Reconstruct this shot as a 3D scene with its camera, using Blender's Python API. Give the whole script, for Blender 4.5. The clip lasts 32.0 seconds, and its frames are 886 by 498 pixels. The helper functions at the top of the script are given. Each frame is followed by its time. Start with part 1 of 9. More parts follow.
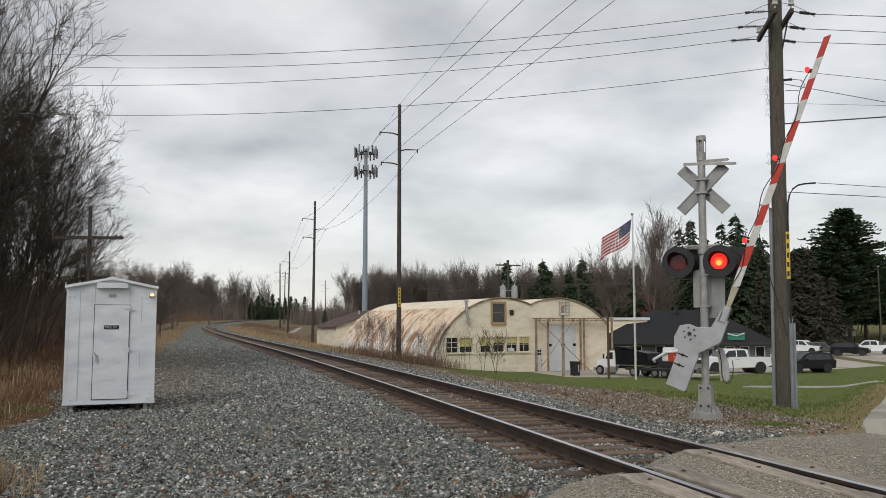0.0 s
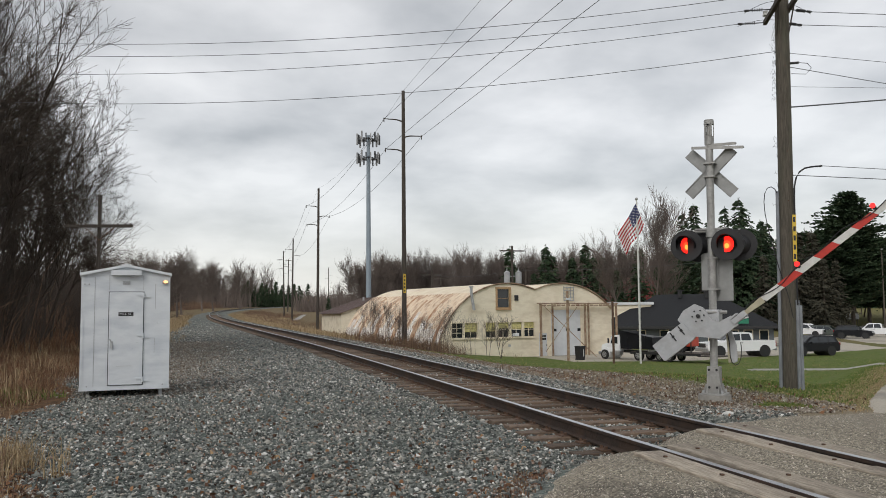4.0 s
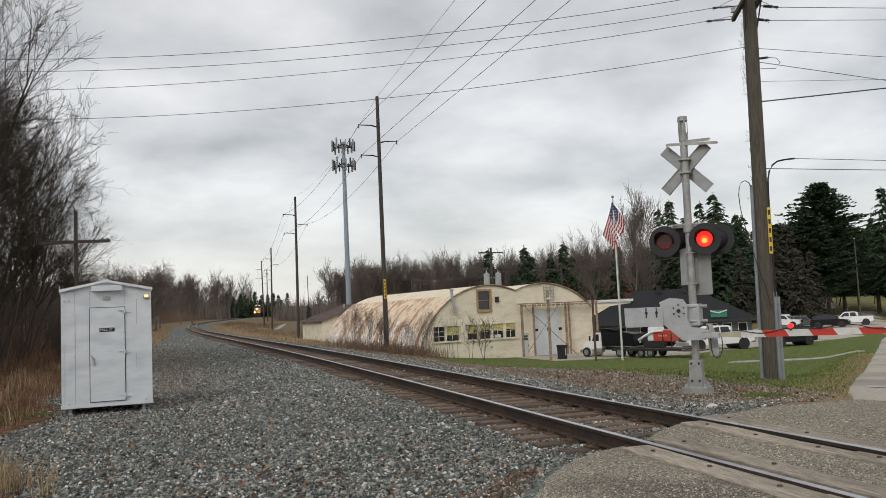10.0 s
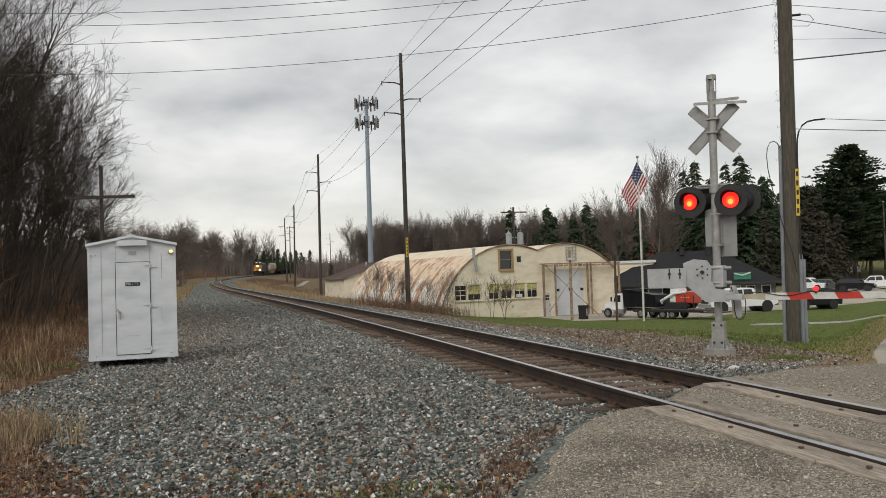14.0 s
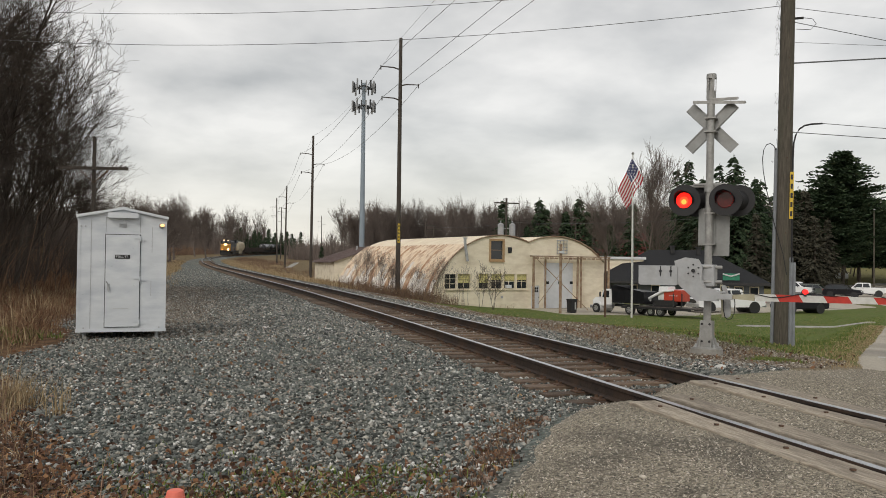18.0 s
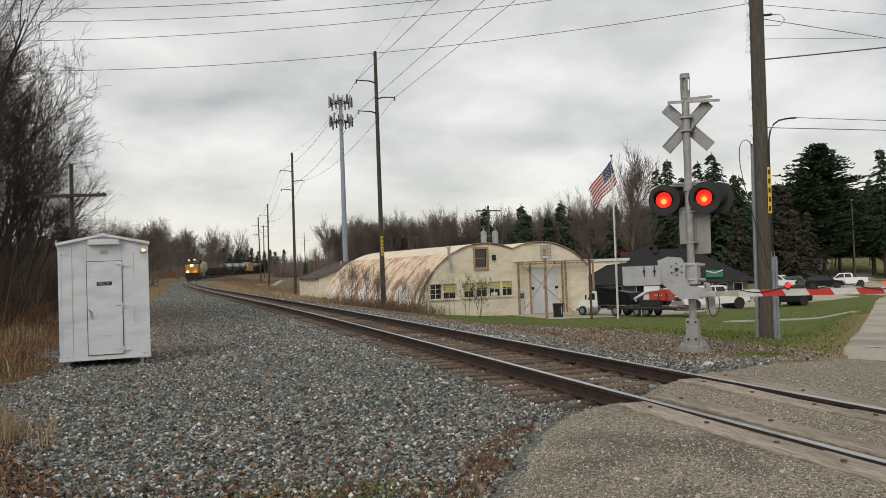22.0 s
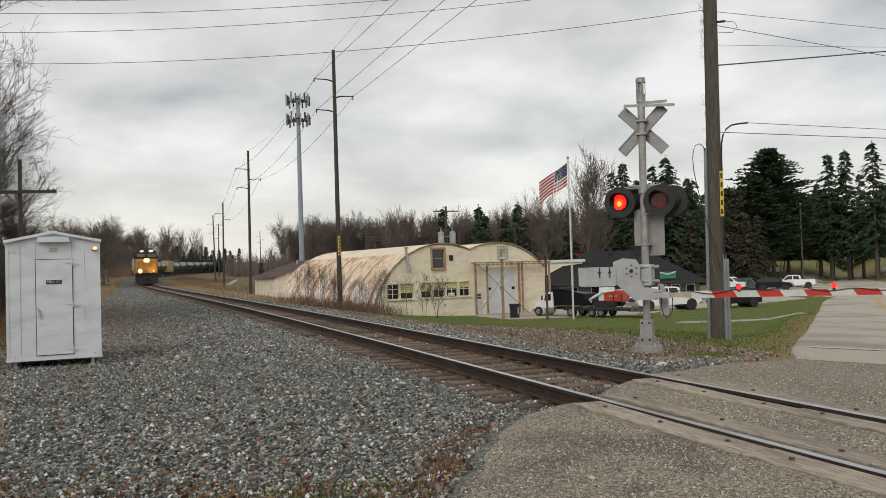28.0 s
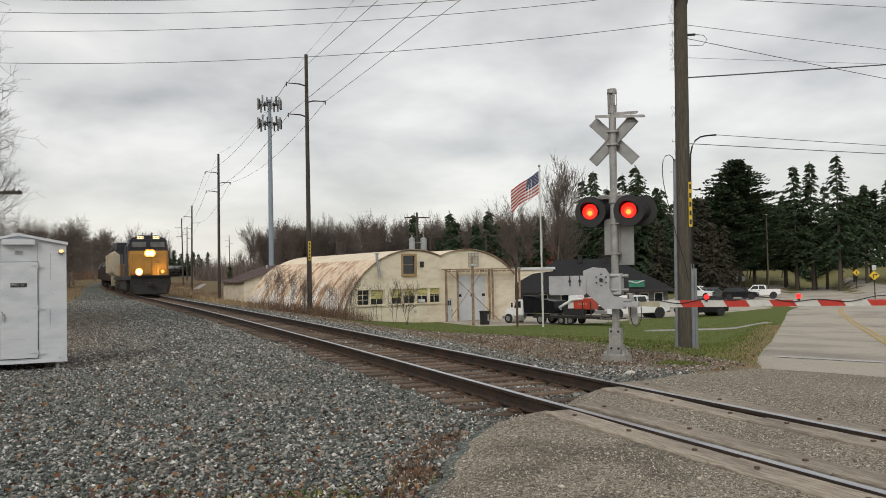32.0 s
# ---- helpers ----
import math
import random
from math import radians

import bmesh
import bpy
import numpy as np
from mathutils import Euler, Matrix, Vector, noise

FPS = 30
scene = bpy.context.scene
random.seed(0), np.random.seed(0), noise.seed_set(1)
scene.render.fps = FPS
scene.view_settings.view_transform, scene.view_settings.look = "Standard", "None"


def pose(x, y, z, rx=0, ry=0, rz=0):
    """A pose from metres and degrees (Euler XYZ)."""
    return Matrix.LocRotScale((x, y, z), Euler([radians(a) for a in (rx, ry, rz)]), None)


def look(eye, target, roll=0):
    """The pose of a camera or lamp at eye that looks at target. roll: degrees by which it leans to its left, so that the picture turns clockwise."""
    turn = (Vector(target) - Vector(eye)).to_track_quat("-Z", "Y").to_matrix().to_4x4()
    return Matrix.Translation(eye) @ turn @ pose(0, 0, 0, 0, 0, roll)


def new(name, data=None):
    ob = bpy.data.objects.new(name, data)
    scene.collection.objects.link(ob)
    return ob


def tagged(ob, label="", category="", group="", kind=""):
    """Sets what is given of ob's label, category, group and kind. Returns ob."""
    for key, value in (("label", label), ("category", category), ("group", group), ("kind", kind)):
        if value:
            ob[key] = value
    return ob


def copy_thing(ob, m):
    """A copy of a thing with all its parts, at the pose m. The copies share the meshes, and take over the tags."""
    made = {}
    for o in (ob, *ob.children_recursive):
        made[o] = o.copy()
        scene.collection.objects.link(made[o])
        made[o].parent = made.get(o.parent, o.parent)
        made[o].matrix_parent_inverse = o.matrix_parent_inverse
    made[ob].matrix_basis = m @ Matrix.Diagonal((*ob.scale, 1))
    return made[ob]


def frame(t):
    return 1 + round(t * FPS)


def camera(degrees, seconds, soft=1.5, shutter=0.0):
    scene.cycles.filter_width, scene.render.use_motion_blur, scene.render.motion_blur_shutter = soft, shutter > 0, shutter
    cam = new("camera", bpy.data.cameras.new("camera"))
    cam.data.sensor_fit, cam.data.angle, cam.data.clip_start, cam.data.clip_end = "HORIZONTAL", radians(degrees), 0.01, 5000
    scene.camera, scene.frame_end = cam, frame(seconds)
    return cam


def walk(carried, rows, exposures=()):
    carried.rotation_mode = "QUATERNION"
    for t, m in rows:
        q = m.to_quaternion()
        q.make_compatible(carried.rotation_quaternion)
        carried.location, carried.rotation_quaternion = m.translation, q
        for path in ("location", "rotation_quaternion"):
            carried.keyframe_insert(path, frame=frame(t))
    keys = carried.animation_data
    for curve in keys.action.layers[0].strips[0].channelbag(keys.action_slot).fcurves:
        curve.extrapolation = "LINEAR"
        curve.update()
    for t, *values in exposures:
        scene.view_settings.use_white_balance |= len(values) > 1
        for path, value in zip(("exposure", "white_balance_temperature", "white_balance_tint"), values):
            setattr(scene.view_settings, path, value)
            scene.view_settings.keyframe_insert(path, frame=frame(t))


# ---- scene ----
cam = camera(56.1, 32.0, soft=0.9)
PATH = [
    (0, (-4.204, -0.053, 1.434), (-3.679, 1.868, 1.619), -0.1),
    (0.5, (-4.214, -0.057, 1.436), (-3.685, 1.863, 1.627), -0.2),
    (1, (-4.215, -0.082, 1.431), (-3.688, 1.838, 1.628), -0.3),
    (1.5, (-4.216, -0.092, 1.427), (-3.691, 1.827, 1.634), -0.4),
    (2, (-4.227, -0.094, 1.431), (-3.688, 1.82, 1.652), -0.2),
    (2.5, (-4.265, -0.091, 1.43), (-3.706, 1.817, 1.646), -0.3),
    (3, (-4.296, -0.094, 1.412), (-3.736, 1.818, 1.591), -0.4),
    (3.5, (-4.345, -0.123, 1.399), (-3.819, 1.8, 1.553), -0.1),
    (5.5, (-4.457, -0.197, 1.402), (-3.93, 1.725, 1.564), -1.6),
    (6, (-4.454, -0.189, 1.407), (-3.936, 1.735, 1.58), -1.7),
    (6.5, (-4.449, -0.187, 1.403), (-3.93, 1.738, 1.569), -1.7),
    (7, (-4.459, -0.19, 1.405), (-3.939, 1.734, 1.562), -1.7),
    (7.5, (-4.455, -0.188, 1.401), (-3.935, 1.737, 1.562), -1.9),
    (8, (-4.451, -0.178, 1.398), (-3.919, 1.743, 1.564), -1.9),
    (8.5, (-4.458, -0.192, 1.399), (-3.903, 1.721, 1.568), -2.1),
    (9, (-4.459, -0.204, 1.402), (-3.895, 1.708, 1.57), -2.4),
    (9.5, (-4.457, -0.198, 1.404), (-3.891, 1.714, 1.567), -2.7),
    (10, (-4.454, -0.195, 1.399), (-3.884, 1.715, 1.559), -2.6),
    (10.5, (-4.453, -0.204, 1.397), (-3.885, 1.708, 1.539), -2.3),
    (11, (-4.439, -0.178, 1.394), (-3.879, 1.739, 1.504), -2.5),
    (11.5, (-4.454, -0.189, 1.395), (-3.902, 1.731, 1.491), -2.4),
    (12, (-4.455, -0.169, 1.395), (-3.933, 1.759, 1.498), -2.0),
    (12.5, (-4.443, -0.155, 1.39), (-3.94, 1.778, 1.494), -1.8),
    (13, (-4.444, -0.154, 1.389), (-3.936, 1.778, 1.48), -1.6),
    (13.5, (-4.444, -0.148, 1.387), (-3.936, 1.784, 1.468), -1.6),
    (14, (-4.454, -0.167, 1.389), (-3.937, 1.764, 1.453), -1.9),
    (14.5, (-4.453, -0.162, 1.391), (-3.916, 1.764, 1.441), -2.3),
    (16.5, (-4.474, -0.135, 1.373), (-3.912, 1.784, 1.426), -1.1),
    (17, (-4.482, -0.135, 1.373), (-3.934, 1.788, 1.414), -0.8),
    (17.5, (-4.479, -0.138, 1.371), (-3.935, 1.786, 1.412), -0.1),
    (18, (-4.479, -0.134, 1.367), (-3.941, 1.792, 1.402), 0.7),
    (18.5, (-4.477, -0.126, 1.371), (-3.942, 1.801, 1.409), 0.4),
    (19, (-4.479, -0.108, 1.359), (-3.964, 1.825, 1.391), 0.4),
    (19.5, (-4.499, -0.121, 1.371), (-3.991, 1.813, 1.401), 0.3),
    (20, (-4.483, -0.115, 1.36), (-3.971, 1.818, 1.382), 0.0),
    (20.5, (-4.483, -0.122, 1.357), (-3.955, 1.807, 1.364), -0.4),
    (21, (-4.477, -0.114, 1.361), (-3.923, 1.808, 1.352), -0.8),
    (21.5, (-4.488, -0.145, 1.369), (-3.915, 1.772, 1.378), -1.3),
    (22, (-4.467, -0.131, 1.377), (-3.892, 1.783, 1.436), -2.1),
    (22.5, (-4.462, -0.117, 1.381), (-3.906, 1.802, 1.466), -2.6),
    (23, (-4.455, -0.114, 1.377), (-3.91, 1.809, 1.469), -2.8),
    (23.5, (-4.472, -0.128, 1.376), (-3.924, 1.794, 1.46), -2.1),
    (24, (-4.471, -0.125, 1.38), (-3.903, 1.792, 1.444), -1.5),
    (24.5, (-4.473, -0.131, 1.38), (-3.892, 1.782, 1.43), -2.0),
    (26.5, (-4.479, -0.146, 1.377), (-3.875, 1.761, 1.41), -2.5),
    (27, (-4.472, -0.125, 1.37), (-3.838, 1.771, 1.401), -1.8),
    (27.5, (-4.481, -0.141, 1.375), (-3.827, 1.748, 1.413), -1.6),
    (28, (-4.481, -0.138, 1.379), (-3.808, 1.745, 1.435), -1.8),
    (28.5, (-4.49, -0.155, 1.383), (-3.807, 1.724, 1.455), -1.9),
    (29, (-4.497, -0.155, 1.387), (-3.808, 1.721, 1.475), -2.0),
    (29.5, (-4.5, -0.151, 1.393), (-3.817, 1.725, 1.494), -2.6),
    (30, (-4.5, -0.147, 1.39), (-3.834, 1.736, 1.489), -2.3),
    (30.5, (-4.497, -0.134, 1.392), (-3.836, 1.752, 1.479), -1.9),
    (31, (-4.509, -0.138, 1.396), (-3.834, 1.743, 1.476), -1.9),
    (31.5, (-4.517, -0.146, 1.399), (-3.82, 1.727, 1.479), -1.7),
    (32, (-4.506, -0.156, 1.398), (-3.767, 1.701, 1.467), -1.2),
]
walk(cam, [(t, look(e, g, r)) for t, e, g, r in PATH], exposures=[(0.0, 0.16, 6560, 10), (9.0, 0.16, 6600, 10), (13.0, 0.16, 6800, 10), (19.0, 0.16, 6920, 10), (32.0, 0.16, 6850, 10)])

# ---- world and light: a bright overcast sky ----
world = bpy.data.worlds.new("overcast_sky")
scene.world = world
world.use_nodes = True
wn, wl = world.node_tree.nodes, world.node_tree.links
wn.clear()
w_out = wn.new("ShaderNodeOutputWorld")
w_bg = wn.new("ShaderNodeBackground")
w_sky = wn.new("ShaderNodeTexSky")
w_sky.sky_type, w_sky.sun_disc = "NISHITA", False
w_sky.sun_elevation, w_sky.sun_rotation = radians(35), radians(222)
w_bg2 = wn.new("ShaderNodeBackground")
w_bg2.inputs["Strength"].default_value = 0.02
w_add = wn.new("ShaderNodeAddShader")
w_co = wn.new("ShaderNodeTexCoord")
w_sep = wn.new("ShaderNodeSeparateXYZ")
wl.new(w_co.outputs["Generated"], w_sep.inputs[0])
w_zc = wn.new("ShaderNodeMath")
w_zc.operation = "MAXIMUM"
w_zc.inputs[1].default_value = 0.0
wl.new(w_sep.outputs["Z"], w_zc.inputs[0])
w_za = wn.new("ShaderNodeMath")
w_za.operation = "ADD"
w_za.inputs[1].default_value = 0.24
wl.new(w_zc.outputs[0], w_za.inputs[0])
w_div = wn.new("ShaderNodeVectorMath")
w_div.operation = "DIVIDE"
w_cz = wn.new("ShaderNodeCombineXYZ")
for k in range(3):
    wl.new(w_za.outputs[0], w_cz.inputs[k])
wl.new(w_co.outputs["Generated"], w_div.inputs[0])
wl.new(w_cz.outputs[0], w_div.inputs[1])
w_n1 = wn.new("ShaderNodeTexNoise")
w_n1.inputs["Scale"].default_value, w_n1.inputs["Detail"].default_value = 1.9, 8.0
w_n1.inputs["Roughness"].default_value, w_n1.inputs["Distortion"].default_value = 0.5, 0.1
wl.new(w_div.outputs[0], w_n1.inputs["Vector"])
w_ramp = wn.new("ShaderNodeValToRGB")
w_ramp.color_ramp.elements[0].position, w_ramp.color_ramp.elements[0].color = 0.33, (0.46, 0.468, 0.474, 1)
w_ramp.color_ramp.elements[1].position, w_ramp.color_ramp.elements[1].color = 0.66, (0.87, 0.87, 0.87, 1)
wl.new(w_n1.outputs["Fac"], w_ramp.inputs[0])
# the cloud deck thins to an even pale band at the horizon
w_hr = wn.new("ShaderNodeMapRange")
w_hr.inputs["From Min"].default_value, w_hr.inputs["From Max"].default_value = 0.0, 0.16
w_hr.inputs["To Min"].default_value, w_hr.inputs["To Max"].default_value = 0.75, 0.0
wl.new(w_zc.outputs[0], w_hr.inputs["Value"])
w_mix = wn.new("ShaderNodeMix")
w_mix.data_type = "RGBA"
w_mix.inputs["B"].default_value = (0.83, 0.82, 0.80, 1)
wl.new(w_hr.outputs[0], w_mix.inputs["Factor"])
wl.new(w_ramp.outputs[0], w_mix.inputs["A"])
wl.new(w_mix.outputs["Result"], w_bg.inputs["Color"])
w_bg.inputs["Strength"].default_value = 0.80
wl.new(w_sky.outputs[0], w_bg2.inputs["Color"])
wl.new(w_bg.outputs[0], w_add.inputs[0])
wl.new(w_bg2.outputs[0], w_add.inputs[1])
wl.new(w_add.outputs[0], w_out.inputs["Surface"])

sun_data = bpy.data.lights.new("sun", "SUN")
sun_data.energy, sun_data.angle, sun_data.color = 0.95, radians(30), (1.0, 0.97, 0.93)
sun = new("sun", sun_data)
sun.matrix_world = look((0, 0, 50), (16, 18, 33))


# ---- materials ----
def mat(name, c1, c2=None, scale=3.0, rough=0.8, metal=0.0, bump=0.0, bscale=40.0, c3=None, scale3=0.6, rand=0.0, stretch=(1, 1, 1), amount3=0.5, spec=0.5, world_co=False):
    """A surface: two tones by fine noise, a third by broad stains, and a bump."""
    m = bpy.data.materials.new(name)
    m.use_nodes = True
    n, l = m.node_tree.nodes, m.node_tree.links
    b = n["Principled BSDF"]
    b.inputs["Roughness"].default_value, b.inputs["Metallic"].default_value = rough, metal
    b.inputs["Specular IOR Level"].default_value = spec
    c2 = c2 or tuple(v * 0.75 for v in c1)
    if world_co:
        co = n.new("ShaderNodeNewGeometry").outputs["Position"]
    else:
        co = n.new("ShaderNodeTexCoord").outputs["Object"]
    mp = n.new("ShaderNodeMapping")
    mp.inputs["Scale"].default_value = stretch
    l.new(co, mp.inputs["Vector"])
    t = n.new("ShaderNodeTexNoise")
    t.inputs["Scale"].default_value, t.inputs["Detail"].default_value, t.inputs["Roughness"].default_value = scale, 6, 0.65
    l.new(mp.outputs[0], t.inputs["Vector"])
    r = n.new("ShaderNodeValToRGB")
    r.color_ramp.elements[0].position, r.color_ramp.elements[0].color = 0.36, (*c2, 1)
    r.color_ramp.elements[1].position, r.color_ramp.elements[1].color = 0.64, (*c1, 1)
    l.new(t.outputs["Fac"], r.inputs[0])
    out = r.outputs[0]
    if c3:
        t3 = n.new("ShaderNodeTexNoise")
        t3.inputs["Scale"].default_value, t3.inputs["Detail"].default_value = scale3, 5
        l.new(mp.outputs[0], t3.inputs["Vector"])
        r3 = n.new("ShaderNodeMapRange")
        r3.inputs["From Min"].default_value, r3.inputs["From Max"].default_value, r3.inputs["To Max"].default_value = 0.48, 0.66, amount3
        l.new(t3.outputs["Fac"], r3.inputs["Value"])
        mx = n.new("ShaderNodeMix")
        mx.data_type = "RGBA"
        l.new(r3.outputs[0], mx.inputs["Factor"])
        l.new(out, mx.inputs["A"])
        mx.inputs["B"].default_value = (*c3, 1)
        out = mx.outputs["Result"]
    if rand:
        oi = n.new("ShaderNodeObjectInfo")
        mr = n.new("ShaderNodeMapRange")
        mr.inputs["To Min"].default_value, mr.inputs["To Max"].default_value = 1 - rand, 1 + rand
        l.new(oi.outputs["Random"], mr.inputs["Value"])
        hs = n.new("ShaderNodeHueSaturation")
        l.new(mr.outputs[0], hs.inputs["Value"])
        l.new(out, hs.inputs["Color"])
        out = hs.outputs[0]
    l.new(out, b.inputs["Base Color"])
    if bump:
        tb = n.new("ShaderNodeTexNoise")
        tb.inputs["Scale"].default_value, tb.inputs["Detail"].default_value = bscale, 4
        l.new(mp.outputs[0], tb.inputs["Vector"])
        bp = n.new("ShaderNodeBump")
        bp.inputs["Strength"].default_value, bp.inputs["Distance"].default_value = min(1.0, bump), 0.02
        l.new(tb.outputs["Fac"], bp.inputs["Height"])
        l.new(bp.outputs[0], b.inputs["Normal"])
    return m


def island_mat(name, stops, rough=0.9):
    """A heap of pieces, each with one tone of its own."""
    m = bpy.data.materials.new(name)
    m.use_nodes = True
    n, l = m.node_tree.nodes, m.node_tree.links
    b = n["Principled BSDF"]
    b.inputs["Roughness"].default_value = rough
    g = n.new("ShaderNodeNewGeometry")
    r = n.new("ShaderNodeValToRGB")
    e = r.color_ramp.elements
    e[0].position, e[0].color = stops[0][0], (*stops[0][1], 1)
    e[1].position, e[1].color = stops[-1][0], (*stops[-1][1], 1)
    for p, c in stops[1:-1]:
        q = e.new(p)
        q.color = (*c, 1)
    l.new(g.outputs["Random Per Island"], r.inputs[0])
    t = n.new("ShaderNodeTexNoise")
    t.inputs["Scale"].default_value = 30
    l.new(g.outputs["Position"], t.inputs["Vector"])
    mr = n.new("ShaderNodeMapRange")
    mr.inputs["To Min"].default_value, mr.inputs["To Max"].default_value = 0.7, 1.3
    l.new(t.outputs["Fac"], mr.inputs["Value"])
    hs = n.new("ShaderNodeHueSaturation")
    l.new(mr.outputs[0], hs.inputs["Value"])
    l.new(r.outputs[0], hs.inputs["Color"])
    l.new(hs.outputs[0], b.inputs["Base Color"])
    return m


def glow(name, colour, strength):
    m = bpy.data.materials.new(name)
    m.use_nodes = True
    b = m.node_tree.nodes["Principled BSDF"]
    b.inputs["Base Color"].default_value = (*colour, 1)
    b.inputs["Emission Color"].default_value = (*colour, 1)
    b.inputs["Emission Strength"].default_value = strength
    return m


def glass(name, colour=(0.02, 0.025, 0.03), rough=0.06):
    """Dark window glass seen against an unlit inside."""
    m = bpy.data.materials.new(name)
    m.use_nodes = True
    b = m.node_tree.nodes["Principled BSDF"]
    b.inputs["Base Color"].default_value = (*colour, 1)
    b.inputs["Roughness"].default_value = rough
    b.inputs["Specular IOR Level"].default_value = 0.6
    return m


# ---- mesh helpers ----
def box(bm, size, at=(0, 0, 0), turn=None, bevel=0.0):
    m = Matrix.Translation(at) @ (turn if turn is not None else Matrix()) @ Matrix.Diagonal((*size, 1))
    made = bmesh.ops.create_cube(bm, size=1.0, matrix=m)
    if bevel:
        edges = list({e for v in made["verts"] for e in v.link_edges})
        bmesh.ops.bevel(bm, geom=edges, offset=bevel, segments=2, affect="EDGES", profile=0.6)
    return bm


def rod(bm, a, b, r0, r1=None, n=10, caps=True):
    a, b = Vector(a), Vector(b)
    d = b - a
    q = d.to_track_quat("Z", "Y").to_matrix().to_4x4()
    m = Matrix.Translation((a + b) / 2) @ q
    bmesh.ops.create_cone(bm, cap_ends=caps, segments=n, radius1=r0, radius2=r0 if r1 is None else r1, depth=d.length, matrix=m)
    return bm


def tube(bm, pts, r, n=6):
    """A bent pipe or cable through points."""
    rings = []
    pts = [Vector(p) for p in pts]
    for i, p in enumerate(pts):
        d = (pts[min(i + 1, len(pts) - 1)] - pts[max(i - 1, 0)]).normalized()
        u = d.cross(Vector((0, 0, 1)) if abs(d.z) < 0.9 else Vector((1, 0, 0))).normalized()
        w = d.cross(u)
        rr = r[i] if isinstance(r, (list, tuple)) else r
        rings.append([bm.verts.new(p + (u * math.cos(a) + w * math.sin(a)) * rr) for a in (2 * math.pi * k / n for k in range(n))])
    for a, b in zip(rings, rings[1:]):
        for k in range(n):
            bm.faces.new((a[k], a[(k + 1) % n], b[(k + 1) % n], b[k]))
    bm.faces.new(rings[0][::-1])
    bm.faces.new(rings[-1])
    return bm


def prism(bm, poly, depth, m=None):
    """A flat outline (x, z) pushed along y by depth, centred on y = 0."""
    m = m or Matrix()
    a = [bm.verts.new(m @ Vector((x, -depth / 2, z))) for x, z in poly]
    b = [bm.verts.new(m @ Vector((x, depth / 2, z))) for x, z in poly]
    bm.faces.new(a)
    bm.faces.new(b[::-1])
    k = len(poly)
    for i in range(k):
        bm.faces.new((a[i], b[i], b[(i + 1) % k], a[(i + 1) % k]))
    return bm


def part(name, bm, material, parent=None, label="", smooth=False, at=None):
    """Links a bmesh as one mesh object under a thing or a part."""
    bmesh.ops.recalc_face_normals(bm, faces=bm.faces)
    me = bpy.data.meshes.new(name)
    bm.to_mesh(me)
    bm.free()
    for m in material if isinstance(material, (list, tuple)) else (material,):
        me.materials.append(m)
    if smooth:
        for p in me.polygons:
            p.use_smooth = True
    ob = new(name, me)
    if parent is not None:
        ob.parent = parent
    if at is not None:
        ob.matrix_basis = at
    if label:
        ob["label"] = label
    return ob


def mesh_of(name, verts, faces, material, parent=None, smooth=False, label=""):
    me = bpy.data.meshes.new(name)
    me.from_pydata([tuple(v) for v in verts], [], [tuple(f) for f in faces])
    for m in material if isinstance(material, (list, tuple)) else (material,):
        me.materials.append(m)
    if smooth:
        me.polygons.foreach_set("use_smooth", [True] * len(me.polygons))
    ob = new(name, me)
    if parent is not None:
        ob.parent = parent
    if label:
        ob["label"] = label
    return ob


def thing(name, m, label, category, group="", kind=""):
    ob = new(name)
    ob.empty_display_size = 0.2
    ob.matrix_basis = m
    return tagged(ob, label, category, group, kind)


def BM():
    return bmesh.new()


# ---- the plan: the line of the track and the lie of the land ----
def ramp(u, w):
    return (u + math.sqrt(u * u + w * w)) / 2


def knots(v, table):
    if v <= table[0][0]:
        return table[0][1]
    for (a, p), (b, q) in zip(table, table[1:]):
        if v <= b:
            f = (v - a) / (b - a)
            return p + (q - p) * f
    return table[-1][1]


Z_START = 0.0085 * ramp(-22, 16) + 0.0075 * ramp(-145, 40)


def track_z(y):
    """Height of the rail heads: nearly level at the crossing, then a climb."""
    return 0.0085 * ramp(y - 22, 16) + 0.0075 * ramp(y - 145, 40) - Z_START


# the way the track bears to the right, per metre, along the line
BEARING = [(10, 0.0), (47, -0.057), (92, -0.057), (185, 0.004), (262, 0.138), (340, 0.225), (420, 0.28), (560, 0.5), (900, 0.9)]
TRACK_X = [0.72]
for _k in range(1, 1300):
    TRACK_X.append(TRACK_X[-1] + knots(_k - 0.5, BEARING))


def track_x(y):
    if y <= 0:
        return TRACK_X[0]
    i = min(int(y), 1298)
    return TRACK_X[i] + (TRACK_X[i + 1] - TRACK_X[i]) * (y - i)


def track_pose(y, dz=0.0):
    """The pose on the track at y: local y along the line, towards the crossing negative."""
    s = (track_x(y + 0.5) - track_x(y - 0.5))
    g = (track_z(y + 0.5) - track_z(y - 0.5))
    return pose(track_x(y), y, track_z(y) + dz, math.degrees(math.atan(g)), 0, -math.degrees(math.atan(s)))


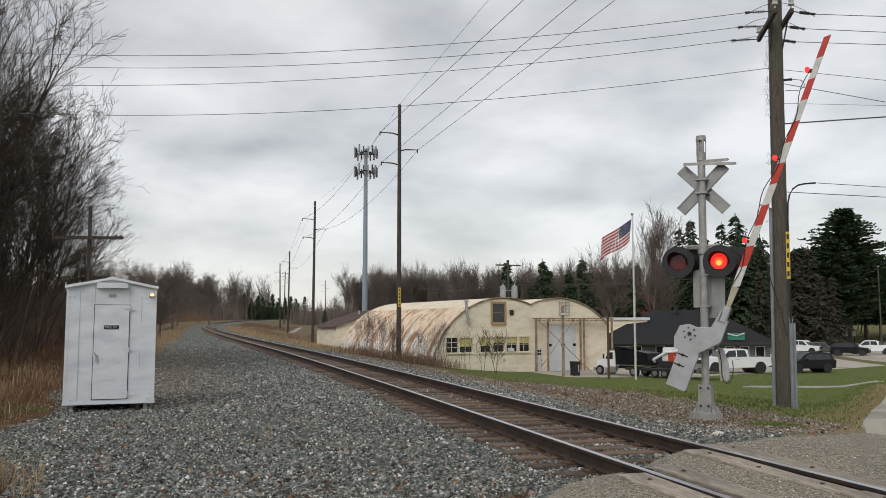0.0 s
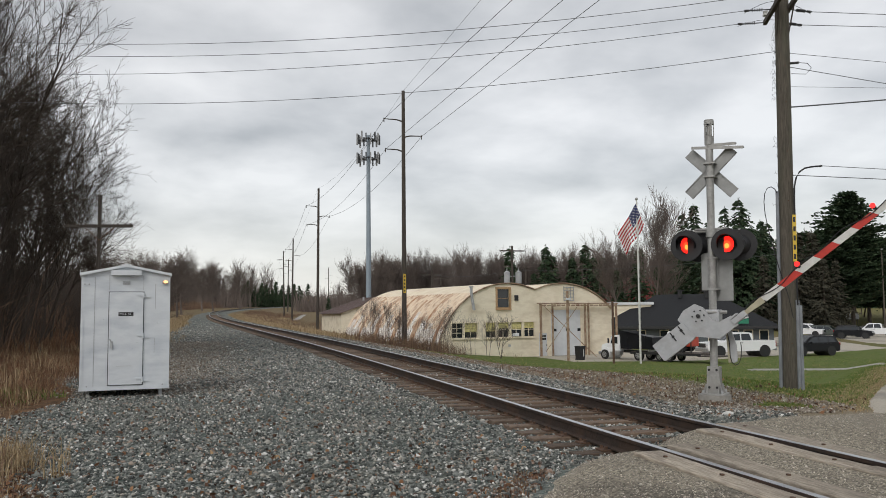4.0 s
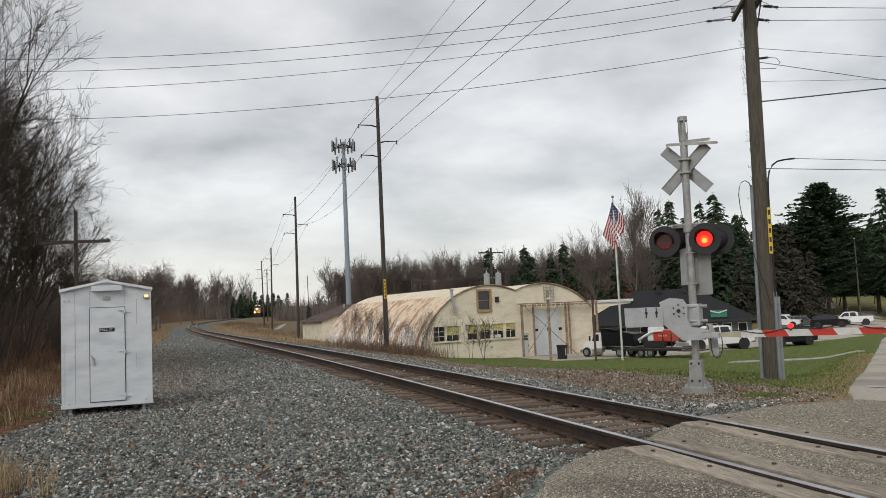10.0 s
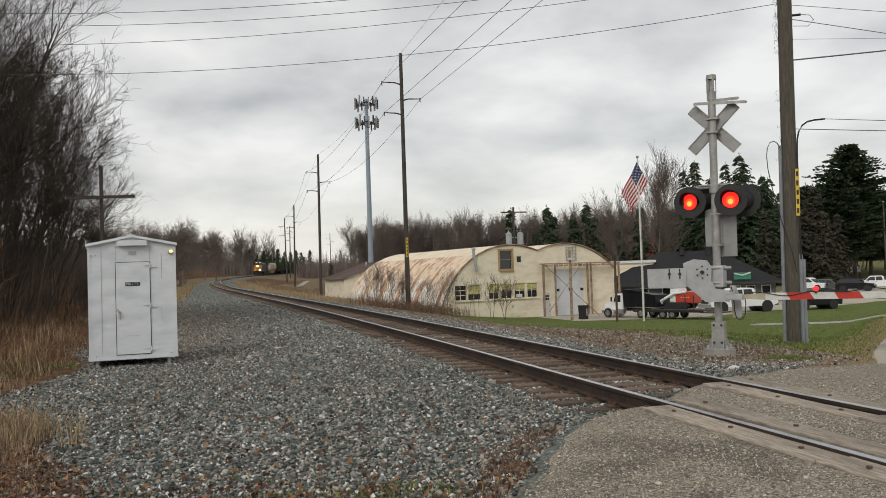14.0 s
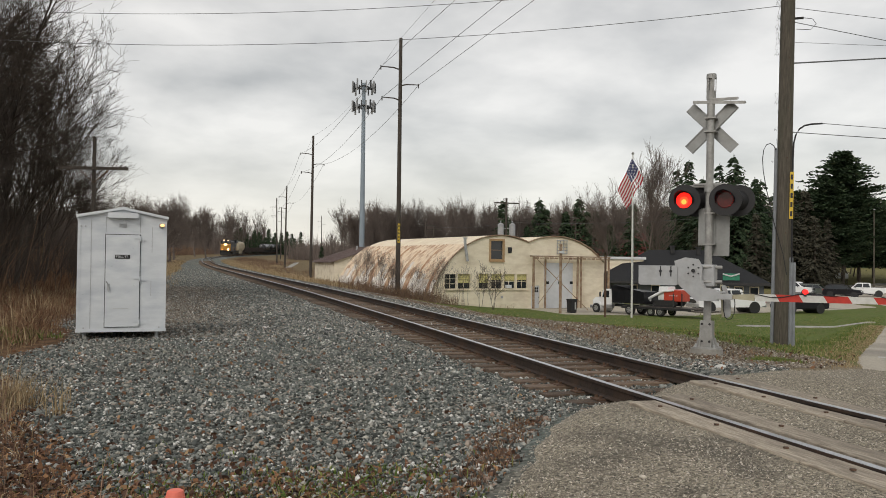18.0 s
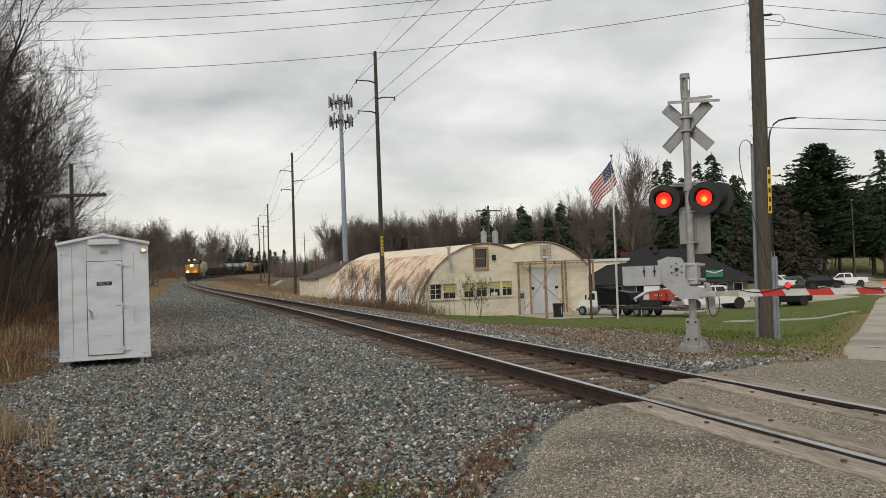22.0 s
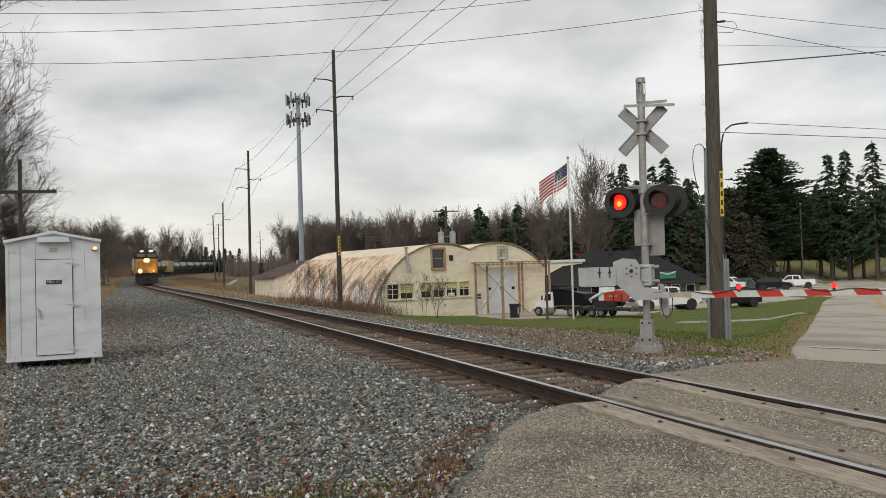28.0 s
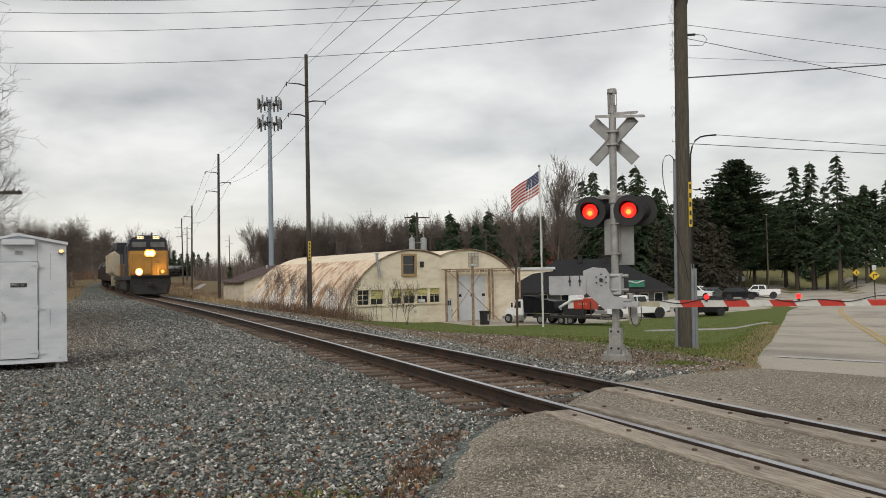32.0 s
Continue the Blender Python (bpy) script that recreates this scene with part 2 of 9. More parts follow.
RIGHT = [(1.2, -0.25), (1.9, -0.26), (2.6, -0.29), (4, -0.36), (8, -0.45), (11, -0.75), (15, -1.35), (19, -1.75), (30, -1.85), (60, -2.0), (200, -1.6), (500, 2)]
RIGHT_YARD = [(1.2, -0.25), (1.9, -0.26), (2.6, -0.3), (4, -0.5), (6, -0.78), (8, -1.05), (10, -1.3), (13, -1.55), (17, -1.8), (22, -1.85), (30, -1.85), (60, -2.0), (200, -1.6), (500, 2)]
LEFT = [(1.2, -0.25), (1.5, -0.235), (2.2, -0.25), (4, -0.27), (8, -0.24), (12, -0.1), (30, 0.6), (100, 2.0), (500, 6)]
ROADZ = [(1.15, -0.2), (1.6, -0.04), (2.4, -0.06), (4.6, -0.28), (6.5, -0.42), (16, -1.0), (33, -1.6), (54, -1.9), (120, -2.05)]


def road_u(x, y):
    """Across the road, from its middle line, to its left side positive, and along it."""
    return (y - x - 0.8) / math.sqrt(2), (y + x) / math.sqrt(2)


def smooth(a, b, v):
    f = min(1.0, max(0.0, (v - a) / (b - a)))
    return f * f * (3 - 2 * f)


def ground_z(x, y):
    d = x - track_x(y)
    rise = track_z(max(y, 0))
    if d >= 0:
        z0, z1 = knots(d, RIGHT), knots(d, RIGHT_YARD)
        z = z0 + (z1 - z0) * smooth(19, 33, y) + rise * (1 - 0.9 * smooth(4, 16, d) * (1 - 0.7 * smooth(75, 130, y)))
        bank = smooth(95, 150, y) * smooth(3, 12, d) * (1 - smooth(20, 60, d))
        z += 0.9 * bank + 2.0 * smooth(60, 150, d) * smooth(60, 200, y)
    else:
        z = knots(-d, LEFT) + rise * 0.95
    across, _ = road_u(x, y)
    w = 1 - smooth(3.9, 6.5, abs(across))
    if w > 0:
        zr = knots(abs(d), ROADZ) if d > 0 else knots(-d, [(1.15, -0.2), (1.6, -0.04), (2.6, -0.1), (4.5, -0.2), (9, -0.25), (40, -0.6)])
        z += (zr - z) * w
    return z


# ---- surfaces of the place ----
# base tone darkened to paint in the shade of crevices between loose stones
M_BALLAST = mat("ballast_grey", (0.175, 0.18, 0.165), (0.05, 0.078, 0.07), 12, 0.95, bump=1.0, bscale=30, c3=(0.19, 0.155, 0.12), scale3=0.45, amount3=0.5, world_co=True)
M_STONES = island_mat("crushed_stone", [(0.0, (0.036, 0.040, 0.037)), (0.40, (0.132, 0.144, 0.134)), (0.69, (0.29, 0.30, 0.278)), (0.86, (0.42, 0.40, 0.35)), (0.92, (0.28, 0.18, 0.13)), (0.935, (0.6, 0.59, 0.56)), (1.0, (0.74, 0.73, 0.70))])
M_ASPHALT = mat("old_asphalt", (0.40, 0.36, 0.29), (0.17, 0.152, 0.122), 26, 0.92, bump=0.8, bscale=60, c3=(0.19, 0.17, 0.14), scale3=0.5, amount3=0.45, world_co=True)


def aggregate(m, scale, low, high, amount):
    """Single stones showing in a worn surface: cells of light and dark with a bump."""
    n, l = m.node_tree.nodes, m.node_tree.links
    b = n["Principled BSDF"]
    out = b.inputs["Base Color"].links[0].from_socket
    g = n.new("ShaderNodeNewGeometry")
    v = n.new("ShaderNodeTexVoronoi")
    v.inputs["Scale"].default_value = scale
    l.new(g.outputs["Position"], v.inputs["Vector"])
    sp = n.new("ShaderNodeSeparateColor")
    l.new(v.outputs["Color"], sp.inputs[0])
    r = n.new("ShaderNodeValToRGB")
    r.color_ramp.elements[0].position, r.color_ramp.elements[0].color = 0.1, (*low, 1)
    r.color_ramp.elements[1].position, r.color_ramp.elements[1].color = 0.95, (*high, 1)
    l.new(sp.outputs[0], r.inputs[0])
    mx = n.new("ShaderNodeMix")
    mx.data_type, mx.blend_type = "RGBA", "MULTIPLY"
    mx.inputs["Factor"].default_value = amount
    l.new(out, mx.inputs["A"])
    l.new(r.outputs[0], mx.inputs["B"])
    l.new(mx.outputs["Result"], b.inputs["Base Color"])
    bp = n.new("ShaderNodeBump")
    bp.inputs["Strength"].default_value, bp.inputs["Distance"].default_value = 0.9, 0.012
    bp.invert = True
    l.new(v.outputs["Distance"], bp.inputs["Height"])
    if b.inputs["Normal"].links:
        l.new(b.inputs["Normal"].links[0].from_socket, bp.inputs["Normal"])
    l.new(bp.outputs[0], b.inputs["Normal"])


aggregate(M_ASPHALT, 75, (0.35, 0.34, 0.32), (1.75, 1.72, 1.65), 0.9)


def stain(m, spots, colour, strength):
    """Oil soaked into a surface: soft-edged spots with ragged rims."""
    n, l = m.node_tree.nodes, m.node_tree.links
    b = n["Principled BSDF"]
    out = b.inputs["Base Color"].links[0].from_socket
    g = n.new("ShaderNodeNewGeometry")
    t = n.new("ShaderNodeTexNoise")
    t.inputs["Scale"].default_value, t.inputs["Detail"].default_value = 2.2, 6
    l.new(g.outputs["Position"], t.inputs["Vector"])
    for x, y, r in spots:
        d = n.new("ShaderNodeVectorMath")
        d.operation = "DISTANCE"
        l.new(g.outputs["Position"], d.inputs[0])
        d.inputs[1].default_value = (x, y, -0.05)
        a = n.new("ShaderNodeMath")
        a.operation = "MULTIPLY_ADD"
        l.new(t.outputs["Fac"], a.inputs[0])
        a.inputs[1].default_value = r * 0.9
        l.new(d.outputs["Value"], a.inputs[2])
        mr = n.new("ShaderNodeMapRange")
        mr.inputs["From Min"].default_value, mr.inputs["From Max"].default_value = r * 0.75, r * 1.45
        mr.inputs["To Min"].default_value, mr.inputs["To Max"].default_value = strength, 0.0
        l.new(a.outputs[0], mr.inputs["Value"])
        mx = n.new("ShaderNodeMix")
        mx.data_type = "RGBA"
        l.new(mr.outputs[0], mx.inputs["Factor"])
        l.new(out, mx.inputs["A"])
        mx.inputs["B"].default_value = (*colour, 1)
        out = mx.outputs["Result"]
    l.new(out, b.inputs["Base Color"])


stain(M_ASPHALT, ((-1.0, 5.75, 0.55), (-0.7, 5.35, 0.5), (-1.35, 6.3, 0.4), (-0.35, 5.75, 0.34), (-1.7, 5.5, 0.45), (-0.9, 4.8, 0.36), (-2.3, 5.35, 0.22), (-1.6, 4.5, 0.2)), (0.045, 0.04, 0.034), 0.5)
M_ROADFAR = mat("worn_road_asphalt", (0.50, 0.455, 0.375), (0.36, 0.325, 0.27), 16, 0.9, bump=0.4, bscale=90, c3=(0.15, 0.14, 0.128), scale3=0.3, amount3=0.55, world_co=True)
M_TIE = mat("weathered_tie_wood", (0.22, 0.16, 0.118), (0.085, 0.062, 0.048), 7, 0.9, bump=0.8, bscale=25, stretch=(1, 9, 6), c3=(0.19, 0.12, 0.075), scale3=0.8, rand=0.3)
M_PLANK = mat("grey_crossing_timber", (0.52, 0.45, 0.36), (0.25, 0.21, 0.165), 5, 0.85, bump=0.7, bscale=22, stretch=(9, 1, 6), c3=(0.16, 0.135, 0.11), scale3=0.7, amount3=0.5, rand=0.12)
M_RAIL = mat("rusty_rail_steel", (0.055, 0.036, 0.027), (0.03, 0.022, 0.018), 12, 0.75, metal=0.25, bump=0.3, bscale=40, c3=(0.10, 0.055, 0.03), scale3=1.3)
M_SHINE = mat("polished_rail_head", (0.52, 0.53, 0.55), (0.38, 0.39, 0.41), 14, 0.3, metal=0.9, stretch=(6, 0.3, 1))
M_RUST = mat("rust_iron", (0.135, 0.075, 0.046), (0.065, 0.04, 0.028), 18, 0.85, bump=0.4)
M_WHITE_LINE = mat("worn_white_road_paint", (0.62, 0.61, 0.58), (0.32, 0.31, 0.3), 8, 0.85, world_co=True)
M_YELLOW_LINE = mat("worn_yellow_road_paint", (0.62, 0.40, 0.07), (0.36, 0.28, 0.13), 6, 0.85, world_co=True)
M_CONCRETE = mat("weathered_concrete", (0.42, 0.41, 0.38), (0.28, 0.27, 0.25), 8, 0.9, bump=0.5, c3=(0.2, 0.19, 0.17))
M_STRAW = island_mat("dry_straw_grass", [(0.0, (0.15, 0.095, 0.05)), (0.4, (0.34, 0.25, 0.135)), (0.8, (0.54, 0.43, 0.27)), (1.0, (0.24, 0.16, 0.09))])
M_GRASS = island_mat("mown_green_grass", [(0.0, (0.05, 0.09, 0.014)), (0.5, (0.115, 0.175, 0.032)), (0.82, (0.2, 0.225, 0.06)), (1.0, (0.4, 0.32, 0.15))])
M_BRUSH = island_mat("brown_brush_twigs", [(0.0, (0.09, 0.058, 0.042)), (0.5, (0.19, 0.118, 0.08)), (0.85, (0.25, 0.155, 0.1)), (1.0, (0.28, 0.2, 0.11))])
M_LEAVES = island_mat("fallen_oak_leaves", [(0.0, (0.06, 0.034, 0.024)), (0.45, (0.13, 0.065, 0.04)), (0.8, (0.24, 0.12, 0.06)), (0.93, (0.36, 0.2, 0.1)), (1.0, (0.4, 0.28, 0.16))])


def land_material():
    """One land surface: brown leaf litter on the left, mown grass on the right, straw and brush far along the line."""
    m = bpy.data.materials.new("land")
    m.use_nodes = True
    n, l = m.node_tree.nodes, m.node_tree.links
    b = n["Principled BSDF"]
    b.inputs["Roughness"].default_value = 0.95
    b.inputs["Specular IOR Level"].default_value = 0.2
    g = n.new("ShaderNodeNewGeometry")
    s = n.new("ShaderNodeSeparateXYZ")
    l.new(g.outputs["Position"], s.inputs[0])

    def noise_of(scale, detail=6):
        t = n.new("ShaderNodeTexNoise")
        t.inputs["Scale"].default_value, t.inputs["Detail"].default_value, t.inputs["Roughness"].default_value = scale, detail, 0.7
        l.new(g.outputs["Position"], t.inputs["Vector"])
        return t.outputs["Fac"]

    def tones(fac, a, c, lo=0.35, hi=0.65):
        r = n.new("ShaderNodeValToRGB")
        r.color_ramp.elements[0].position, r.color_ramp.elements[0].color = lo, (*a, 1)
        r.color_ramp.elements[1].position, r.color_ramp.elements[1].color = hi, (*c, 1)
        l.new(fac, r.inputs[0])
        return r.outputs[0]

    def blend(a, c, fac):
        x = n.new("ShaderNodeMix")
        x.data_type = "RGBA"
        l.new(fac, x.inputs["Factor"])
        l.new(a, x.inputs["A"])
        l.new(c, x.inputs["B"])
        return x.outputs["Result"]

    def band(value, lo, hi, wobble=None, size=6.0):
        if wobble:
            a = n.new("ShaderNodeMath")
            a.operation = "MULTIPLY_ADD"
            l.new(wobble, a.inputs[0])
            a.inputs[1].default_value = size
            l.new(value, a.inputs[2])
            value = a.outputs[0]
        r = n.new("ShaderNodeMapRange")
        r.inputs["From Min"].default_value, r.inputs["From Max"].default_value = lo, hi
        l.new(value, r.inputs["Value"])
        return r.outputs[0]

    litter = tones(noise_of(5), (0.05, 0.032, 0.02), (0.24, 0.14, 0.075))
    grass = tones(noise_of(4), (0.06, 0.10, 0.018), (0.155, 0.19, 0.05))
    dry = tones(noise_of(2.2), (0.075, 0.054, 0.03), (0.26, 0.195, 0.105))
    soil = tones(noise_of(14), (0.12, 0.098, 0.065), (0.37, 0.31, 0.215))
    wob = noise_of(0.35)
    fine = noise_of(1.3)
    right = blend(soil, grass, band(s.outputs["X"], 7.4, 8.6, fine, 2.2))
    right = blend(right, dry, band(fine, 0.5, 0.8))
    near = blend(litter, right, band(s.outputs["X"], 1.0, 1.6))
    far = blend(near, dry, band(s.outputs["Y"], 66, 90, wob, 22))
    park = tones(noise_of(1.6), (0.10, 0.105, 0.035), (0.24, 0.21, 0.09))
    far = blend(far, park, band(s.outputs["X"], 62, 72, wob, 8))
    l.new(far, b.inputs["Base Color"])
    bp = n.new("ShaderNodeBump")
    bp.inputs["Strength"].default_value, bp.inputs["Distance"].default_value = 0.8, 0.06
    l.new(noise_of(12), bp.inputs["Height"])
    l.new(bp.outputs[0], b.inputs["Normal"])
    return m


def sheet(name, xs, ys, zf, material, keep=None, **tags):
    """A height sheet over the crossings of xs and ys."""
    verts = [(x, y, zf(x, y)) for y in ys for x in xs]
    w = len(xs)
    faces = []
    for j in range(len(ys) - 1):
        for i in range(w - 1):
            if keep is None or keep((xs[i] + xs[i + 1]) / 2, (ys[j] + ys[j + 1]) / 2):
                faces.append((j * w + i, j * w + i + 1, (j + 1) * w + i + 1, (j + 1) * w + i))
    return tagged(mesh_of(name, verts, faces, material, smooth=True), **tags)


def spread(a, b, step0, grow, centre=0.0):
    """Steps that widen away from a centre."""
    out = [centre]
    s = step0
    while out[-1] < b:
        out.append(out[-1] + s)
        s *= grow
    s, lo = step0, [centre]
    while lo[-1] > a:
        lo.append(lo[-1] - s)
        s *= grow
    return sorted(set(lo[1:] + out))


sheet("ground", spread(-1500, 1500, 0.8, 1.045, 3.0), spread(-300, 2600, 0.8, 1.028, 12.0), ground_z, land_material(), label="leaf-littered verge, mown grass and dry brush ground", category="ground", kind="structure")


# ballast and gravel apron along the track, as a strip in the track's own frame
def strip(name, ys, ds, lift, material, edge=0.0, **tags):
    verts, faces = [], []
    for y in ys:
        row = ds(y)
        for k, d in enumerate(row):
            wob = edge * noise.noise((y * 0.35, k * 7.1, 2.0)) if k in (0, len(row) - 1) else 0
            x = track_x(y) + d + wob
            lf = -0.03 if k in (0, len(row) - 1) else lift
            verts.append((x, y, ground_z(x, y) + lf))
    w = len(ds(ys[0]))
    for j in range(len(ys) - 1):
        for i in range(w - 1):
            faces.append((j * w + i, j * w + i + 1, (j + 1) * w + i + 1, (j + 1) * w + i))
    return tagged(mesh_of(name, verts, faces, material, smooth=True), **tags)


def apron(y):
    left = knots(y, [(-30, -14), (8, -9.8), (17, -8.0), (19.5, -8.2), (22, -9.4), (35, -9.2), (45, -8.4), (70, -6.4), (90, -5.2), (150, -3.8), (600, -3.6)])
    right = knots(y, [(-30, 3.0), (30, 2.9), (90, 3.2), (600, 4)])
    return [left + (right - left) * k / 28 for k in range(29)]


strip("gravel_bed", spread(-30, 520, 0.5, 1.03, 8.0), apron, 0.012, M_BALLAST, 1.2, label="grey crushed-stone ballast and gravel apron", category="gravel", kind="structure")

aggregate(M_BALLAST, 26, (0.4, 0.4, 0.39), (1.7, 1.7, 1.68), 0.85)

# ---- road ----
CROSS_X = track_x(0)


def road_point(across, along):
    """Back from road coordinates to the plan."""
    s = along * math.sqrt(2)
    x = (s - across * math.sqrt(2) - 0.8) / 2
    return x, s - x


def road_sheet(name, along, left, right, lift, material, n=10, **tags):
    verts, faces = [], []
    for a in along:
        lo, hi = right(a), left(a)
        for k in range(n + 1):
            x, y = road_point(lo + (hi - lo) * k / n, a)
            # the lane bends to the right, far off
            bend = 0.0035 * max(0, a - 62) ** 2
            x, y = x + bend * 0.7, y - bend * 0.7
            verts.append((x, y, ground_z(x, y) + (lift if 0 < k < n else -0.05)))
    for j in range(len(along) - 1):
        for i in range(n):
            faces.append((j * (n + 1) + i, j * (n + 1) + i + 1, (j + 1) * (n + 1) + i + 1, (j + 1) * (n + 1) + i))
    return tagged(mesh_of(name, verts, faces, material, smooth=True), **tags)


def left_edge(a):
    return knots(a, [(-20, 4.2), (0, 4.6), (2.24, 5.16), (3.2, 5.45), (4.26, 5.68), (4.9, 5.62), (5.38, 5.45), (6.4, 5.28), (7.24, 5.28), (8.0, 5.0), (8.6, 4.5), (9.2, 4.15), (11.1, 3.75), (13.4, 3.42), (14.9, 3.5), (17.4, 3.6), (60, 3.7), (200, 3.8)]) + 0.09 * noise.noise((a * 0.9, 0, 5)) + 0.05 * noise.noise((a * 3.1, 0, 8))


def asphalt_top(x, y, e):
    """The crossing is packed level with the rails and rounds off to its rim."""
    d = abs(x - CROSS_X)
    near = 1 - smooth(1.35, 2.2, d)
    z = (ground_z(x, y) + 0.05 + (0.008 if x > CROSS_X else -0.028) * smooth(4.5, 7.0, d)) * (1 - near) - 0.03 * near
    z += 0.010 * noise.noise((x * 1.1, y * 1.1, 1)) + 0.004 * noise.noise((x * 5, y * 5, 4)) - 0.004
    return z - (0.17 * near + 0.06 * (1 - near)) * (1 - smooth(0.0, 0.55, e)) ** 1.5 - (0.06 if e <= 0 else 0)


verts, faces = [], []
along = [-30 + 1.2 * k for k in range(19)] + [-7.2 + 0.11 * k for k in range(177)]
for a in along:
    hi = left_edge(a)
    for k in range(111):
        f = (k / 110) ** 0.85
        ac = -7.0 + (hi + 7.0) * f
        x, y = road_point(ac, a)
        verts.append((x, y, asphalt_top(x, y, hi - ac)))
for j in range(len(along) - 1):
    for i in range(110):
        p = j * 111 + i
        q = (p, p + 1, p + 112, p + 111)
        cx_ = sum(verts[v][0] for v in q) / 4 - CROSS_X
        if abs(abs(cx_) - 0.7525 + 0.03) > 0.2:
            faces.append(q)
tagged(mesh_of("road_near", verts, faces, M_ASPHALT, smooth=True), "cracked tan-grey asphalt crossing apron with dark oil stains", "road", kind="structure")
tagged(road_sheet("road_far", [11.9 + v * 0.9 for v in range(0, 130)], lambda a: left_edge(a) - 0.5 * (1 - smooth(11.9, 13.4, a)), lambda a: -4.1, 0.055, M_ROADFAR, 40), "worn pale grey asphalt road beyond the crossing", "road", kind="structure")


def paint_strip(name, pts, width, material, lift=0.066, **tags):
    verts, faces = [], []
    pts = [Vector((*p, 0)) for p in pts]
    fine = []
    for a, b in zip(pts, pts[1:]):
        k = max(1, int((b - a).length / 0.8))
        fine += [a + (b - a) * i / k for i in range(k)]
    fine.append(pts[-1])
    for i, p in enumerate(fine):
        d = (fine[min(i + 1, len(fine) - 1)] - fine[max(0, i - 1)]).normalized()
        w = Vector((-d.y, d.x, 0)) * width / 2
        for q in (p + w, p - w):
            verts.append((q.x, q.y, ground_z(q.x, q.y) + lift))
    for i in range(len(fine) - 1):
        faces.append((2 * i, 2 * i + 1, 2 * i + 3, 2 * i + 2))
    return tagged(mesh_of(name, verts, faces, material), **tags)


def road_line(a0, a1, across, step=3.0):
    out = []
    for k in range(int((a1 - a0) / step) + 1):
        a = a0 + k * step
        bend = 0.0035 * max(0, a - 62) ** 2
        x, y = road_point(across, a)
        out.append((x + bend * 0.7, y - bend * 0.7))
    return out


paint_strip("centre_line", road_line(20, 74, 0.12), 0.11, M_YELLOW_LINE, label="worn double yellow centre line", category="road marking", kind="structure")
paint_strip("centre_line", road_line(20, 74, -0.12), 0.11, M_YELLOW_LINE, label="worn double yellow centre line", category="road marking", kind="structure")
paint_strip("stop_line", [road_point(3.1, 16.2), road_point(-3.8, 16.4)], 0.5, M_WHITE_LINE, label="chipped white stop line across the road", category="road marking", kind="structure")
paint_strip("crosswalk_line", [road_point(3.4, 42.3), road_point(-3.8, 42.7)], 0.3, M_WHITE_LINE, label="faded white line across the road", category="road marking", kind="structure")
paint_strip("crosswalk_line", [road_point(3.4, 45.0), road_point(-3.8, 45.4)], 0.3, M_WHITE_LINE, label="faded white line across the road", category="road marking", kind="structure")

# ---- track: rails, ties, plates ----
GAUGE = 1.505 / 2
track = thing("railway_track", pose(0, 0, 0), "single railway track with rusty rails on weathered wooden ties", "railway track", kind="structure")


def rail(name, side, y0, y1, step):
    """A flat-bottom rail swept along the line."""
    prof = [(-0.07, -0.17), (0.07, -0.17), (0.07, -0.155), (0.012, -0.14), (0.01, -0.05), (0.036, -0.038), (0.036, -0.004), (0.03, 0.0), (-0.03, 0.0), (-0.036, -0.004), (-0.036, -0.038), (-0.01, -0.05), (-0.012, -0.14), (-0.07, -0.155)]
    verts, faces, top = [], [], []
    ys = []
    y = y0
    while y < y1:
        ys.append(y)
        y += step if y < 60 else step * 2.5
    ys.append(y1)
    for y in ys:
        m = track_pose(y)
        for px, pz in prof:
            verts.append(m @ Vector((side * GAUGE + px, 0, pz)))
    k = len(prof)
    for j in range(len(ys) - 1):
        for i in range(k):
            faces.append((j * k + i, j * k + (i + 1) % k, (j + 1) * k + (i + 1) % k, (j + 1) * k + i))
            top.append(1 if i in (6, 7, 8) else 0)
    ob = mesh_of(name, verts, faces, [M_RAIL, M_SHINE], track)
    for p, t in zip(ob.data.polygons, top):
        p.material_index = t
    return ob


rail("rail", -1, -40, 900, 2.0)
rail("rail", 1, -40, 900, 2.0)

tie_meshes = []
for k in range(4):
    bm = BM()
    box(bm, (2.59, 0.225, 0.16), (0, 0, 0), bevel=0.012)
    for v in bm.verts:
        v.co += noise.noise_vector(v.co * 3 + Vector((k * 9.0, 0, 0))) * 0.012
    o = part("tie", bm, M_TIE)
    tie_meshes.append(o.data)
    bpy.data.objects.remove(o)
bm = BM()
box(bm, (0.34, 0.19, 0.02), (0, 0, 0), bevel=0.004)
for sx in (-0.11, 0.11):
    for sy in (-0.06, 0.06):
        box(bm, (0.03, 0.03, 0.05), (sx, sy, 0.02))
plate_ob = part("tie_plate", bm, M_RUST)
plate_mesh = plate_ob.data
bpy.data.objects.remove(plate_ob)
rng = random.Random(4)
y = 8.05
while y < 175:
    m = track_pose(y, -0.27 + rng.uniform(-0.008, 0.008)) @ pose(rng.uniform(-0.05, 0.05), 0, 0, 0, rng.uniform(-0.3, 0.3), rng.uniform(-1.4, 1.4))
    t = new("tie", rng.choice(tie_meshes))
    t.parent = track
    t.matrix_basis = m
    if y < 26:
        for s in (-1, 1):
            p = new("tie_plate", plate_mesh)
            p.parent = track
            p.matrix_basis = track_pose(y, -0.182) @ pose(s * GAUGE, 0, 0)
    y += rng.gauss(0.56, 0.03)

# ---- crossing timbers on both sides of each rail ----
crossing = thing("crossing_timbers", pose(0, 0, 0), "grey weathered timber planks along the rails at the crossing", "crossing planks", kind="structure")


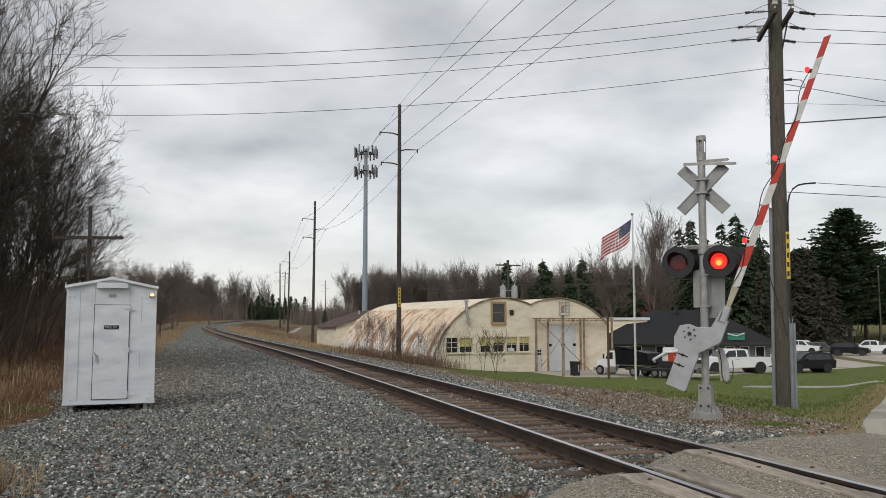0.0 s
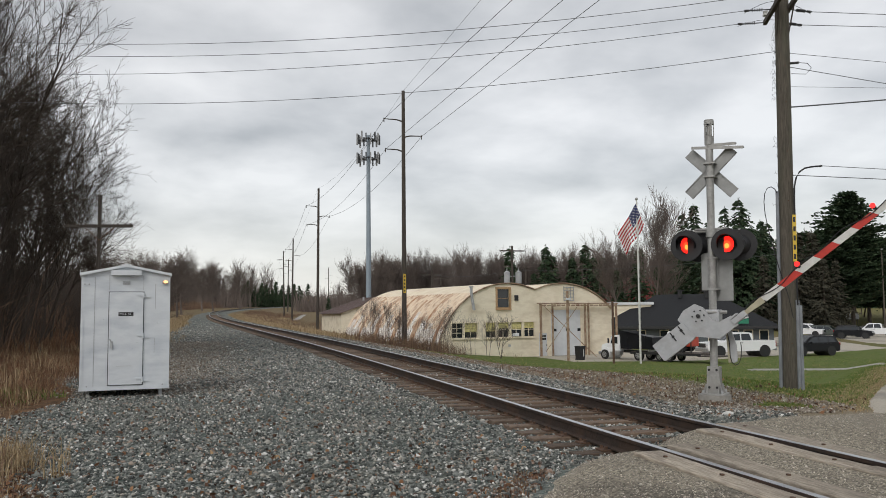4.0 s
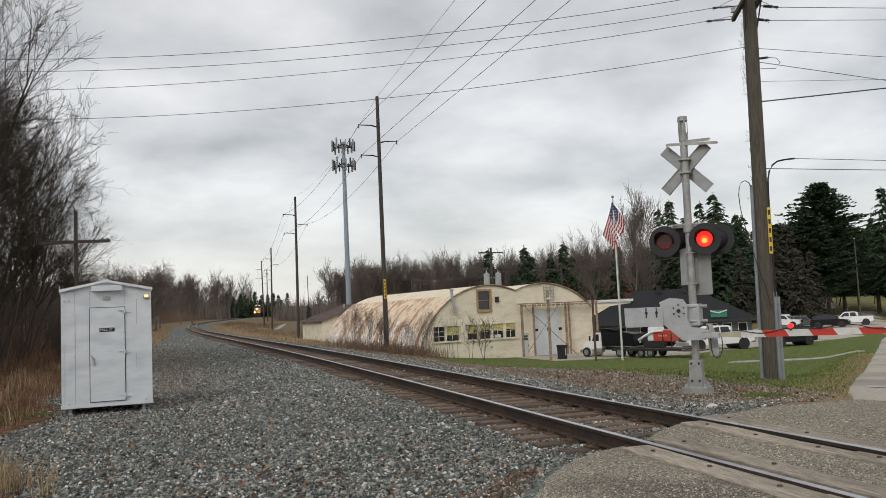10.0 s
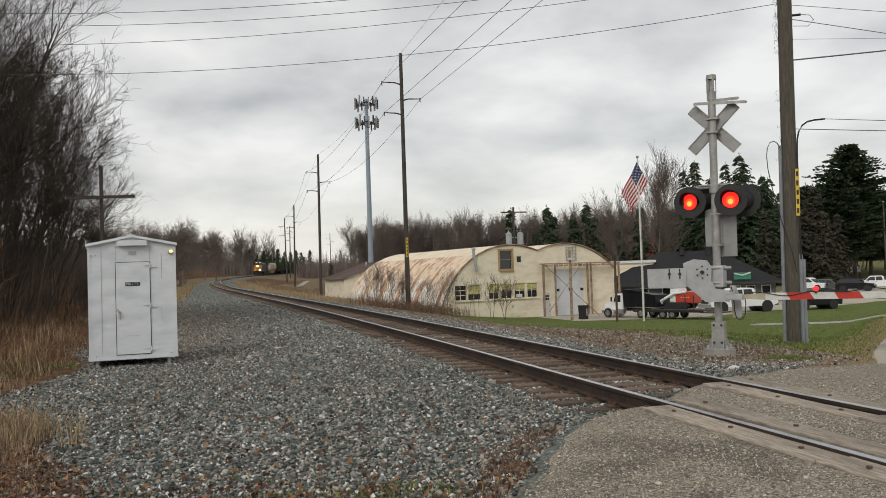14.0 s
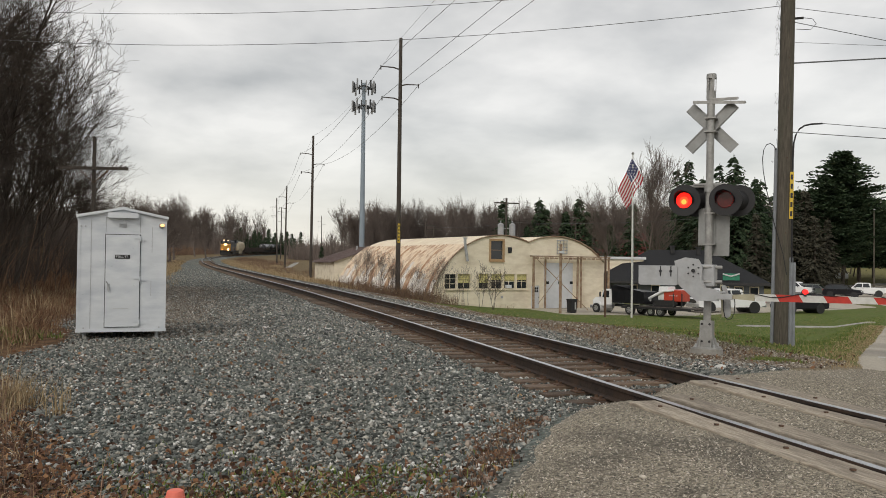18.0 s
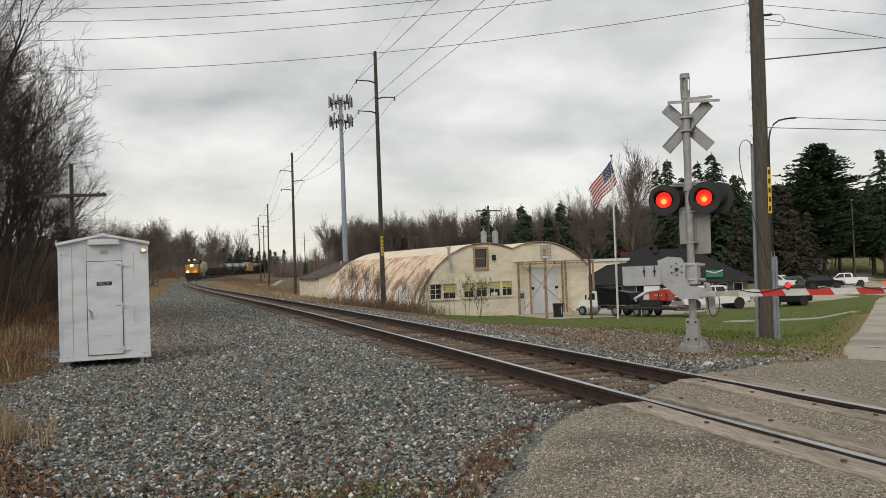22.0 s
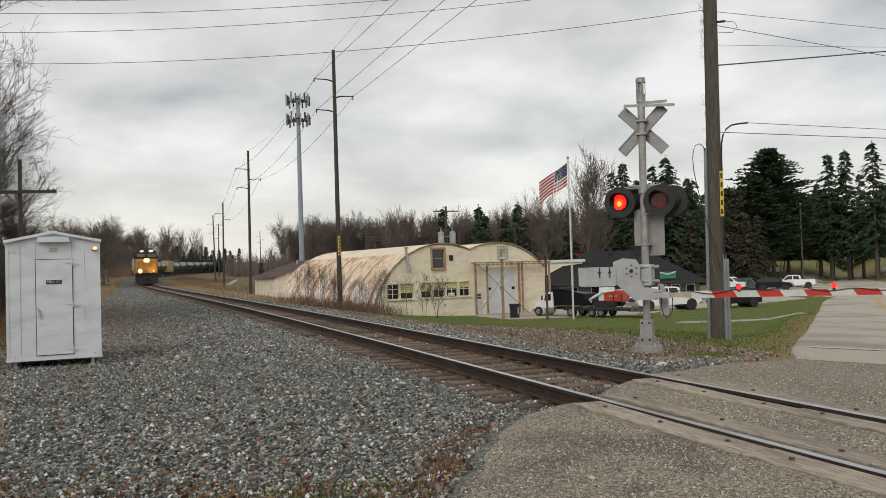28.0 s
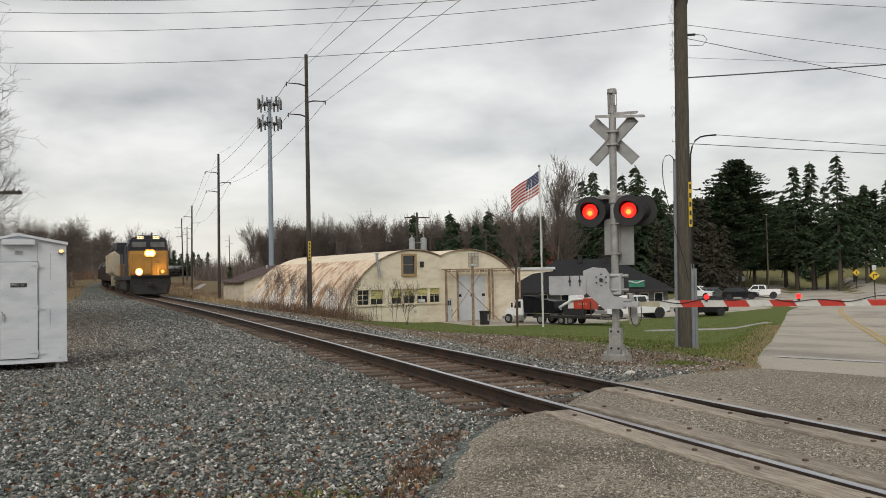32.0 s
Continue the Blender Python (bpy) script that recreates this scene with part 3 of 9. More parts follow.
def timber(x0, x1, y0, y1, seed):
    bm = BM()
    n = 6
    box(bm, (x1 - x0, y1 - y0, 0.16), (0, 0, 0))
    bmesh.ops.subdivide_edges(bm, edges=[e for e in bm.edges if abs((e.verts[0].co - e.verts[1].co).y) > 0.5], cuts=n)
    bmesh.ops.bevel(bm, geom=list(bm.edges), offset=0.008, segments=1, affect="EDGES")
    for v in bm.verts:
        v.co.x += 0.012 * noise.noise((v.co.y * 1.4, seed, v.co.x * 2))
        v.co.z += 0.012 * noise.noise((v.co.y * 1.1, seed + 5, 0))
    pl = part("plank", bm, M_PLANK, crossing, at=pose((x0 + x1) / 2, (y0 + y1) / 2, -0.088, 0.0 if y1 < 7 else 0.5, 0, 0))
    for yy in (y0 + 0.35, (y0 + y1) / 2, y1 - 0.35):
        hb = BM()
        rod(hb, (0, 0, 0.0), (0, 0, 0.012), 0.022, n=8)
        part("bolt", hb, M_RUST, pl, at=pose(random.uniform(-0.03, 0.03), yy - (y0 + y1) / 2, 0.083))


CX = track_x(0)
for side in (-1, 1):
    r = CX + side * GAUGE
    for x0, x1, ends in ((r - (0.36 if side < 0 else 0.40), r - (0.06 if side < 0 else 0.13), ((4.95, 7.45), (2.35, 4.93), (-0.6, 2.33), (-4, -0.62))), (r + (0.18 if side < 0 else 0.07), r + (0.45 if side < 0 else 0.37), ((4.3, 7.75), (1.0, 4.28), (-2.6, 0.98), (-5, -2.62)))):
        for y0, y1 in ends:
            sh = 1.25 if side > 0 else 0.0
            timber(x0, x1, y0 + sh, y1 + sh, x0 * 3 + y0)


# ---- signal hut, crossing signal, gate and poles ----
M_HUT = mat("silver_painted_sheet_steel", (0.70, 0.73, 0.755), (0.60, 0.63, 0.66), 1.8, 0.5, metal=0.0, bump=0.25, bscale=4, c3=(0.40, 0.44, 0.50), scale3=1.6, amount3=0.55, stretch=(0.7, 1, 1.8))
M_HUTDARK = mat("hut_shadow_gap", (0.05, 0.055, 0.06), None, 4, 0.8)
M_SIGN_BLACK = mat("black_sign_paint", (0.02, 0.02, 0.022), None, 5, 0.5)
M_LETTER = mat("pale_letter_paint", (0.6, 0.62, 0.63), None, 5, 0.6)
M_SILVER = mat("silver_signal_paint", (0.41, 0.408, 0.395), (0.28, 0.278, 0.268), 6, 0.55, metal=0.3, c3=(0.2, 0.19, 0.175), scale3=2.5, amount3=0.4, bump=0.1)
M_GREYBOX = mat("dull_grey_cast_housing", (0.46, 0.47, 0.48), (0.38, 0.39, 0.4), 5, 0.6, metal=0.2, c3=(0.26, 0.25, 0.24), scale3=3, amount3=0.45, bump=0.15)
M_ALU = mat("aluminium_sign_back", (0.33, 0.335, 0.33), (0.25, 0.255, 0.25), 3, 0.5, metal=0.5, c3=(0.25, 0.25, 0.24), scale3=2)
M_BLACKPAINT = mat("flat_black_signal_paint", (0.012, 0.012, 0.014), (0.02, 0.02, 0.022), 4, 0.6)
M_RED = mat("red_reflective_stripe", (0.55, 0.035, 0.02), (0.43, 0.03, 0.02), 6, 0.55)
M_WHITE = mat("white_reflective_stripe", (0.66, 0.66, 0.63), (0.52, 0.52, 0.49), 5, 0.55)
M_REDLIT = glow("lit_red_signal_lens", (1.0, 0.016, 0.01), 1.35)
M_CORE = glow("glowing_lens_middle", (1.0, 0.05, 0.014), 1.9)
M_CORE2 = glow("glowing_filament_core", (1.0, 0.22, 0.035), 2.3)
M_REDDARK = mat("dark_red_signal_lens", (0.13, 0.007, 0.007), (0.06, 0.004, 0.004), 30, 0.2)
M_ARMLAMP = glow("lit_gate_arm_lamp", (1.0, 0.015, 0.015), 1.6)
M_AMBER = glow("small_amber_hut_lamp", (1.0, 0.5, 0.2), 1.7)
M_POLE = mat("weathered_utility_pole_wood", (0.13, 0.112, 0.088), (0.06, 0.053, 0.043), 5, 0.9, bump=0.7, bscale=16, stretch=(8, 8, 0.6), c3=(0.085, 0.088, 0.06), scale3=0.7)
M_POLEFAR = mat("dark_treated_pole_wood", (0.085, 0.07, 0.058), (0.045, 0.038, 0.033), 4, 0.9, stretch=(5, 5, 0.4))
M_PVC = mat("grey_conduit_plastic", (0.24, 0.26, 0.28), (0.19, 0.2, 0.22), 4, 0.55)
M_CABLE = mat("black_cable_sheath", (0.02, 0.02, 0.022), None, 4, 0.6)
M_WIRE = mat("grey_overhead_wire", (0.13, 0.135, 0.14), None, 2, 0.6)
M_TAG = mat("yellow_pole_tag", (0.72, 0.5, 0.05), (0.6, 0.42, 0.05), 6, 0.6)
M_CERAMIC = mat("dark_grey_insulator", (0.035, 0.035, 0.037), None, 5, 0.35)
M_ARMSLEEVE = mat("yellowed_arm_sleeve", (0.46, 0.43, 0.31), (0.34, 0.31, 0.22), 4, 0.6)
M_SNAG = mat("bare_weathered_wood", (0.34, 0.28, 0.21), (0.2, 0.16, 0.12), 9, 0.9, bump=0.5, stretch=(5, 5, 0.8))
M_DEADLEAF = mat("dead_brown_leaf", (0.22, 0.12, 0.07), (0.12, 0.065, 0.04), 9, 0.9, rand=0.3)
M_ANTPALE = mat("pale_porcelain", (0.5, 0.5, 0.48), None, 5, 0.3)


def bars(parent, name, at, widths, h, gap, material, depth=0.004):
    """Writing too small to read: plain bars in a row, along local x, facing local -y."""
    x = 0.0
    for w in widths:
        b = BM()
        box(b, (w, depth, h), (x + w / 2, 0, 0))
        part(name, b, material, parent, at=at)
        x += w + gap


def lettering(parent, name, text, size, at, material):
    """Readable words as thin raised letters; local x along the line, up is y."""
    c = bpy.data.curves.new(name, "FONT")
    c.body, c.size, c.extrude, c.align_x, c.align_y = text, size, 0.002, "CENTER", "CENTER"
    tmp = new(name, c)
    dg = bpy.context.evaluated_depsgraph_get()
    me = bpy.data.meshes.new_from_object(tmp.evaluated_get(dg))
    bpy.data.objects.remove(tmp)
    me.materials.clear()
    me.materials.append(material)
    ob = new(name, me)
    ob.parent = parent
    ob.matrix_basis = at
    return ob


def signal_hut():
    w, h, dpt = 1.645, 2.24, 1.75
    hut = thing("signal_hut", pose(-6.15, 17.36, -0.03, 0, 0, 4.6), "silver-grey sheet-metal railway signal hut on steel stubs", "signal hut")
    b = BM()
    prism(b, [(-w / 2, 0), (w / 2, 0), (w / 2, h - 0.02), (0, h + 0.15), (-w / 2, h - 0.02)], dpt, pose(0, dpt / 2, 0))
    part("body", b, M_HUT, hut)
    # roof: two slightly pitched sheets with a folded edge, and a ridge cap
    for s in (-1, 1):
        b = BM()
        prism(b, [(0, h + 0.19), (s * (w / 2 + 0.025), h + 0.02), (s * (w / 2 + 0.025), h - 0.03), (s * (w / 2 + 0.012), h - 0.03), (0, h + 0.145)], dpt + 0.16, pose(0, dpt / 2, 0))
        part("roof_sheet", b, M_HUT, hut)
    b = BM()
    prism(b, [(-0.09, h + 0.165), (0, h + 0.186), (0.09, h + 0.165), (0.09, h + 0.18), (0, h + 0.2), (-0.09, h + 0.18)], dpt + 0.17, pose(0, dpt / 2, 0))
    part("ridge_cap", b, M_HUT, hut)
    # vent hood over the door
    b = BM()
    prism(b, [(-0.28, 0), (0.28, 0), (0.28, 0.09), (0.26, 0.105), (-0.26, 0.105), (-0.28, 0.09)], 0.13, pose(0.0, -0.065, h - 0.025))
    part("vent_hood", b, M_HUT, hut)
    b = BM()
    for k in range(4):
        box(b, (0.14, 0.012, 0.012), (0.0, -0.008, h - 0.2 + k * 0.02))
    part("louvre_vent", b, M_GREYBOX, hut)
    # door on a flat dark sheet that paints the shade of the gap round it
    dx0, dx1, dz0, dz1 = -0.31, 0.32, 0.075, 1.885
    b = BM()
    box(b, (dx1 - dx0 + 0.026, 0.006, dz1 - dz0 + 0.026), ((dx0 + dx1) / 2, -0.003, (dz0 + dz1) / 2))
    part("door_gap", b, M_HUTDARK, hut)
    b = BM()
    box(b, (dx1 - dx0, 0.03, dz1 - dz0), ((dx0 + dx1) / 2, -0.018, (dz0 + dz1) / 2), bevel=0.006)
    door = part("door", b, M_HUT, hut, "dented silver steel door with three strap hinges")
    for hz in (1.815, 1.02, 0.17):
        b = BM()
        box(b, (0.12, 0.02, 0.035), (dx1 - 0.06, -0.045, hz + 0.02))
        box(b, (0.12, 0.02, 0.03), (dx1 + 0.065, -0.012, hz - 0.02))
        rod(b, (dx1, -0.045, hz - 0.05), (dx1, -0.045, hz + 0.05), 0.014, n=8)
        part("hinge", b, M_HUT, door)
    b = BM()
    box(b, (0.05, 0.02, 0.13), (dx0 + 0.06, -0.042, 0.86), bevel=0.006)
    rod(b, (dx0 + 0.06, -0.06, 0.9), (dx0 + 0.02, -0.085, 0.97), 0.012, n=8)
    rod(b, (dx0 + 0.06, -0.06, 0.87), (dx0 + 0.065, -0.07, 0.77), 0.012, n=8)
    part("handle", b, M_GREYBOX, door, "worn steel door handle")
    b = BM()
    box(b, (0.275, 0.008, 0.075), (0.0, -0.038, 1.455))
    plate = part("name_plate", b, M_SIGN_BLACK, door, "small black plate with pale letters")
    lettering(door, "letters", "MILL ST.", 0.068, pose(0.0, -0.045, 1.455, 90, 0, 0), M_LETTER)
    b = BM()
    box(b, (0.28, 0.004, 0.012), (-0.02, -0.036, 0.44))
    part("scuffed_label", b, M_LETTER, door)
    # panel seams, rivets, dents
    for sx, sh, sz in ((-0.575, h - 0.1, h / 2), (0.535, 0.3, 0.83), (-0.31, 0.3, h - 0.16), (0.32, 0.3, h - 0.16), (0.545, 0.5, 1.8)):
        b = BM()
        box(b, (0.008, 0.008, sh), (sx, -0.003, sz))
        part("seam", b, M_GREYBOX, hut)
    for sx in (-w / 2 + 0.015, w / 2 - 0.015):
        b = BM()
        box(b, (0.05, 0.012, h - 0.08), (sx * 0.985, -0.006, h / 2 - 0.02))
        part("corner_trim", b, M_HUT, hut)
    for rx in (-0.76, -0.68):
        b = BM()
        rod(b, (rx, 0, h - 0.2), (rx, -0.03, h - 0.2), 0.016, n=8)
        part("rivet", b, M_GREYBOX, hut)
    for rx in (-0.69, 0.7):
        b = BM()
        rod(b, (rx, 0, 0.06), (rx, -0.02, 0.06), 0.014, n=8)
        part("rivet", b, M_GREYBOX, hut)
    b = BM()
    box(b, (0.10, 0.05, 0.07), (w / 2 - 0.1, -0.028, h - 0.155), bevel=0.01)
    lamp = part("power_lamp", b, M_SILVER, hut)
    b = BM()
    bmesh.ops.create_uvsphere(b, u_segments=12, v_segments=8, radius=0.032, matrix=Matrix.Translation((w / 2 - 0.09, -0.06, h - 0.15)) @ Matrix.Diagonal((1.3, 0.8, 0.9, 1)))
    part("amber_lens", b, M_AMBER, lamp)
    for dx, dz in ((-0.42, 1.78), (-0.19, 1.27), (0.14, 0.78), (0.22, 0.9), (-0.6, 0.96), (-0.4, 1.36), (-0.7, 0.72), (-0.45, 0.46), (0.6, 1.28), (0.7, 0.75), (-0.62, 0.27), (0.18, 1.62)):
        b = BM()
        bmesh.ops.create_uvsphere(b, u_segments=8, v_segments=6, radius=0.02, matrix=Matrix.Translation((dx, -0.034 if dx0 < dx < dx1 else -0.001, dz)) @ Matrix.Diagonal((1.0, 0.25, 0.8, 1)))
        part("dent", b, M_HUT, hut)
    b = BM()
    box(b, (w + 0.02, dpt + 0.02, 0.05), (0, dpt / 2, 0.0))
    part("base_frame", b, M_HUT, hut)
    for fx in (-0.68, -0.13, 0.0, 0.66):
        for fy in ((0.12, dpt - 0.12) if abs(fx) > 0.5 else (0.5,)):
            b = BM()
            rod(b, (fx, fy, -0.32), (fx, fy, 0.0), 0.035, n=8)
            box(b, (0.13, 0.13, 0.012), (fx, fy, -0.2))
            part("foot", b, M_GREYBOX if abs(fx) > 0.5 else M_SIGN_BLACK, hut)
    b = BM()
    tube(b, [(-w / 2 - 0.01, 0.1, h - 0.08), (-w / 2 - 0.03, 0.1, h + 0.02), (-w / 2 - 0.025, 0.1, h + 0.09)], 0.012)
    part("antenna_stub", b, M_GREYBOX, hut)
    return hut


signal_hut()

MAST = (4.747, 13.935)
MZ = -0.36
# the gate's own frame: local x along the arm, across the road; local y away along the road
LEAN = 0.63
GATE = pose(MAST[0], MAST[1], 0, 0, 0, -45) @ pose(0, 0, 0, 0, LEAN, 0)
signal = thing("crossing_signal", GATE, "silver crossing signal mast with flashing red lamps and crossbuck", "crossing signal")
b = BM()
rod(b, (0, 0, MZ - 0.3), (0, 0, MZ + 0.16), 0.31, 0.30, n=24)
part("footing", b, M_CONCRETE, signal, "round weathered concrete footing")
b = BM()
rod(b, (0, 0, 0.1), (0, 0, 4.62), 0.072, n=20)
part("mast", b, M_SILVER, signal, smooth=False)
b = BM()
box(b, (0.46, 0.46, 0.03), (0, 0, -0.185), bevel=0.006)
for a in range(4):
    t = Matrix.Rotation(radians(90 * a), 4, "Z")
    prism(b, [(-0.2, -0.17), (0.2, -0.17), (0.125, -0.06), (0.105, 0.33), (-0.105, 0.33), (-0.125, -0.06)], 0.02, t @ pose(0, -0.105, 0))
    prism(b, [(0, -0.17), (0.09, -0.17), (0.03, 0.0), (0, 0.0)], 0.02, t @ pose(0.11, -0.11, 0, 0, 0, -45))
part("pedestal", b, M_SILVER, signal)
for sx in (-0.17, 0.17):
    for sy in (-0.17, 0.17):
        b = BM()
        rod(b, (sx, sy, -0.17), (sx, sy, -0.11), 0.022, n=6)
        part("pedestal_bolt", b, M_GREYBOX, signal)
for zz in (-0.06, 0.27):
    for sx in (-0.07, 0.07):
        b = BM()
        rod(b, (sx, -0.13, zz), (sx, -0.11, zz), 0.024, n=6)
        part("pedestal_bolt", b, M_SIGN_BLACK, signal)
# bell on top
b = BM()
rod(b, (0, 0, 4.6), (0, 0, 4.76), 0.088, n=18)
rod(b, (0, 0, 5.0), (0, 0, 5.09), 0.098, 0.09, n=18)
for a in range(5):
    t = 2 * math.pi * a / 5 + 0.3
    box(b, (0.045, 0.012, 0.26), (0.085 * math.cos(t), 0.085 * math.sin(t), 4.88), Matrix.Rotation(t + math.pi / 2, 4, "Z"))
rod(b, (0, 0, 4.76), (0, 0, 5.0), 0.045, n=12)
part("bell", b, M_SILVER, signal, "slotted silver electronic bell")
# crossbuck, its plain back to the near side
for s in (-1, 1):
    b = BM()
    box(b, (1.2, 0.012, 0.225), (0, 0, 0), bevel=0.003)
    for e in (-0.1, 0.1):
        box(b, (1.16, 0.02, 0.012), (0, -0.012, e * 0.95))
    part("crossbuck_blade", b, M_ALU, signal, "plain weathered aluminium back of the blade", at=pose(0, 0.11 + 0.03 * s, 4.07, 0, s * 45, 0))
for zz in (3.97, 4.23):
    b = BM()
    box(b, (0.22, 0.26, 0.03), (0, 0.02, zz), bevel=0.005)
    rod(b, (0.11, -0.1, zz), (0.11, 0.14, zz), 0.012, n=6)
    part("clamp", b, M_SILVER, signal)
# two narrow sign plates seen edge-on below the bell
for k, (zz, yaw, x0, x1) in enumerate(((4.60, 38, -0.05, 0.50), (4.55, 20, -0.33, 0.64))):
    b = BM()
    box(b, (x1 - x0, 0.13, 0.022), ((x0 + x1) / 2, 0, 0), bevel=0.004)
    box(b, (x1 - x0, 0.012, 0.05), ((x0 + x1) / 2, -0.06, -0.02))
    part("top_bracket", b, M_SILVER, signal, at=pose(0, 0, zz, 2 - k * 4, 0.5 + k * 3.5, 0))
# backs of the sign panels
for x0, x1, z0, z1, yy in ((-0.22, 0.1, 1.78, 2.5, 0.10), (-0.02, 0.36, 1.58, 2.52, 0.15)):
    b = BM()
    box(b, (x1 - x0, 0.008, z1 - z0), ((x0 + x1) / 2, yy, (z0 + z1) / 2), bevel=0.003)
    part("sign_back", b, M_ALU, signal)
for zz in (1.8, 2.4):
    b = BM()
    box(b, (0.2, 0.22, 0.025), (0.02, 0.03, zz))
    part("clamp", b, M_SILVER, signal)
# crossarm and lamp heads, a pair to each side
b = BM()
tube(b, [(-0.47, 0, 2.92), (0.4, 0, 2.92)], 0.03, 10)
box(b, (0.6, 0.1, 0.03), (0, 0, 2.96))
rod(b, (0, 0, 2.8), (0, 0, 2.96), 0.1, n=16)
part("lamp_crossarm", b, M_SILVER, signal)


def lamp_head(parent, x, facing):
    """facing -1: towards the near side. A round black screen, a deep visor and a housing."""
    m = pose(x, 0, 2.645) @ (pose(0, 0, 0) if facing < 0 else pose(0, 0, 0, 0, 0, 180))
    b = BM()
    rod(b, (0, -0.12, 0), (0, -0.135, 0), 0.305, n=32)
    head = part("lamp_screen", b, M_BLACKPAINT, parent, "round flat-black lamp screen", at=m)
    b = BM()
    rod(b, (0, 0.05, 0), (0, -0.12, 0), 0.13, 0.19, n=20)
    part("lamp_housing", b, M_BLACKPAINT, head)
    b = BM()
    n = 20
    rim = []
    for k in range(n + 1):
        a = radians(-20 + 220 * k / n)
        c, s = math.cos(a), math.sin(a)
        dep = 0.30 * (0.35 + 0.65 * max(0.0, s))
        rim.append([Vector((0.18 * c, -0.13, 0.18 * s)), Vector((0.175 * c, -0.13 - dep, 0.175 * s))])
    vs = [[b.verts.new(p) for p in r] for r in rim]
    for p, q in zip(vs, vs[1:]):
        b.faces.new((p[0], p[1], q[1], q[0]))
    bmesh.ops.solidify(b, geom=list(b.faces), thickness=0.004)
    part("visor", b, M_BLACKPAINT, head)
    b = BM()
    rod(b, (0, 0, 0.28), (0, 0, 0.3), 0.02, n=8)
    part("screen_bolt", b, M_SILVER, head)
    return head


def flasher(head):
    """Stand-in for a lamp's flashing: an added turning disc, one face lit, one dark."""
    b = BM()
    rod(b, (0, -0.004, 0), (0, -0.010, 0), 0.152, 0.145, n=28)
    for f in b.faces:
        f.material_index = 0
    rod(b, (0, -0.0105, -0.012), (0, -0.012, -0.012), 0.085, 0.075, n=20)
    for f in b.faces:
        if f.calc_center_median().y < -0.0101:
            f.material_index = 1
    rod(b, (0, -0.0125, -0.03), (0, -0.014, -0.03), 0.05, 0.04, n=16)
    for f in b.faces:
        if f.calc_center_median().y < -0.0122:
            f.material_index = 3
    rod(b, (0, 0.010, 0), (0, 0.004, 0), 0.145, 0.152, n=28)
    for f in b.faces:
        if f.calc_center_median().y > 0.001:
            f.material_index = 2
    return part("lens", b, [M_REDLIT, M_CORE, M_REDDARK, M_CORE2], head, "turning disc for the flashing red lens, one face lit, one dark", at=pose(0, -0.15, 0))


left_head = lamp_head(signal, -0.445, -1)
right_head = lamp_head(signal, 0.32, -1)
lamp_head(signal, -0.395 + 0.12, 1)
lamp_head(signal, 0.395 + 0.12, 1)
lens_left, lens_right = flasher(left_head), flasher(right_head)

# ---- gate: a keyed thing that turns about its shaft ----
PIVOT = GATE @ pose(-0.2, -0.30, 1.29, 0, -LEAN, 0)
gate = thing("crossing_gate", PIVOT, "grey gate mechanism with a red and white striped arm", "crossing gate")
b = BM()
prism(b, [(-1.05, 0.09), (-0.33, 0.09), (-0.30, 0.05), (-0.30, -0.27), (-0.34, -0.29), (-1.02, -0.29), (-1.05, -0.26)], 0.10, pose(0, -0.02, 0))
cw = part("counterweight", b, M_GREYBOX, gate, "dull grey counterweight plate with slots")
for x0 in (-0.62, -0.42):
    b = BM()
    box(b, (0.022, 0.012, 0.2), (x0, -0.074, -0.02), bevel=0.004)
    box(b, (0.05, 0.02, 0.04), (x0, -0.078, -0.02))
    part("slot", b, M_SIGN_BLACK, cw)
b = BM()
prism(b, [(-0.36, 0.18), (-0.16, 0.25), (0.08, 0.22), (0.16, 0.08), (0.15, -0.18), (0.22, -0.32), (0.46, -0.36), (0.46, -0.57), (0.04, -0.57), (-0.32, -0.24)], 0.09, pose(0, 0.0, 0))
part("side_arm", b, M_GREYBOX, gate, "dull grey cast side arm with a ring of bolts")
for a in range(6):
    t = radians(60 * a + 30)
    b = BM()
    rod(b, (0.11 * math.cos(t), -0.045, 0.11 * math.sin(t)), (0.11 * math.cos(t), -0.065, 0.11 * math.sin(t)), 0.016, n=6)
    part("hub_bolt", b, M_SIGN_BLACK, gate)
b = BM()
rod(b, (0, -0.045, 0), (0, -0.085, 0), 0.035, n=10)
part("hub_cap", b, M_SIGN_BLACK, gate)
b = BM()
box(b, (0.3, 0.14, 0.11), (0.56, 0.0, -0.48), bevel=0.01)
box(b, (0.16, 0.18, 0.03), (0.5, 0.0, -0.40))
part("arm_clamp", b, M_GREYBOX, gate)
ARM_Z = -0.48
x = 0.62
b = BM()
prism(b, [(x, ARM_Z + 0.035), (1.1, ARM_Z + 0.062), (1.1, ARM_Z - 0.062), (x, ARM_Z - 0.03)], 0.05)
part("arm_root", b, M_ARMSLEEVE, gate)
x = 1.1
k = 0
while x < 5.6:
    b = BM()
    hh = 0.066 - 0.02 * (x - 1) / 5.5
    h2 = hh - 0.0015
    sl = 0.07
    x1 = x + 0.396
    prism(b, [(x - sl / 2, ARM_Z + hh), (x1 - sl / 2, ARM_Z + h2), (x1 + sl / 2, ARM_Z - h2), (x + sl / 2, ARM_Z - hh)], 0.035)
    part("arm_stripe", b, M_WHITE if k % 2 == 0 else M_RED, gate, "white stripe" if k % 2 == 0 else "red stripe")
    x = x1
    k += 1
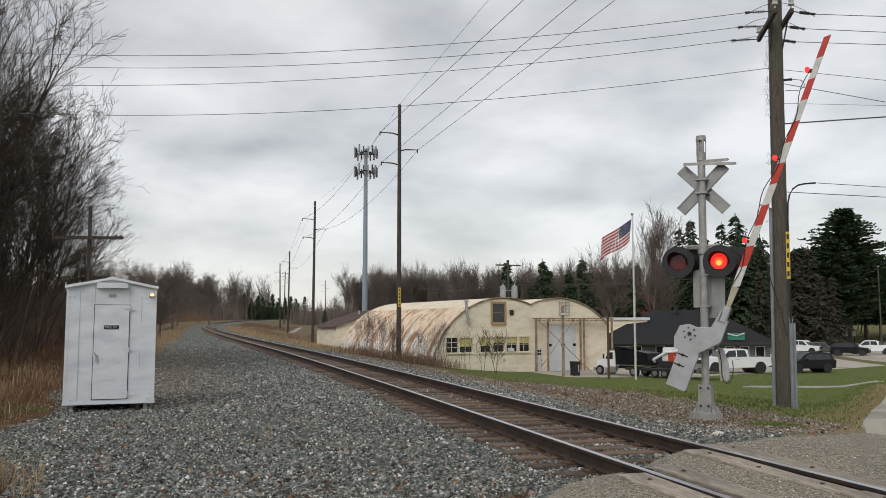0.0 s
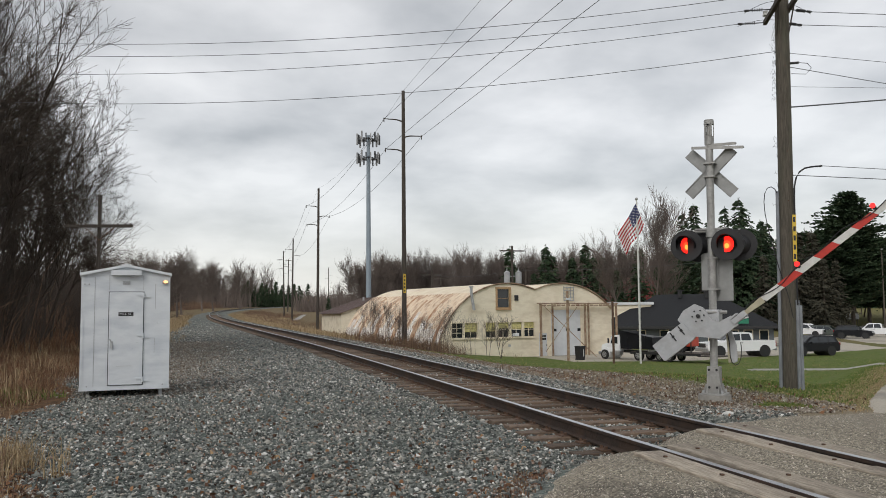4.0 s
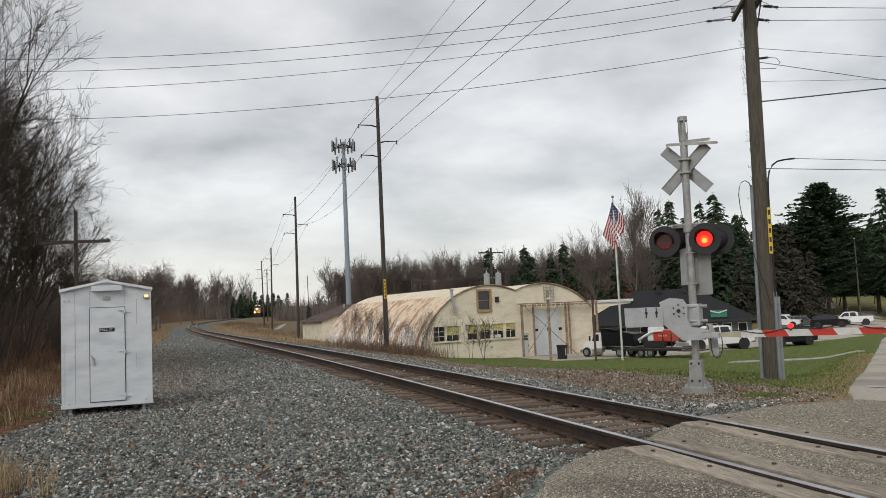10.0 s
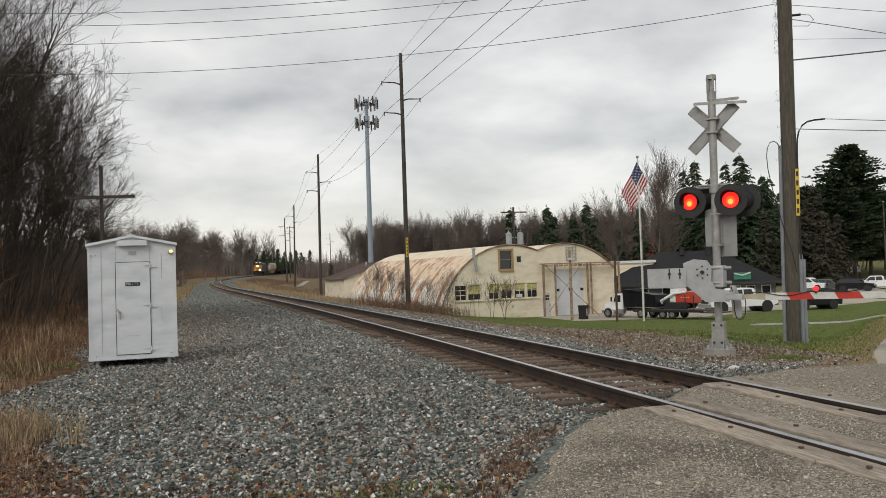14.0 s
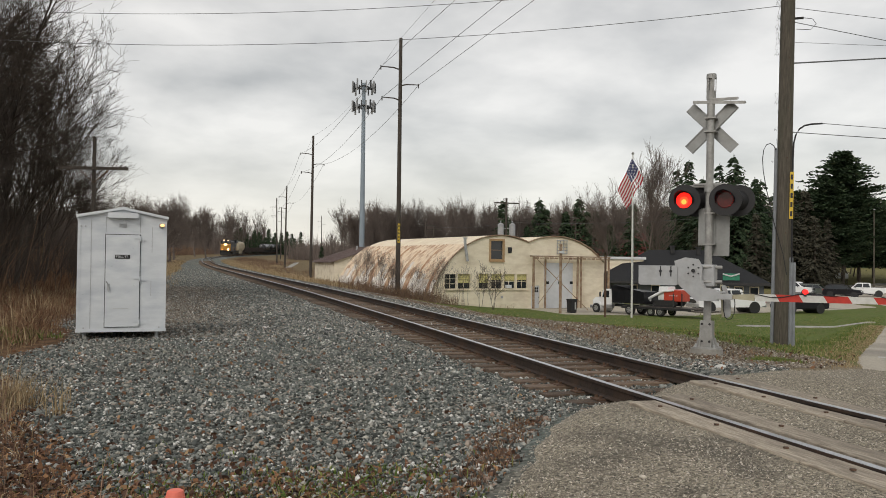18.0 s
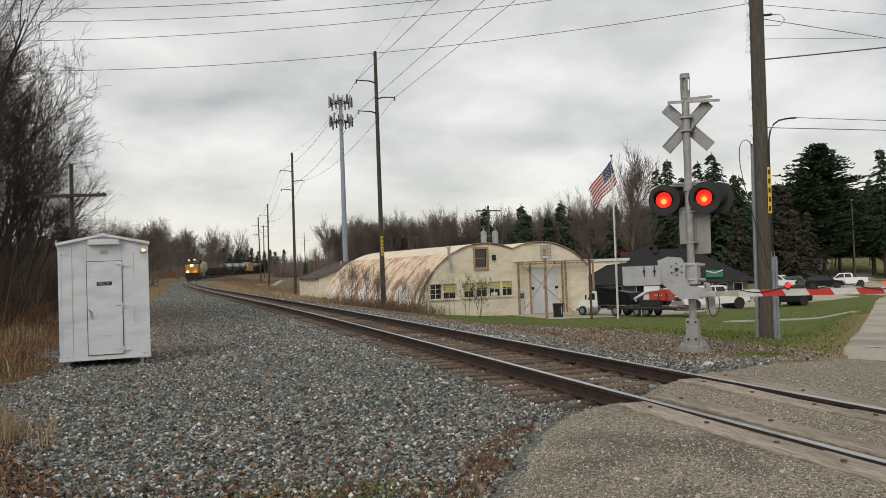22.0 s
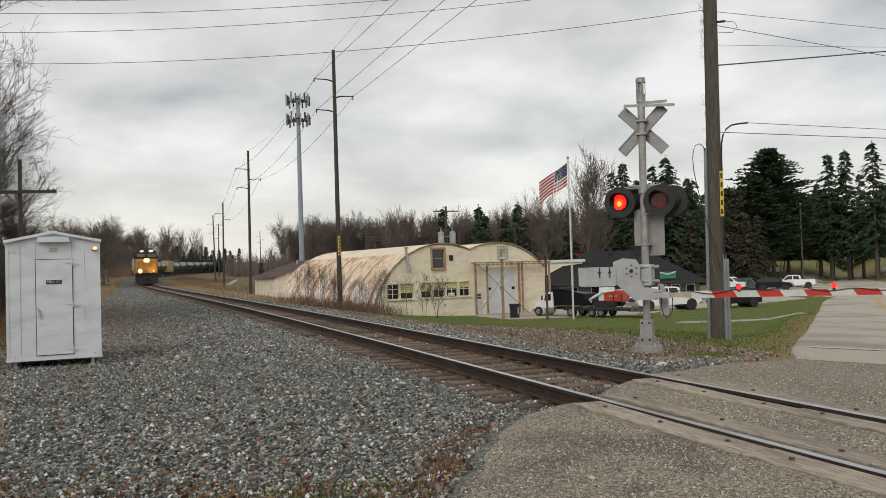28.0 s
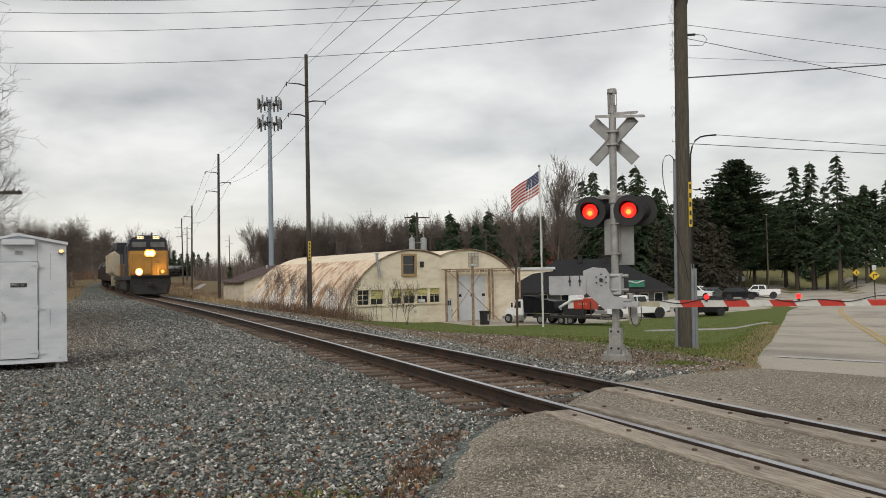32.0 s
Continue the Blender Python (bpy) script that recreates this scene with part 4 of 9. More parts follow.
for lx in (1.96, 3.54, 5.2):
    b = BM()
    box(b, (0.05, 0.09, 0.06), (lx, 0, ARM_Z + 0.075), bevel=0.01)
    al = part("arm_lamp", b, M_BLACKPAINT, gate, "small red gate-arm lamp")
    b = BM()
    rod(b, (lx, -0.05, ARM_Z + 0.125), (lx, 0.05, ARM_Z + 0.125), 0.045, n=16)
    part("arm_lamp_lens", b, M_ARMLAMP, al)
b = BM()
pts = []
for i in range(54):
    px = 0.75 + i * 0.084
    pts.append((px, -0.03, ARM_Z + 0.068 + 0.03 * math.sin(i * 0.55) - 0.03 * math.sin(i * 0.21)))
tube(b, pts, 0.008, 5)
part("arm_cable", b, M_CABLE, gate)
# standing parts of the mechanism, on the mast
b = BM()
box(b, (0.34, 0.34, 0.42), (-0.02, -0.02, 1.2), bevel=0.03)
part("mechanism_box", b, M_GREYBOX, signal, "grey gate mechanism housing clamped on the mast")
for zz in (1.08, 1.36):
    b = BM()
    tube(b, [(-0.06, -0.2, zz), (0.12, -0.16, zz)], 0.03, 8)
    tube(b, [(0.0, -0.1, zz), (0.26, 0.0, zz)], 0.035, 8)
    part("mechanism_bracket", b, M_SILVER, signal)
b = BM()
tube(b, [(0.26, -0.04, 1.0), (0.3, -0.05, 0.8), (0.31, -0.06, 0.55), (0.34, -0.06, 0.42), (0.4, -0.06, 0.37), (0.46, -0.05, 0.4), (0.5, -0.03, 0.5), (0.51, -0.02, 0.66), (0.5, -0.02, 0.8)], 0.009)
part("drop_cable", b, M_CABLE, signal)
b = BM()
prism(b, [(0.24, 1.02), (0.33, 1.02), (0.42, 0.72), (0.43, 0.44), (0.38, 0.40), (0.31, 0.43), (0.29, 0.72)], 0.06, pose(0, 0.03, 0))
bmesh.ops.bevel(b, geom=list(b.edges), offset=0.012, segments=2, affect="EDGES")
part("buffer_bracket", b, M_GREYBOX, signal, "pale grey buffer casting")
b = BM()
box(b, (0.05, 0.05, 0.62), (0.27, 0.03, 0.72), Matrix.Rotation(radians(-4), 4, "Y"))
part("stop_bar", b, M_ARMSLEEVE, signal, "yellowed stop bar behind the mast")


# ---- roadside utility pole ----
UP = (8.785, 16.99)
UZ = -0.45
upole = thing("utility_pole", pose(UP[0], UP[1], 0, 0, 0, -36) @ pose(0, 0, 0, 0, 0.89, 0), "tall weathered wooden utility pole with grey conduits", "utility pole")
b = BM()
rod(b, (0, 0, UZ - 0.5), (0, 0, 11.2), 0.185, 0.155, n=20)
part("shaft", b, M_POLE, upole)
for px, r, top in ((-0.205, 0.042, 4.25), (0.2, 0.05, 1.62), (0.275, 0.036, 1.5)):
    b = BM()
    rod(b, (px, -0.07, UZ - 0.1), (px * 0.95, -0.06, top), r, n=12)
    part("conduit", b, M_PVC, upole, "grey plastic conduit")
b = BM()
tube(b, [(0.2, -0.1, 1.5), (0.19, -0.12, 2.5), (0.18, -0.12, 4.0), (0.19, -0.1, 4.35), (0.23, -0.08, 4.55), (0.31, -0.05, 4.7), (0.43, -0.01, 4.79), (0.58, 0.01, 4.82), (0.82, 0.02, 4.83)], 0.022)
part("service_cable", b, M_CABLE, upole)
b = BM()
tube(b, [(-0.2, -0.1, 4.2), (-0.25, -0.12, 4.3), (-0.33, -0.12, 4.36), (-0.42, -0.12, 4.33), (-0.48, -0.12, 4.2), (-0.5, -0.12, 4.0), (-0.48, -0.13, 3.7), (-0.4, -0.16, 3.25), (-0.2, -0.2, 2.4), (0.0, -0.21, 1.7), (0.09, -0.2, 1.2)], 0.011)
part("loose_cable", b, M_CABLE, upole)
# ragged tendrils of dead vine up its side
vrg = random.Random(12)
for k in range(44):
    z0 = vrg.uniform(3.4, 8.6) if k % 2 else vrg.uniform(6.6, 8.5)
    side = -1
    p = Vector((side * 0.16, -0.05, z0))
    pts = [p.copy()]
    for q in range(7):
        p += Vector((side * vrg.uniform(-0.015, 0.035), vrg.uniform(-0.03, 0.03), vrg.uniform(-0.07, 0.07)))
        pts.append(p.copy())
    b = BM()
    tube(b, pts, 0.003, 4)
    part("vine_tendril", b, M_CABLE, upole, "thin dead vine tendril")
b = BM()
box(b, (0.085, 0.012, 1.12), (0.165, -0.16, 3.1))
tag = part("pole_tag", b, M_TAG, upole, "tall yellow number tag")
for k in range(5):
    b = BM()
    box(b, (0.05, 0.006, 0.12), (0.165, -0.168, 3.54 - k * 0.22))
    box(b, (0.02, 0.007, 0.05), (0.175, -0.1685, 3.51 - k * 0.22))
    part("tag_mark", b, M_SIGN_BLACK, tag)
for z in (0.6, 2.2, 4.0, 5.2, 6.4, 7.3):
    b = BM()
    rod(b, (0.05, -0.2, z), (0.05, -0.13, z), 0.016, n=6)
    part("bolt", b, M_RUST, upole)
# a pair of level crossarms that carry three dead-ended wires to each side
ARM_H = 8.77
ARM_DIR = Vector((-0.43, -0.903, 0))
WIRE_L, WIRE_R = Vector((-0.875, 0.484, 0.03)), Vector((0.985, 0.02, 0.0))
to_pole = upole.matrix_basis.inverted()
POLE_AXIS = upole.matrix_basis @ Vector((0, 0, ARM_H))
dead_left, dead_right = [], []
for side, store in ((WIRE_L, dead_left), (WIRE_R, dead_right)):
    base = POLE_AXIS + side * 0.2
    b = BM()
    p, q = to_pole @ (base - ARM_DIR * 1.0), to_pole @ (base + ARM_DIR * 1.05)
    box(b, (0.09, (q - p).length, 0.115), (p + q) / 2, (q - p).to_track_quat("Y", "Z").to_matrix().to_4x4(), 0.008)
    part("crossarm", b, M_POLEFAR, upole, "dark timber crossarm")
    b = BM()
    tube(b, [to_pole @ (base + ARM_DIR * 0.7), to_pole @ (POLE_AXIS + Vector((0, 0, -0.75)) + side * 0.14)], 0.018)
    part("arm_brace", b, M_POLEFAR, upole)
    for f in (-0.95, 0.02, 1.0):
        a0 = base + ARM_DIR * f + side * 0.05
        a1 = a0 + side * 0.62
        store.append(a1)
        b = BM()
        rod(b, to_pole @ a0, to_pole @ a1, 0.014, n=6)
        for j in range(5):
            c = a0 + side * (0.2 + 0.055 * j)
            rod(b, to_pole @ c, to_pole @ (c + side * 0.018), 0.04, n=10)
        rod(b, to_pole @ (a1 - side * 0.12), to_pole @ a1, 0.03, n=8)
        part("insulator", b, M_CERAMIC, upole, "string of small dark disc insulators")
    for f in (-0.9, 0.98):
        c = to_pole @ (base + ARM_DIR * f + Vector((0, 0, 0.06)))
        b = BM()
        rod(b, c, c + Vector((0, 0, 0.12)), 0.02, n=8)
        rod(b, c + Vector((0, 0, 0.1)), c + Vector((0, 0, 0.16)), 0.075, 0.06, n=12)
        rod(b, c + Vector((0, 0, 0.16)), c + Vector((0, 0, 0.22)), 0.05, 0.065, n=12)
        part("pin_insulator", b, M_ANTPALE, upole, "pale porcelain pin insulator")
for k, (a0, a1) in enumerate(zip(dead_left, dead_right)):
    pts = []
    for i in range(13):
        f = i / 12
        p = a0 + (a1 - a0) * f
        p.z += 0.32 * math.sin(math.pi * f) * (1 if k else 0.6) - 0.06
        pts.append(to_pole @ p)
    b = BM()
    tube(b, pts, 0.006, 5)
    part("jumper", b, M_CABLE, upole, "thin curved jumper wire")
# service drop bracket
b = BM()
c = to_pole @ Vector((UP[0] + 0.28, UP[1] - 0.05, 7.42))
rod(b, c, c + Vector((0.22, 0.0, 0.0)), 0.03, n=8)
tube(b, [c + Vector((0.22, 0, 0)), c + Vector((0.42, 0, -0.04)), c + Vector((0.5, 0, -0.16)), c + Vector((0.38, 0, -0.3)), c + Vector((0.05, 0, -0.26))], 0.008, 5)
part("service_clamp", b, M_CABLE, upole)


def wire(name, a, c, sag, r=0.009, n=24, label="thin grey overhead power wire", mat_=None):
    a, c = Vector(a), Vector(c)
    pts = []
    for i in range(n + 1):
        f = i / n
        p = a + (c - a) * f
        p.z -= sag * 4 * f * (1 - f)
        pts.append(p)
    b = BM()
    tube(b, pts, r, 5)
    return tagged(part(name, b, mat_ or M_WIRE), label, "wire", "overhead wires")


# ---- overhead wires ----
for p, q, sag in zip(dead_left, ((-22.7, 35.6, 11.2), (-22.7, 34.4, 11.85), (-22.7, 33.2, 12.0)), (1.1, 1.2, 1.25)):
    wire("overhead_wire", p, q, sag, 0.008)
wire("overhead_wire", upole.matrix_basis @ Vector((-0.16, 0, 7.72)), (-22.7, 34.4, 10.1), 1.25, 0.008)
for p, z1 in zip(dead_right, (11.28, 11.42, 12.33)):
    wire("overhead_wire", p, (46, 17, z1), 0.15, 0.009)
for z0, z1, x1, y1, r in ((7.7, 7.74, 46, 17, 0.007), (7.36, 4.72, 46, 17, 0.009), (6.85, 9.12, 46, 17, 0.005), (6.33, 11.25, 46, 17, 0.018), (4.66, 4.89, 46, 17, 0.010)):
    wire("overhead_wire", (UP[0] + 0.2, UP[1], z0), (x1, y1, z1), 0.1, r)
wire("overhead_wire", upole.matrix_basis @ Vector((0.82, 0.02, 4.83)), (46, 17, 5.0), 0.1, 0.008)


def track_pole(x, y, z_base, z_top, arms, lean=0.0, label="dark wooden power pole with short side arms"):
    p = thing("power_pole", pose(x, y, 0, 0, lean, 0), label, "power pole", "power poles along the track")
    b = BM()
    rod(b, (0, 0, z_base - 0.5), (0, 0, z_top), 0.17, 0.11, n=12)
    part("shaft", b, M_POLEFAR, p)
    for dx, dz in arms:
        b = BM()
        tube(b, [(0, 0, z_top - dz - 0.12), (dx * 0.35, 0, z_top - dz), (dx, 0, z_top - dz + 0.02)], [0.05, 0.045, 0.03], 6)
        rod(b, (dx, 0, z_top - dz - 0.2), (dx, 0, z_top - dz + 0.08), 0.035, n=8)
        part("side_arm", b, M_POLEFAR, p)
    return p


ARMS = ((-1.3, 1.95), (1.22, 3.0), (-1.2, 3.95))
LINE = [(7.24, 52.65, -1.2, 16.03, 0.0), (5.85, 89.4, -0.6, 14.9, 0.3), (8.2, 149.4, 0.0, 14.8, 0.6), (9.9, 190, 1.5, 15.6, -1.0), (14.0, 232, 2.5, 16.4, 0.5), (34.0, 300, 4.0, 18.0, -0.6)]
for x, y, zb, zt_, ln in LINE:
    track_pole(x, y, zb, zt_, ARMS, ln)
FIRST_SPAN = ((1.35, -14.0, 8.4), (6.85, -14.0, 11.8), (12.2, -14.0, 14.4), (11.9, -14.0, 15.4))
for (dx, dz), e in zip(((0.0, 0.0),) + ARMS, FIRST_SPAN):
    wire("overhead_wire", (LINE[0][0] + dx, LINE[0][1], LINE[0][3] - dz), e, 0.04, 0.007 if dz == 0 else 0.013, 24)
for (x0, y0, _a, z0, _b), (x, y, zb, zt_, ln) in zip(LINE[:4], LINE[1:5]):
    for dx, dz in ((0.0, 0.0),) + ARMS:
        wire("overhead_wire", (x0 + dx, y0, z0 - dz), (x + dx, y, zt_ - dz), 1.0, 0.007 if dz == 0 else 0.013, 18)
# tall tag low on the first pole
b = BM()
box(b, (0.16, 0.02, 1.25), (0, -0.16, 3.3))
tg = part("pole_tag", b, M_TAG, bpy.data.objects["power_pole"], "tall yellow number tag")
for k in range(5):
    b = BM()
    box(b, (0.08, 0.006, 0.13), (0, -0.173, 3.75 - k * 0.23))
    part("tag_mark", b, M_SIGN_BLACK, tg)

# old telegraph pole behind the hut
tele = thing("telegraph_pole", pose(-7.8, 26, 0, 0, 0, 3), "old dark telegraph pole with one wide crossarm", "telegraph pole")
b = BM()
rod(b, (0, 0, -0.6), (0, 0, 4.95), 0.075, 0.05, n=12)
part("shaft", b, M_POLEFAR, tele)
b = BM()
box(b, (1.88, 0.085, 0.085), (0, -0.1, 4.02), Matrix.Rotation(radians(-1.5), 4, "Y"))
part("crossarm", b, M_POLEFAR, tele)
for s in (-1, 1):
    b = BM()
    tube(b, [(s * 0.4, -0.12, 3.98), (0, -0.1, 3.6)], 0.015)
    part("brace", b, M_RUST, tele)

for px in (-0.9, -0.72, -0.5, 0.5, 0.72, 0.86):
    b = BM()
    rod(b, (px, -0.1, 4.06), (px, -0.1, 4.13), 0.022, 0.03, n=8)
    part("peg", b, M_POLEFAR, tele)

# snapped sapling with a curl of dead leaves, at the edge of the undergrowth
snag = thing("snapped_sapling", pose(-8.35, 15.3, -0.25), "pale snapped sapling with a curl of dead brown leaves", "dead tree")
b = BM()
tube(b, [(0, 0, -0.2), (0.02, 0, 0.6), (0.0, 0.02, 1.3), (0.03, 0.0, 1.82)], [0.06, 0.052, 0.047, 0.042], 8)
part("trunk", b, M_SNAG, snag, "pale bare wood")
b = BM()
tube(b, [(0.02, 0, 1.72), (-0.16, 0, 1.78), (-0.38, 0.05, 1.7)], [0.04, 0.032, 0.02], 7)
tube(b, [(0.0, 0, 1.4), (0.18, -0.05, 1.9), (0.22, -0.05, 2.15), (0.05, -0.02, 2.36), (-0.12, 0, 2.42)], [0.014, 0.012, 0.01, 0.009, 0.006], 5)
part("broken_limb", b, M_SNAG, snag)
srg = random.Random(3)
for k in range(16):
    b = BM()
    w, h = srg.uniform(0.05, 0.11), srg.uniform(0.1, 0.2)
    prism(b, [(-w, 0), (-w * 0.4, h * 0.6), (0, h), (w * 0.6, h * 0.5), (w, -h * 0.2), (0, -h * 0.4)], 0.012)
    part("dead_leaf", b, M_DEADLEAF, snag, at=pose(0.16 + srg.gauss(0, 0.12), srg.gauss(0, 0.08), 2.28 + srg.gauss(0, 0.09), srg.uniform(-70, 70), srg.uniform(-60, 60), srg.uniform(0, 360)))

# ---- telephone mast ----
M_TOWER = mat("pale_blue_grey_tower_paint", (0.27, 0.33, 0.38), (0.23, 0.28, 0.33), 0.5, 0.5)
M_ANT = mat("pale_grey_antenna_plastic", (0.4, 0.41, 0.42), (0.3, 0.31, 0.32), 2, 0.5)
M_DARKSTEEL = mat("dark_galvanised_steel", (0.07, 0.075, 0.08), (0.04, 0.043, 0.047), 2, 0.6)
tower = thing("cell_tower", pose(20.25, 139.8, 0), "tall blue-grey monopole mast with two rings of antennas", "cell tower")
b = BM()
rod(b, (0, 0, 0), (0, 0, 32), 0.48, 0.3, n=16)
part("monopole", b, M_TOWER, tower)
for zc in (31.2, 27.9):
    b = BM()
    for a in range(3):
        t0, t1 = radians(120 * a + 20), radians(120 * a + 140)
        tube(b, [(1.85 * math.cos(t0), 1.85 * math.sin(t0), zc), (1.85 * math.cos(t1), 1.85 * math.sin(t1), zc)], 0.12)
        tube(b, [(0, 0, zc), (1.8 * math.cos(t0), 1.8 * math.sin(t0), zc)], 0.07)
    part("platform", b, M_DARKSTEEL, tower)
    for a in range(15):
        t = radians(24 * a + 8)
        b = BM()
        box(b, (0.32, 0.16, 2.0 if a % 2 else 1.6), (1.9 * math.cos(t), 1.9 * math.sin(t), zc + 0.25 - 0.2 * (a % 3)), Matrix.Rotation(t, 4, "Z"), 0.03)
        part("antenna", b, M_ANT if a % 2 else M_DARKSTEEL, tower)

# ---- the arched workshop ----
M_SIDING = mat("cream_painted_siding", (0.88, 0.80, 0.645), (0.79, 0.71, 0.555), 1.6, 0.75, bump=0.25, bscale=14, c3=(0.5, 0.4, 0.27), scale3=0.7, amount3=0.35, stretch=(1, 1, 2.5))
M_CORR = mat("rusty_corrugated_roof", (0.80, 0.68, 0.52), (0.70, 0.53, 0.37), 2.6, 0.6, metal=0.0, c3=(0.34, 0.16, 0.085), scale3=1.7, amount3=0.75, stretch=(0.8, 1.3, 1))
M_CORRBARE = mat("bare_galvanised_sheet", (0.88, 0.87, 0.85), (0.66, 0.6, 0.52), 1.5, 0.5, metal=0.0, c3=(0.4, 0.24, 0.15), scale3=0.9, amount3=0.35)
M_RUSTSHEET = mat("rust_brown_sheet", (0.42, 0.22, 0.12), (0.62, 0.46, 0.32), 1.4, 0.8, c3=(0.25, 0.11, 0.06), scale3=0.8, amount3=0.6)
M_ROOFTOP = mat("cream_coated_roof", (0.85, 0.75, 0.58), (0.74, 0.62, 0.45), 1.2, 0.6, c3=(0.45, 0.3, 0.18), scale3=0.5, amount3=0.3)
M_TRIM = mat("raw_wood_window_trim", (0.45, 0.30, 0.16), (0.36, 0.23, 0.12), 6, 0.8)
M_BLIND = mat("yellow_window_blind", (0.66, 0.60, 0.26), (0.56, 0.50, 0.22), 8, 0.8, stretch=(1, 1, 8))
M_DOORW = mat("white_garage_door", (0.66, 0.68, 0.70), (0.58, 0.60, 0.62), 2, 0.6)
M_BEAM = mat("rust_stained_frame_paint", (0.42, 0.35, 0.25), (0.25, 0.15, 0.09), 5, 0.8, c3=(0.16, 0.07, 0.04), scale3=2.5, amount3=0.8)
M_GLASS = glass("dark_window_glass")
M_ROOFGREY = mat("brown_sheet_roof", (0.17, 0.125, 0.115), (0.135, 0.10, 0.095), 2, 0.6)
M_SHINGLE = mat("black_asphalt_shingles", (0.014, 0.015, 0.018), (0.009, 0.010, 0.012), 14, 0.9, bump=0.4, stretch=(1, 1, 4))
M_GREYWALL = mat("slate_grey_siding", (0.13, 0.15, 0.165), (0.11, 0.125, 0.14), 3, 0.8, stretch=(1, 1, 6))
M_REDROOF = mat("red_barn_cladding", (0.24, 0.03, 0.032), (0.17, 0.024, 0.025), 2, 0.7)
M_GREEN = mat("green_sign_paint", (0.02, 0.22, 0.13), None, 5, 0.5)

SHOP = pose(17.5, 55.8, 0, 0, 0, 14)
GZ = -1.85


def arc_z(u, c, r, top):
    return top - r + math.sqrt(max(0.01, r * r - (u - c) ** 2))


shop = thing("workshop", SHOP, "cream twin-arched metal workshop with rusty corrugated roof", "building")


def shop_wall():
    """The end wall: a cream board wall under two arches, with openings through it."""
    left = [(u, arc_z(u, -2.3, 5.89, 3.35)) for u in [-8.1 + 8.1 * k / 26 for k in range(27)]]
    right = [(u, arc_z(u, 2.45, 6.5, 3.4)) for u in [6.95 * k / 20 for k in range(1, 21)]]
    left[0] = (-8.1, GZ + 0.3)
    top = left + right
    return top


top_line = shop_wall()


def top_at(u):
    return knots(u, top_line)


OPEN = [(-6.9, -6.0, -0.34, 0.66), (-5.88, -4.87, -0.34, 0.66), (-4.2, -3.37, -0.34, 0.67), (-3.16, -2.28, -0.34, 0.67), (-2.07, -1.16, -0.34, 0.67), (-0.98, -0.1, -0.34, 0.67), (-3.2, -2.2, 1.72, 3.0), (0.33, 1.05, GZ, -0.14), (1.42, 4.1, GZ, 1.52)]
cuts = sorted({-8.1, 6.95, *[v for o in OPEN for v in o[:2]], *[-7.9 + 0.35 * k for k in range(43) if -7.9 + 0.35 * k < 6.9]})
b = BM()
for u0, u1 in zip(cuts, cuts[1:]):
    if u1 - u0 < 0.004:
        continue
    um = (u0 + u1) / 2
    holes = sorted([(o[2], o[3]) for o in OPEN if o[0] - 0.001 < um < o[1] + 0.001])
    z = GZ - 0.4
    spans = []
    for h0, h1 in holes:
        if h0 > z + 0.01:
            spans.append((z, h0))
        z = h1
    for z0, z1 in spans:
        box(b, (u1 - u0, 0.2, z1 - z0), (um, 0.1, (z0 + z1) / 2))
    prism(b, [(u0, z), (u1, z), (u1, top_at(u1)), (u0, top_at(u0))], 0.2, pose(0, 0.1, 0))
wall = part("end_wall", b, M_SIDING, shop, "cream painted board wall with peeling patches")
# boards laid over the wall with a shadow line between courses
k = 0
z = GZ
while z < 2.9:
    segs = [(-7.9, 6.9)]
    for o in OPEN:
        if o[2] - 0.1 < z + 0.1 < o[3] + 0.05:
            nxt = []
            for s0, s1 in segs:
                if o[0] > s0 and o[0] < s1:
                    nxt.append((s0, o[0] - 0.09))
                    if o[1] < s1:
                        nxt.append((o[1] + 0.09, s1))
                else:
                    nxt.append((s0, s1))
            segs = nxt
    for s0, s1 in segs:
        while s0 < s1 and top_at(s0) < z + 0.24:
            s0 += 0.1
        while s1 > s0 and top_at(s1) < z + 0.24:
            s1 -= 0.1
        # break at the valley
        if s1 - s0 > 0.2:
            b = BM()
            prism(b, [(s0, z + 0.008), (s1, z + 0.008), (s1, z + 0.205), (s0, z + 0.205)], 0.02, pose(0, -0.012, 0))
            part("board", b, M_SIDING, wall)
    z += 0.215

# roofs: corrugated vaults with ribs, from the foot over the crown
L_SHOP = 16.5


def vault(c, r, top, a0, a1, v0, v1, material, name, rib=0.045):
    n = max(4, int((a1 - a0) / 3.0))
    m = int((v1 - v0) / 0.16)
    verts, faces = [], []
    for j in range(m + 1):
        v = v0 + (v1 - v0) * j / m
        rr = r + (rib if j % 2 else 0.0)
        for i in range(n + 1):
            a = radians(a0 + (a1 - a0) * i / n)
            verts.append((c + rr * math.sin(a), v, top - r + rr * math.cos(a)))
    for j in range(m):
        for i in range(n):
            p = j * (n + 1) + i
            faces.append((p, p + 1, p + n + 2, p + n + 1))
    return mesh_of(name, verts, faces, material, shop)


vault(-2.3, 5.93, 3.39, -82, -50, -0.12, L_SHOP, M_CORRBARE, "lower_roof_sheet")
vault(-2.3, 5.96, 3.42, -62, -28, -0.12, L_SHOP, M_CORR, "roof_sheet")
vault(-2.3, 5.95, 3.41, -29, 23, -0.15, L_SHOP, M_ROOFTOP, "roof_crown", 0.01)
vault(2.45, 6.55, 3.45, -22, 45, -0.15, L_SHOP, M_ROOFTOP, "roof_crown", 0.01)
